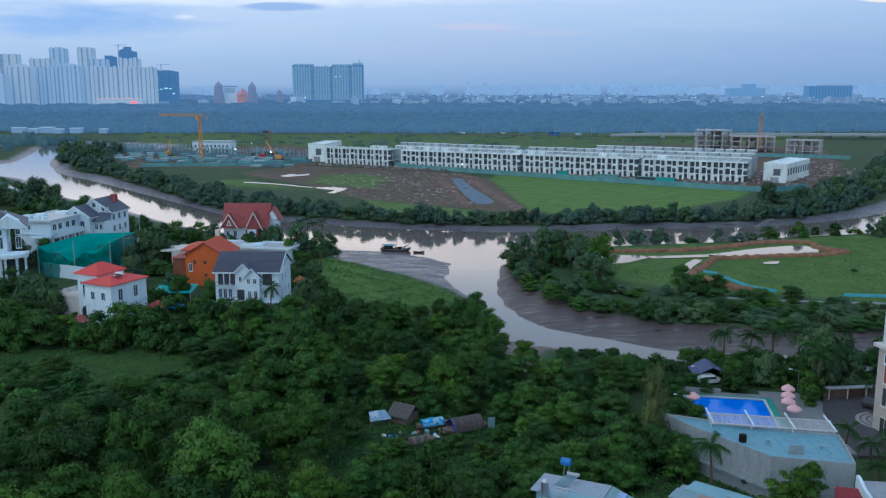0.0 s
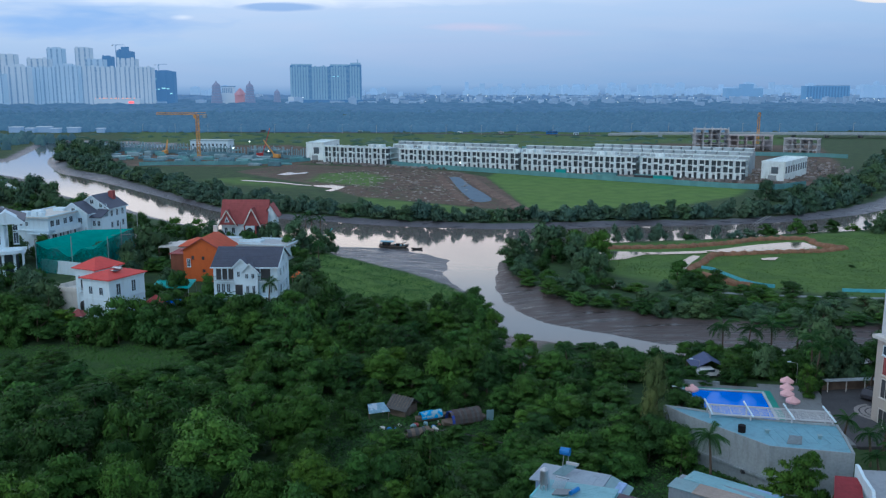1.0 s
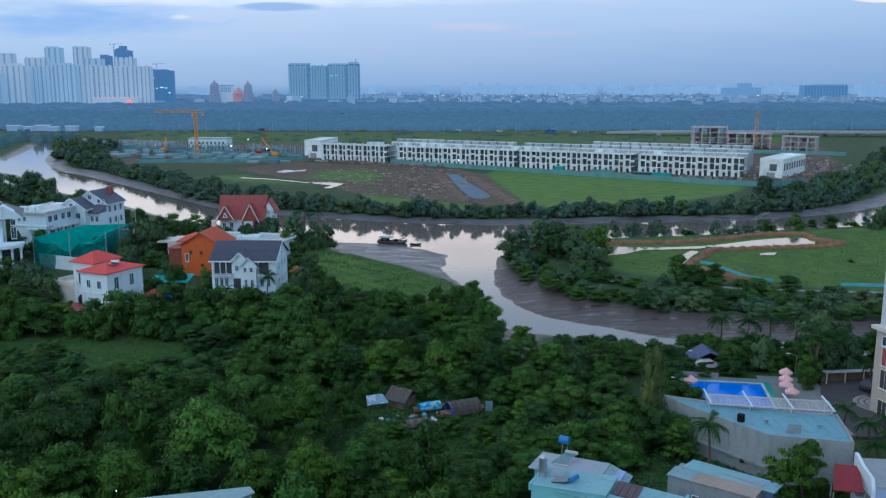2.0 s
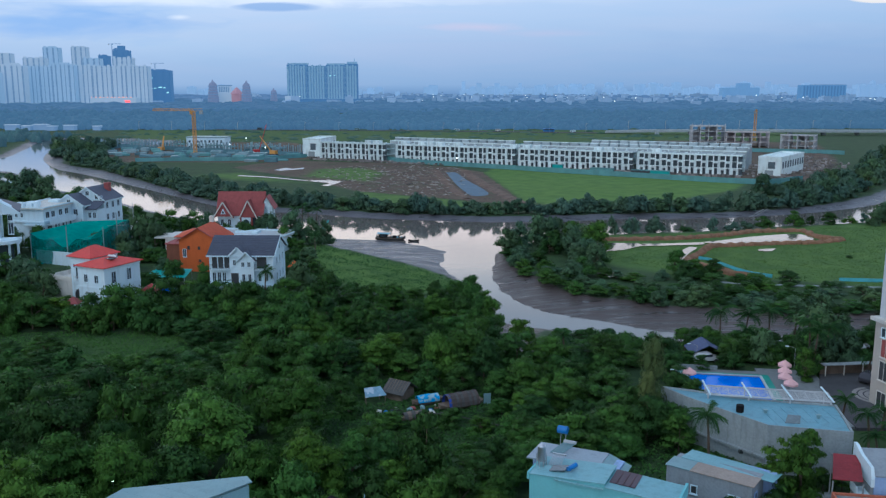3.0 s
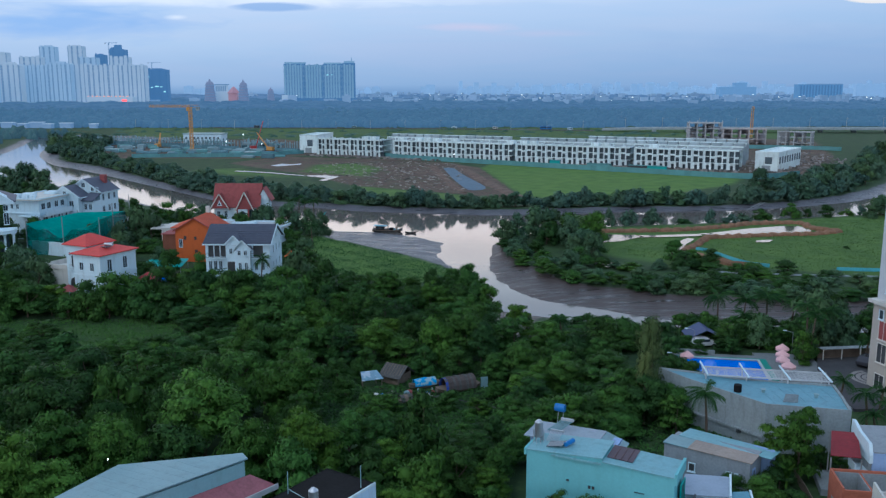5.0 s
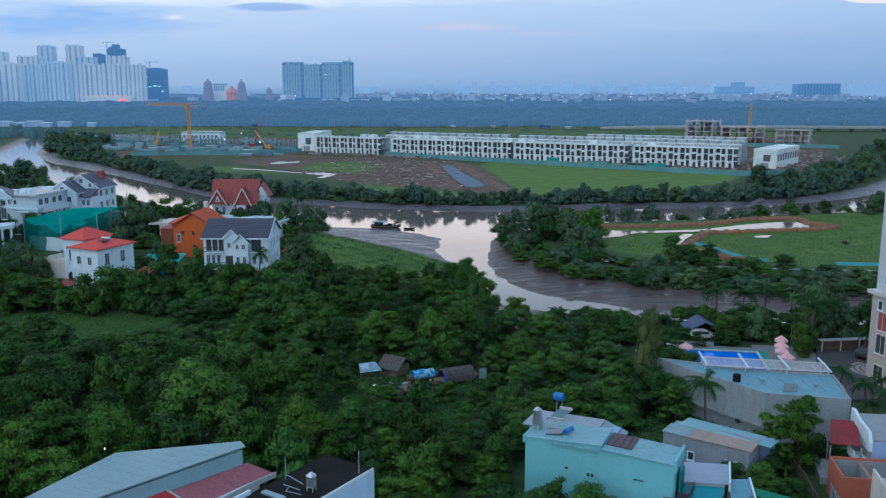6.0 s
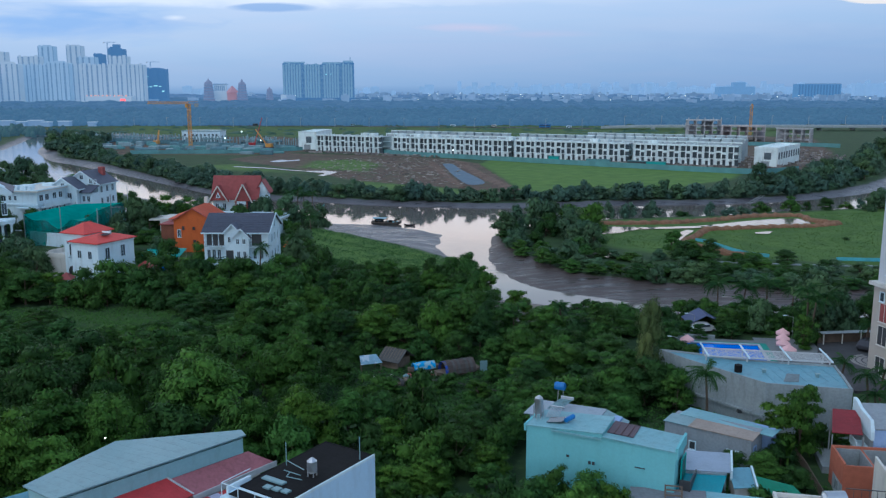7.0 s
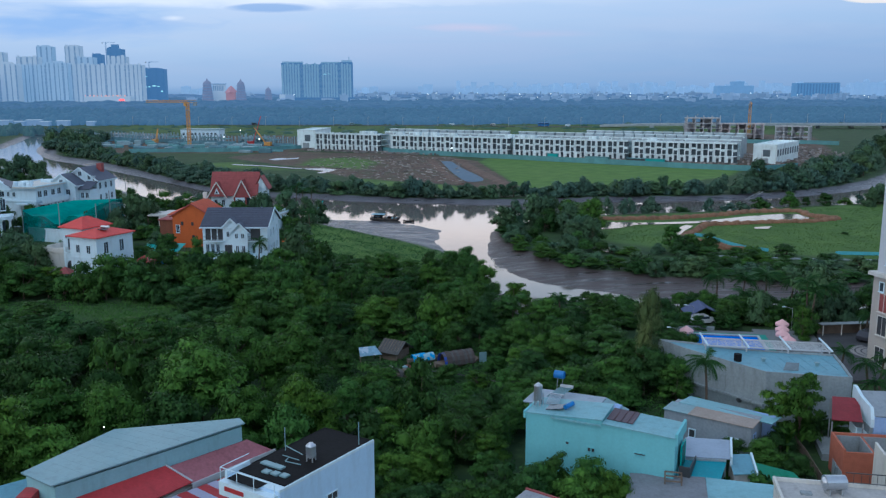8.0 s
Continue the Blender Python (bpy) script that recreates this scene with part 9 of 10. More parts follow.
def tree_kind(key, name, label, seeds, lobes, leaves, leaf, flat, material, tall=1.0, spread=1.0, droop=0.0, tier=0.0):
    """Crown and trunk shapes for one kind of tree."""
    models = []
    for s in seeds:
        crown, centres = leaf_mesh(name + "_crown", s, lobes, leaves, leaf, flat, material, spread, tall, droop, tier)
        trunk = trunk_mesh(name + "_trunk", s, centres, tall)
        models.append((name, label, crown, trunk))
    TREE_KINDS[key] = models


tree_kind("near", "broadleaf_tree", "tall dark green broadleaf tree with tiered leafy boughs", (1, 2, 3, 4, 5), 36, 6000, 0.034, 0.33, M_LEAF, tall=0.95, tier=0.55)
tree_kind("light", "almond_tree", "broad fresh green tree with layered leaf tufts", (6, 7, 8), 38, 7800, 0.032, 0.27, M_LEAF_LT, tall=0.9, tier=0.7)
tree_kind("mid", "bank_tree", "dense dark green tree with an uneven crown", (11, 12, 13, 14), 24, 2900, 0.050, 0.45, M_LEAF, tall=0.95, tier=0.2)
tree_kind("bush", "undergrowth_bush", "low dark green bush in the undergrowth", (31, 32, 33), 11, 1100, 0.080, 0.5, M_LEAF, tall=0.9)
tree_kind("garden", "garden_tree", "rounded green garden tree by the villas", (35, 36, 37), 17, 2200, 0.056, 0.5, M_LEAF, tall=0.95)
# the next two kinds carry painted haze in their leaves
tree_kind("dark", "mangrove_tree", "green tree with haze lightened into its leaf colour", (16, 17, 18, 19), 16, 1700, 0.064, 0.55, M_LEAF_HAZED, tall=1.0)
tree_kind("far", "riverside_bush", "green riverside bush with haze lightened into its leaf colour", (21, 22, 23, 24), 12, 900, 0.085, 0.6, M_LEAF_FAR_HAZED, tall=0.9)
tree_kind("airy", "feathery_tree", "loose feathery green tree with open branches", (41, 42, 43), 26, 3600, 0.040, 0.26, M_LEAF, tall=1.05, tier=0.8)
tree_kind("fresh", "young_tree", "loose fresh green tree with open leafy boughs", (45, 46), 26, 4200, 0.040, 0.26, M_LEAF_LT, tall=1.1, tier=0.8)
tree_kind("dry", "yellowing_tree", "slender tree with thin yellowish foliage", (26, 27), 14, 3600, 0.036, 0.8, M_LEAF_DRY, tall=1.6, spread=0.6)


def plant(key, x, y, radius, height, r, group=""):
    """One tree: trunk and crown, at the level of the land."""
    name, label, crown, trunk = r.choice(TREE_KINDS[key])
    z = level(x, y)
    stem = height * (0.12 if key in ("near", "light", "dry") else 0.03)
    m = pose(x, y, z + stem, r.uniform(-5, 5), r.uniform(-5, 5), r.uniform(0, 360)) @ Matrix.Diagonal((radius, radius, height - stem, 1))
    if key in ("bush", "far"):
        ob = tagged(new(name, crown), label, "bush", group)
        ob.matrix_basis = m
        return ob
    ob = tagged(new(name), label, "tree", group)
    ob.empty_display_size = 0.3
    ob.matrix_basis = m
    link("trunk", trunk, ob)
    link("crown", crown, ob)
    return ob


KEEP = []  # open places: (x, y, radius)


def clear_of(x, y, pad):
    return all((x - a) ** 2 + (y - b) ** 2 > (c + pad) ** 2 for a, b, c in KEEP)


def scatter(poly, key, count, radius, height, seed, gap=0.75, group="", wet=False, free=False):
    """Trees over a patch of land, none closer than a share of their width."""
    r = random.Random(seed)
    poly = np.array(poly, float)
    (x0, y0), (x1, y1) = poly.min(0), poly.max(0)
    xs = np.array([r.uniform(x0, x1) for _ in range(count * 14)])
    ys = np.array([r.uniform(y0, y1) for _ in range(count * 14)])
    ok = inside(poly, xs, ys) & (wet | ~inside(BANKS, xs, ys))
    done = []
    for x, y in zip(xs[ok], ys[ok]):
        rad = r.uniform(*radius)
        if len(done) >= count:
            break
        if not (free or clear_of(x, y, rad * 0.6)) or any((x - a) ** 2 + (y - b) ** 2 < (gap * (rad + c)) ** 2 for a, b, c in done):
            continue
        done.append((x, y, rad))
        k = key if isinstance(key, str) else r.choice(key)
        plant(k, x, y, rad, r.uniform(*height) * (0.75 + 0.35 * (rad - radius[0]) / (radius[1] - radius[0] + 1e-6)), r, group)


def along(line, key, step, radius, height, seed, side=(0, 3), group=""):
    """Trees strung along a bank; side: how far they stand off to its left."""
    r = random.Random(seed)
    pts = smooth_line(line, 2.0)
    run = 0.0
    for a, b in zip(pts, pts[1:]):
        run += (b - a).length
        if run < step:
            continue
        run = r.uniform(-0.25, 0.25) * step
        n = Vector((-(b - a).y, (b - a).x, 0)).normalized()
        p = a + n * r.uniform(*side)
        k = key if isinstance(key, str) else r.choice(key)
        if clear_of(p.x, p.y, 0):
            plant(k, p.x, p.y, r.uniform(*radius), r.uniform(*height), r, group)


KEEP += [(-4, 113, 7.5), (2.5, 111.5, 7), (-4, 107.5, 7), (4, 107, 6.5), (-9, 111, 5.5), (-8, 99, 5), (0, 98.5, 5), (-14, 104, 4), (12.5, 138, 3.2), (33, 96, 9), (40, 90, 8), (40, 112, 14), (30, 80, 6), (17, 78, 8), (55, 112, 12), (38, 76, 9), (-10, 65, 11), (-26, 70, 9), (-62, 162, 7), (-38, 172, 9), (-84, 200, 12), (-52, 194, 9)]
KEEP += [(-53, 243, 8), (-100, 205, 9), (-106, 236, 12), (-98, 250, 9), (-44, 211, 9), (-30, 211, 5), (-40, 184, 8), (58, 124, 8), (40.5, 125.5, 3), (-23.4, 91, 3.2), (-16.6, 100, 2.8), (-12.6, 83.5, 2.2), (-37.6, 81.6, 3), (-39.5, 71.5, 3), (-44, 94, 3.4), (-42, 103, 3), (-30, 88, 2.2)]

# trees that stand out
r1 = random.Random(77)
def plant_all(r, *trees):
    for key, x, y, rad, h in trees:
        plant(key, x, y, rad, h, r)


plant_all(r1,
          ("light", -25.2, 90.5, 6.2, 12.0), ("light", -16.6, 100, 5.0, 10.5), ("light", -12.6, 83.5, 4.0, 10.0), ("light", -37.6, 81.6, 5.2, 10.5),
          ("light", -38.8, 72.5, 5.2, 12.0), ("light", -17.6, 82.0, 3.6, 9.6), ("light", -34.6, 74.0, 4.2, 8.6), ("near", -25.5, 80.6, 3.0, 5.5),
          ("near", -21.0, 80.4, 2.8, 5.0), ("near", -44, 94, 5.6, 11.0), ("near", -42, 103, 5.0, 9.5), ("light", -9.0, 124, 3.8, 7.6),
          ("near", 9.4, 69.6, 2.6, 5.6), ("light", 12.2, 66.8, 2.8, 6.2), ("light", 15.0, 66.6, 2.4, 6.0), ("near", 13.4, 68.8, 2.4, 6.2))
plant_all(r1,
          ("near", 8.0, 66.4, 2.8, 6.0), ("airy", 11.0, 70.4, 2.0, 6.0), ("fresh", 36.4, 81.4, 3.0, 8.4), ("fresh", 34.2, 82.2, 2.4, 6.6),
          ("fresh", 38.0, 83.2, 2.2, 7.0), ("near", 30.2, 74.6, 2.6, 3.9), ("near", 28.0, 76.2, 2.0, 3.2), ("near", 32.6, 73.6, 2.0, 2.8),
          ("near", 33.4, 78.6, 2.2, 3.4), ("dry", 26.3, 99.6, 2.8, 8.4), ("dry", 24.6, 98.4, 1.8, 6.0), ("near", 27.6, 95.0, 2.6, 5.6),
          ("near", 24.0, 100.4, 3.0, 6.6), ("near", 24.5, 96.0, 3.6, 6.5), ("airy", 27.2, 92.4, 2.6, 5.4), ("near", 21.5, 97, 3.6, 7.0))
plant_all(r1,
          ("near", -77.5, 158.5, 4.4, 8.6), ("near", -79.0, 154.0, 4.6, 8.4), ("dark", -81.0, 172.0, 3.8, 7.0), ("dark", -86.0, 176.0, 4.0, 7.5),
          ("dark", -76.5, 166.0, 3.6, 6.8), ("near", 37.2, 123.4, 1.7, 3.2), ("near", 43.6, 124.0, 2.0, 4.0), ("near", 42.2, 123.4, 1.3, 2.2),
          ("near", -84.5, 156.0, 4.6, 8.8), ("near", -73.0, 151.5, 4.0, 7.2), ("light", -68.0, 151.6, 3.4, 6.0), ("light", -75.0, 153.5, 3.6, 6.4),
          ("near", -56.5, 153.0, 4.2, 6.6), ("light", -46.0, 161.5, 3.6, 6.4), ("mid", -41.5, 162.0, 3.2, 5.4), ("mid", -36.0, 161.5, 3.4, 5.4))
plant_all(r1,
          ("dark", -27.5, 168, 4.2, 8.0), ("dark", -45.0, 232.5, 4.0, 8.5), ("dark", -39.5, 234.0, 4.2, 9.0), ("mid", -57.0, 236, 2.2, 6.0),
          ("dark", -152, 324, 7.0, 13), ("dark", -143, 318, 6.0, 11), ("dark", -161, 330, 6.5, 11), ("dark", -128, 312, 5.0, 7.5),
          ("dark", -134, 305, 4.5, 7), ("airy", 38.4, 121.6, 1.6, 2.9), ("near", 43.4, 122.0, 1.7, 3.3), ("near", 32.6, 105.0, 2.6, 5.0), ("near", 32.0, 110.0, 2.8, 5.4), ("near", 32.4, 115.5, 2.6, 5.6),
          ("near", 33.0, 121.0, 2.8, 6.0), ("near", 41.5, 83.2, 1.4, 3.0), ("near", 39.6, 83.4, 1.4, 2.8))

plant_all(r1,
          ("mid", -1.6, 117.6, 2.6, 4.6), ("near", 3.6, 116.4, 2.8, 5.0), ("near", 8.6, 115.0, 2.6, 4.6), ("mid", -9.6, 117.4, 2.6, 4.4), ("near", -13.0, 112.6, 2.4, 4.6),
          ("light", 8.4, 107.6, 2.0, 3.0), ("mid", 2.0, 104.6, 2.2, 2.6), ("light", -5.8, 103.4, 2.2, 2.8), ("mid", -11.4, 107.4, 2.2, 3.4), ("fresh", 5.6, 102.2, 2.0, 2.6),
          ("dark", 57.0, 122.6, 2.6, 5.6), ("dark", 60.6, 123.4, 2.8, 6.4), ("near", 64.0, 124.0, 3.0, 6.8), ("mid", 52.6, 124.6, 2.4, 5.0), ("fresh", 51.4, 116.4, 1.9, 5.4), ("mid", 53.4, 119.2, 2.3, 5.2), ("dark", 55.6, 121.0, 2.4, 5.6), ("dark", 48.6, 125.0, 2.4, 5.4), ("dark", 67.5, 126.0, 3.4, 7.6))
plant_all(r1,
          ("light", -6.2, 75.0, 2.6, 5.0), ("fresh", -3.2, 74.2, 2.4, 4.4), ("light", -0.4, 75.6, 2.4, 4.4), ("fresh", -4.6, 80.0, 2.6, 4.6), ("light", -9.6, 77.0, 2.6, 5.6),
          ("fresh", 10.6, 104.6, 2.4, 4.6), ("airy", 13.4, 108.6, 2.6, 5.4))
# the wood before the camera
scatter([(-62, 62), (-36, 66), (-34, 80), (-8, 72), (-2, 84), (4, 100), (-14, 104), (-14, 122), (-26, 128), (-34, 112), (-64, 104)], ("near", "near", "near", "mid", "airy"), 62, (2.6, 5.2), (4.8, 11.0), 101, 0.57)
scatter([(-24, 128), (-12, 122), (10, 118), (14, 130), (6, 142), (7, 160), (4, 164), (-4, 160), (-14, 151), (-30, 144)], ("mid", "airy", "near", "light", "near"), 68, (2.2, 4.6), (4.0, 9.4), 102, 0.53)
scatter([(10, 92), (24, 92), (30, 110), (33, 126), (35, 131), (27, 133), (18.5, 133), (16, 126), (10, 112)], ("mid", "near", "near", "airy"), 62, (2.4, 4.0), (3.8, 6.6), 103, 0.52)
scatter([(-6, 66), (6, 66), (10, 86), (14, 92), (8, 104), (-2, 98), (-6, 84)], ("near", "light", "mid"), 26, (2.0, 3.6), (3.5, 6.5), 104, 0.55)
scatter([(-100, 146), (-40, 147), (-20, 150), (-18, 160), (-30, 163), (-48, 163), (-66, 152), (-100, 156)], ("garden", "near", "garden"), 64, (2.8, 4.4), (5.6, 8.2), 105, 0.5)
scatter([(-92, 104), (-60, 108), (-34, 118), (-36, 132), (-60, 128), (-90, 124)], ("bush",), 9, (1.6, 3.2), (1.2, 2.4), 106, 0.8)
scatter([(-43, 146), (-40, 136), (-42, 127), (-38, 120), (-26, 122), (-26, 142), (-32, 148)], ("near", "airy", "mid"), 20, (2.4, 4.0), (3.2, 5.6), 146, 0.5)
scatter([(-78, 140), (-60, 138), (-62, 134), (-52, 127), (-50, 120), (-72, 118)], ("near", "airy", "bush"), 15, (2.2, 4.0), (2.2, 4.4), 147, 0.55)
scatter([(-50, 128), (-42, 128), (-40, 120), (-52, 118)], ("near", "airy"), 6, (2.4, 3.6), (3.2, 5.0), 148, 0.55)
scatter([(-110, 172), (-20, 172), (-26, 184), (-36, 236), (-46, 252), (-66, 258), (-96, 280), (-120, 300), (-150, 320), (-170, 290), (-140, 220)], ("garden", "dark", "garden"), 150, (2.4, 4.4), (4.0, 7.5), 107, 0.58)
scatter([(-215, 310), (-160, 310), (-150, 334), (-176, 366), (-215, 400)], ("far", "dark"), 26, (4, 6.5), (6, 10), 108, 0.6)
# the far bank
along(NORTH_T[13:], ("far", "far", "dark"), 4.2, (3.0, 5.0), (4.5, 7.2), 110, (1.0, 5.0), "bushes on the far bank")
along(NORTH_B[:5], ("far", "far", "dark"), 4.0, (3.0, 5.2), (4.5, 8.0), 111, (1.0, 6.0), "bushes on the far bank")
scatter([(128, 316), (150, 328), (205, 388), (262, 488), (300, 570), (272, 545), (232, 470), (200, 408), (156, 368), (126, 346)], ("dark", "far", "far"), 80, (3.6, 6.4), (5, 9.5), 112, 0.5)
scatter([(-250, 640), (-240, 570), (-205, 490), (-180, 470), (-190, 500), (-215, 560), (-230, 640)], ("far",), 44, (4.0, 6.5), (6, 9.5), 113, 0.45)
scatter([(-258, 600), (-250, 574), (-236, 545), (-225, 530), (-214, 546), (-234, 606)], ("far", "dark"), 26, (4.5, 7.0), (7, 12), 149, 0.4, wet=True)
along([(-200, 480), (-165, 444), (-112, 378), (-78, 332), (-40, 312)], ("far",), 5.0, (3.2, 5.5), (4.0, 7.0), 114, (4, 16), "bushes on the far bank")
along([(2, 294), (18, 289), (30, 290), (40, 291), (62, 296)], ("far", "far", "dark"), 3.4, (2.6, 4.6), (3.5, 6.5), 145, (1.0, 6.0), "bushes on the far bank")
# the spit
scatter([(17, 232), (26, 238), (40, 238), (42, 214), (34, 190), (30, 184), (22, 200), (18, 212)], ("dark", "mid"), 20, (3.2, 4.8), (5.5, 9.5), 115, 0.45, "trees on the spit")
scatter([(30, 184), (34, 178), (46, 170), (72, 165), (110, 166), (112, 176), (84, 184), (52, 190), (36, 196)], ("dark", "mid", "mid"), 48, (2.0, 3.4), (1.4, 3.2), 116, 0.55)
scatter([(56, 186), (62, 186), (62, 196), (54, 200)], ("mid",), 5, (2.8, 3.6), (4, 6), 117, 0.5)
scatter([(60, 136), (66, 128), (130, 124), (140, 152), (110, 158), (70, 157), (64, 146)], ("dark", "mid"), 60, (3.5, 5.5), (7, 11), 118, 0.5)
along([(46, 254), (70, 256), (100, 264), (140, 275), (185, 290)], ("mid", "far"), 7.0, (1.8, 3.6), (2.5, 6.5), 119, (-2, 2))
scatter([(128, 268), (146, 262), (170, 284), (150, 290)], ("mid", "dark"), 8, (3.5, 5), (6, 10), 120, 0.5)
scatter([(42, 142), (46, 136), (58, 136), (62, 128), (56, 126), (44, 128), (38, 134)], ("mid", "near"), 22, (2.0, 3.2), (3.0, 5.5), 121, 0.45)
scatter([(42.5, 124.6), (58, 125.6), (60, 134), (42, 136)], ("near", "mid"), 20, (2.0, 3.2), (4.0, 6.6), 122, 0.5, free=True)
scatter([(33.5, 122), (36, 122.5), (37, 128), (30, 130), (28, 126)], ("near", "mid"), 9, (1.8, 2.6), (3.0, 4.6), 123, 0.5)
along(SPIT_T[:9], ("mid", "dark", "near"), 2.8, (2.2, 3.4), (2.0, 4.0), 124, (-0.6, 2.6), "trees on the spit")
along(SPIT_T[:9], ("mid", "dark"), 4.2, (2.2, 3.6), (1.6, 3.6), 125, (3, 8), "trees on the spit")
along([(10.4, 133), (9.6, 146), (8.4, 160), (7.2, 170)], ("mid", "near"), 2.8, (2.3, 3.3), (4.2, 7.4), 126, (-0.6, 2.2))
along([(18, 134), (18.5, 144), (22, 147), (34, 143)], ("mid", "near"), 3.0, (1.4, 2.2), (1.2, 2.2), 127, (-3.0, -0.8))
scatter([(-3, 60), (4, 62), (6, 68), (-2, 72), (-7, 70)], ("near", "airy"), 14, (1.8, 2.8), (2.8, 4.8), 128, 0.5, free=True)
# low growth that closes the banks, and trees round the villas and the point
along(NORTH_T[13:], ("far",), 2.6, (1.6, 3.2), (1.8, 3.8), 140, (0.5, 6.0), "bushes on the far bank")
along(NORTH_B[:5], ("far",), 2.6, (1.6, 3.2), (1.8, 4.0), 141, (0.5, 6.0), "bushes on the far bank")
scatter([(-22, 176), (-10, 172), (-4, 166), (-20, 164), (-30, 172)], ("near", "mid"), 12, (2.2, 3.4), (3.5, 6.2), 142, 0.5)
r2 = random.Random(143)
for x, y, rad, h in ((-31, 236, 3.0, 7), (-33, 229, 3.4, 7.5), (-36, 226, 3.0, 6.5), (-60.5, 237.5, 2.6, 5), (-54, 237.5, 2.6, 5), (-49, 238.5, 2.8, 6),
                     (-70, 214, 4.0, 9), (-74, 205, 3.8, 8), (-76, 222, 4.2, 9), (-71, 196, 3.4, 7)):
    plant("dark", x, y, rad, h, r2)
scatter([(40, 212), (60, 200), (110, 180), (128, 200), (128, 258), (112, 260), (112, 236), (70, 228), (60, 210)], ("bush",), 3, (1.2, 2.2), (0.7, 1.4), 144, 0.8)
# undergrowth
for seed, area, n in ((130, [(-62, 64), (-36, 68), (-30, 82), (-8, 74), (4, 78), (10, 92), (26, 92), (32, 128), (24, 136), (15, 134), (-22, 140), (-36, 112), (-64, 104)], 80),
                      (131, [(-30, 146), (-10, 128), (8, 134), (7, 165), (3, 170), (-12, 162)], 60), (132, [(-100, 142), (-30, 150), (-20, 168), (-100, 168)], 60), (133, [(24, 66), (36, 68), (36, 84), (26, 78)], 14), (134, [(-10, 92), (8, 92), (10, 103), (-10, 103)], 26)):
    scatter(area, ("bush",), n, (1.5, 2.6) if seed != 134 else (0.9, 1.6), (1.6, 3.4) if seed != 134 else (0.9, 1.7), seed, 0.6, free=seed == 134)


def thicket(name, label, category, poly, count, seed, height, leaf, material, holes=(), upright=0.0):
    """Low growth over a patch of land: blades and creeper leaves on an uneven swell, one sheet of stuff."""
    r = np.random.RandomState(seed)
    poly = np.array(poly, float)
    lo, hi = poly.min(0), poly.max(0)
    x, y = r.uniform(lo[0], hi[0], count), r.uniform(lo[1], hi[1], count)
    ok = inside(poly, x, y) & ~inside(BANKS, x, y)
    for a, b, c in holes:
        ok &= (x - a) ** 2 + (y - b) ** 2 > c * c
    x, y = x[ok], y[ok]
    k = len(x)
    i, j = np.clip(np.searchsorted(gx, x), 0, nx - 1), np.clip(np.searchsorted(gy, y), 0, ny - 1)
    swell = np.clip(0.45 + 0.4 * wave(x, y, 2.1, seed * 0.7), 0.06, 1.1)
    z = gz[j * nx + i] + height * swell * r.uniform(0.55, 1.0, k)
    normal = r.normal(size=(k, 3)) * 0.5 + (0, 0, 1)
    normal /= np.linalg.norm(normal, axis=1)[:, None]
    tip = np.cross(normal, r.normal(size=(k, 3)))
    tip /= np.linalg.norm(tip, axis=1)[:, None]
    tip[:, 2] += upright
    wide = np.cross(normal, tip)
    size = (leaf * r.uniform(0.6, 1.4, k))[:, None]
    pos = np.stack([x, y, z], 1)
    blades = np.stack([pos - tip * size + wide * size * (0.7 - 0.4 * upright), pos - tip * size - wide * size * (0.7 - 0.4 * upright), pos + tip * size * 1.2], 1).reshape(-1, 3)
    me = bpy.data.meshes.new(name)
    me.from_pydata(blades, [], [(3 * q, 3 * q + 1, 3 * q + 2) for q in range(k)])
    me.materials.append(material)
    return tagged(link(name, me), label, category, kind="stuff")


BOATS = [(-5.2, 115.3, 2.0), (-8.2, 113.2, 1.5), (3.2, 111.2, 1.6), (1.4, 110.8, 1.3), (5.2, 111.7, 1.3), (-1.3, 112.4, 1.3), (-2.9, 106.6, 1.3), (6.8, 112.2, 0.8)]
thicket("creepers", "dark green creepers and weeds round the huts", "undergrowth", [(-20, 96), (14, 94), (16, 106), (10, 122), (-18, 122)], 24000, 3, 0.75, 0.15, M_LEAF, BOATS)
thicket("meadow_weeds", "tall dark green grass and creepers in a clearing", "undergrowth", [(-100, 108), (-36, 110), (-26, 120), (-24, 146), (-60, 148), (-100, 146)], 90000, 5, 0.4, 0.095, M_LEAF, upright=0.5)
thicket("tongue_grass", "fresh green grass on the river point", "grass", TONGUE, 34000, 7, 0.30, 0.11, M_TONGUE, upright=0.7)
thicket("yard_weeds", "green weeds between the houses", "undergrowth", [(14, 84), (26, 86), (33, 78), (37, 72), (27, 66), (36, 88), (27, 104), (12, 96)], 9000, 9, 0.6, 0.18, M_LEAF, [(27.5, 81.5, 4.5), (24, 83, 2.5), (31, 79, 2)])
thicket("meadow_grass", "rough green meadow grass with darker tufts", "grass", [(36, 214), (60, 196), (110, 176), (136, 200), (136, 264), (110, 262), (60, 248), (36, 244)], 44000, 11, 0.26, 0.12, M_MEADOW, upright=0.7,
        holes=[(50, 238, 5), (60, 240, 5), (70, 241, 5), (80, 241, 5), (90, 245, 5), (98, 246, 5), (105, 248, 5), (45, 238, 5), (40, 238, 5), (62, 213, 3), (65, 220, 3), (68, 228, 3), (88, 226, 3), (37, 207, 3), (42, 202, 3), (47, 198, 3)])


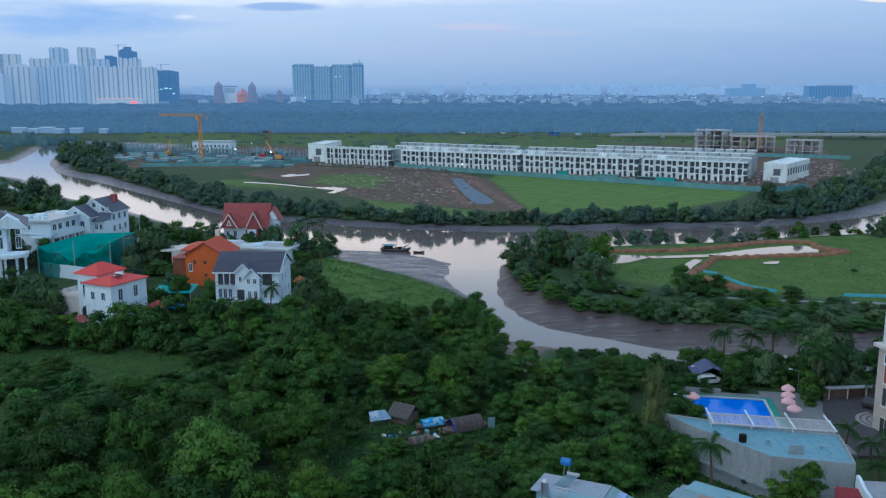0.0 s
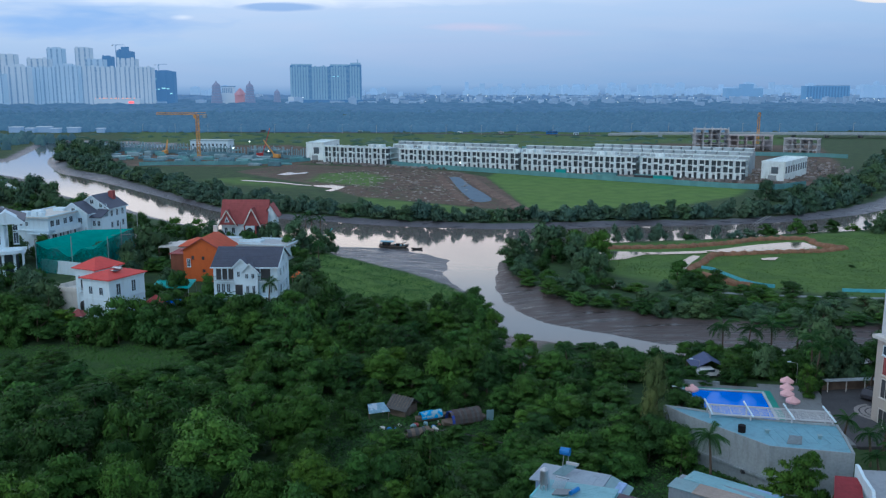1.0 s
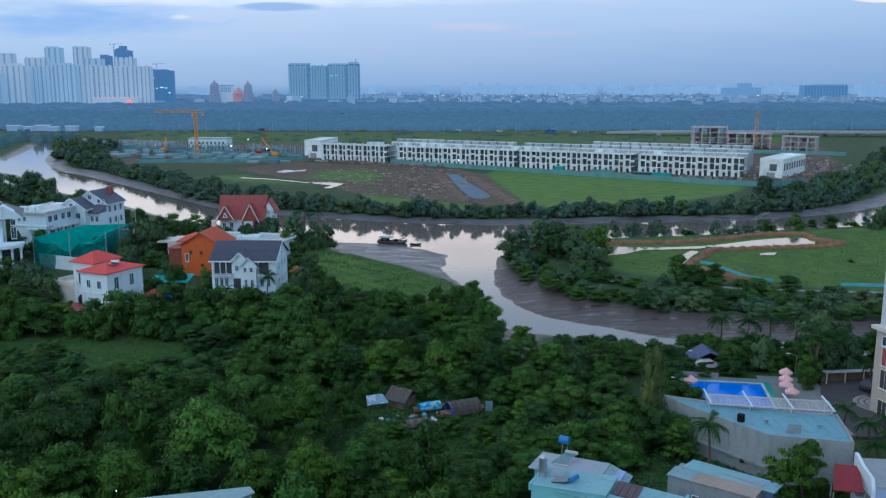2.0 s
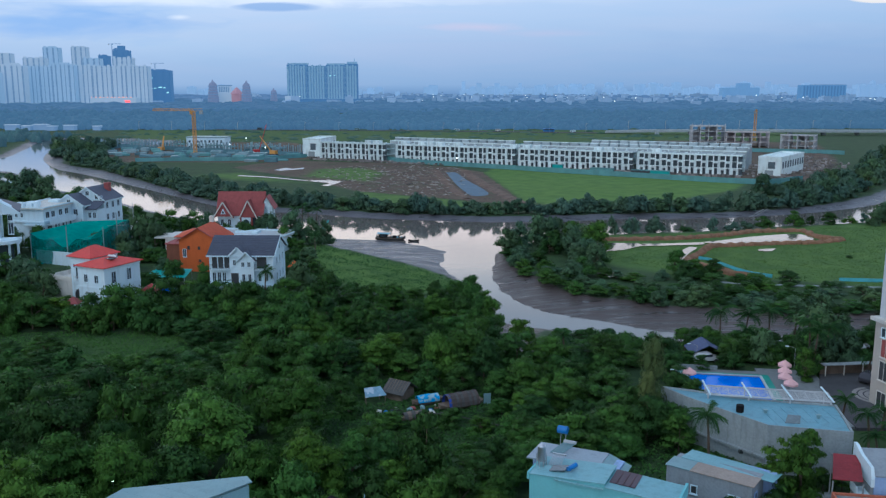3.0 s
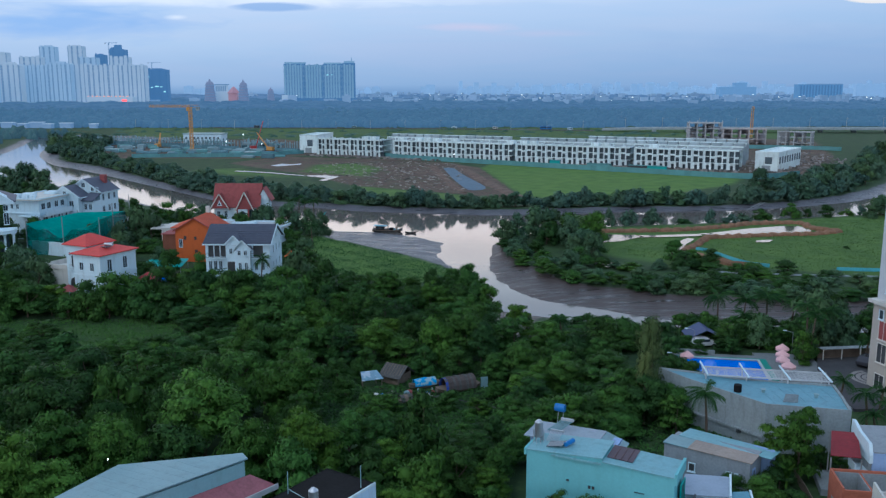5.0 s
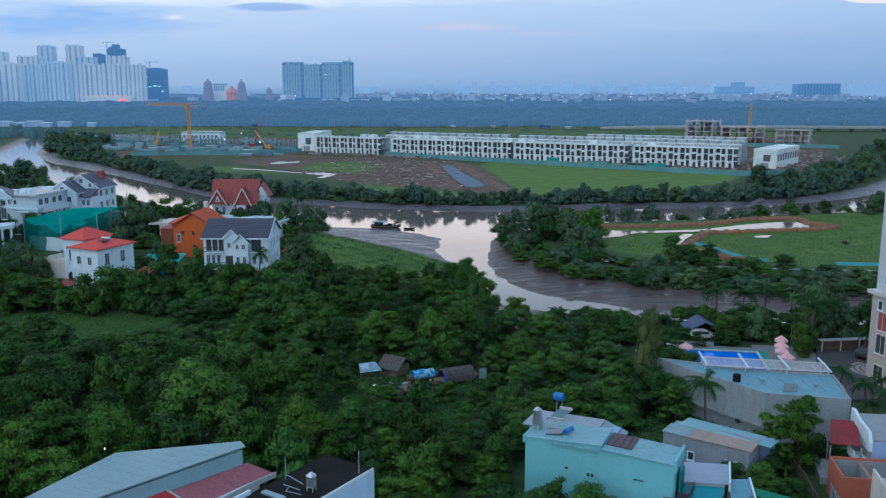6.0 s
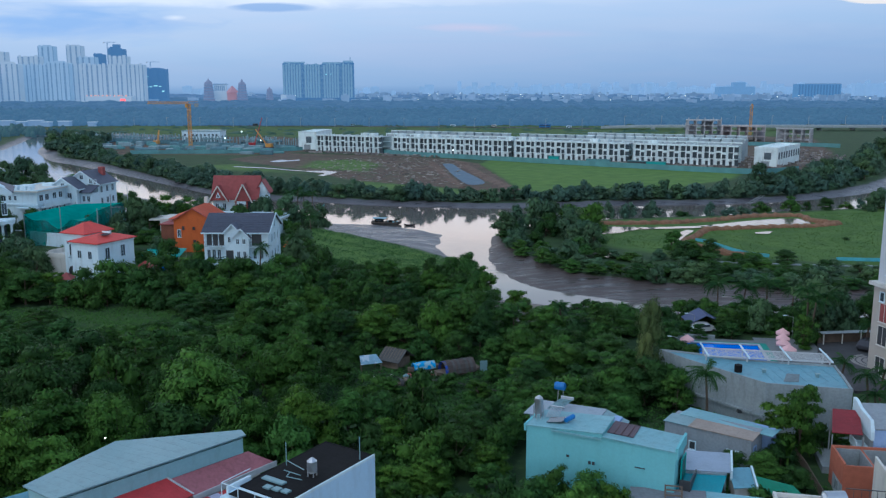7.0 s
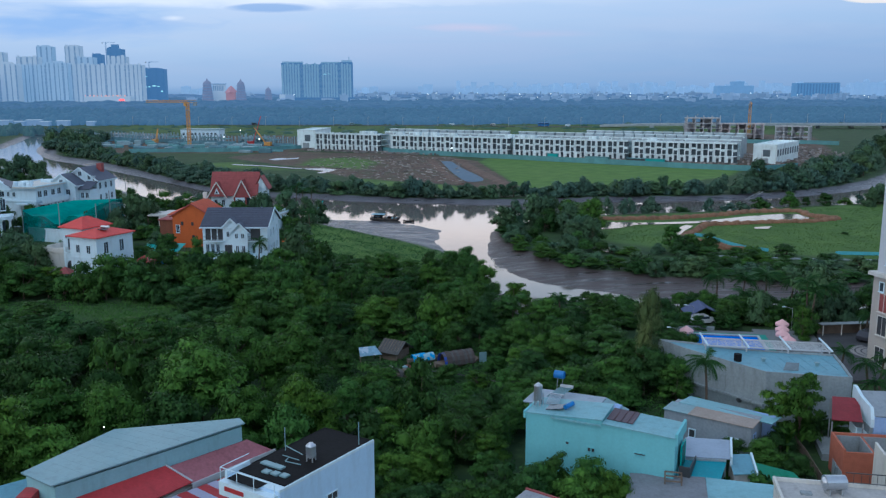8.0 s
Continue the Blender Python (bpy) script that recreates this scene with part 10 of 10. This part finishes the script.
# ---- palms and bananas ----
def frond_shape(n, length, sag, leaflet):
    def make():
        bm = bmesh.new()
        r = random.Random(31)
        last = None
        for k in range(n + 1):
            u = k / n
            p = Vector((length * u * (1 - 0.12 * u * u), 0, length * (0.42 * u - sag * u * u)))
            if last is not None:
                beam(bm, last, p, 0.06 * (1 - 0.7 * u), 0.05)
                for side in (-1, 1):
                    l = leaflet * (0.55 + 0.9 * math.sin(math.pi * min(1, u * 0.9 + 0.08))) * r.uniform(0.8, 1.15)
                    tip = p + Vector((0.35 * l, side * 0.6 * l, -0.75 * l))
                    w = Vector((0.028 * length / 2, 0, 0))
                    bm.faces.new([bm.verts.new(q) for q in (p - w, p + w, tip)])
            last = p
        return bm
    return make


def palm(x, y, h, size, n, seed, label, droop=0.85, lean=0.4):
    r = random.Random(seed)
    z = level(x, y)
    t = thing("palm_tree", label, "palm", x, y, z, r.uniform(0, 360))
    bm = bmesh.new()
    pts = smooth_line([(0, 0, -0.4), (lean * 0.3, 0, h * 0.5), (lean, 0, h)], h / 6)
    for a, b in zip(pts, pts[1:]):
        rod(bm, a, b, 0.17 - 0.06 * a.z / h, 0.17 - 0.06 * b.z / h, 8)
    part("trunk", bm, M_BARK, t)
    me = shared(("frond", size, droop), frond_shape(18, size, droop, size * 0.30), M_FROND)
    for k in range(n + 4):
        f = link("frond", me, t)
        f.matrix_basis = pose(lean, 0, h, r.uniform(-12, 12), r.uniform(-60, 25), k * 360 / (n + 4) + r.uniform(-12, 12)) @ Matrix.Diagonal((0.78, 0.78, 0.78, 1))
    return t


TALL = "tall coconut palm with arching fronds"
# palms by the pool terrace
for k, (x, y, h, size, n) in enumerate(((29.2, 87.9, 6.4, 2.7, 22), (46.0, 136.5, 6.4, 3.4, 18), (50.2, 137.0, 5.8, 3.0, 17), (54.4, 137.5, 6.8, 3.2, 18), (49.0, 134.0, 4.2, 2.8, 14), (58.5, 137.5, 5.8, 3.0, 15), (53.8, 119.4, 6.2, 2.6, 14), (56.4, 121.6, 6.4, 2.6, 14), (54.6, 122.6, 7.2, 2.8, 14), (58.5, 123.4, 6.0, 2.6, 12))):
    palm(x, y, h, size, n, 50 + k, TALL)
# palms along the drive and the hall
for k, (x, y, h, size, n) in enumerate(((47.8, 97.6, 4.4, 2.2, 13), (49.6, 94.2, 4.0, 2.2, 13), (50.6, 90.6, 4.2, 2.2, 13), (48.0, 89.0, 3.4, 2.0, 12), (52.2, 96.6, 3.6, 2.0, 12), (-33.4, 165.2, 6.2, 2.6, 14), (-40.6, 163.4, 4.2, 2.0, 12), (-29.8, 211.0, 5.6, 2.6, 13), (-37.5, 240.0, 9.0, 2.4, 12), (-35.4, 238.6, 8.6, 2.4, 12), (-33.6, 240.4, 9.2, 2.4, 12), (-39.2, 237.8, 8.2, 2.4, 12))):
    palm(x, y, h, size, n, 62 + k, TALL)
# palms on the villas' side
for k, (x, y, h, size, n) in enumerate(((-49.0, 150.5, 2.6, 2.6, 14), (20.0, 131.0, 4.0, 2.4, 12), (-8.0, 141.0, 4.6, 2.4, 12), (-5.0, 144.0, 4.2, 2.4, 12), (60.5, 117.0, 3.6, 2.2, 12))):
    palm(x, y, h, size, n, 74 + k, TALL)
for x, y, s in ((19.2, 92.2, 2.2), (-15.4, 92.0, 2.4), (-43.5, 147.5, 2.6)):
    palm(x, y, 1.6, s, 20, int(x * 7) + 900, "spiky low palm with stiff radiating leaves", 0.34, 0.05)


def banana_leaf():
    bm = bmesh.new()
    last = None
    for k in range(7):
        u = k / 6
        w = 0.26 * math.sin(math.pi * (0.12 + 0.86 * u)) + 0.02
        p = Vector((0.9 * u * u, 0, 2.0 * u - 0.6 * u * u))
        row = [bm.verts.new(p + Vector((0, -w, 0.05))), bm.verts.new(p), bm.verts.new(p + Vector((0, w, 0.05)))]
        if last:
            for i in range(2):
                bm.faces.new((last[i], last[i + 1], row[i + 1], row[i]))
        last = row
    bmesh.ops.solidify(bm, geom=bm.faces[:], thickness=0.02)
    return bm


for k, (x, y) in enumerate(((16.4, 87.8), (17.6, 87.2), (18.6, 86.8), (15.2, 88.6), (33.6, 77.4))):
    t = thing("banana_plant", "banana plant with broad pale green leaves", "plant", x, y, level(x, y), k * 50, "bananas behind the house")
    bm = bmesh.new()
    rod(bm, (0, 0, -0.3), (0, 0, 2.2), 0.14, 0.09)
    part("stem", bm, M_LEAF_LT, t)
    for i in range(7):
        f = link("leaf", shared("banana_leaf", banana_leaf, M_LEAF_LT), t)
        f.matrix_basis = pose(0, 0, 1.7, 0, 0, i * 51 + 7 * k)
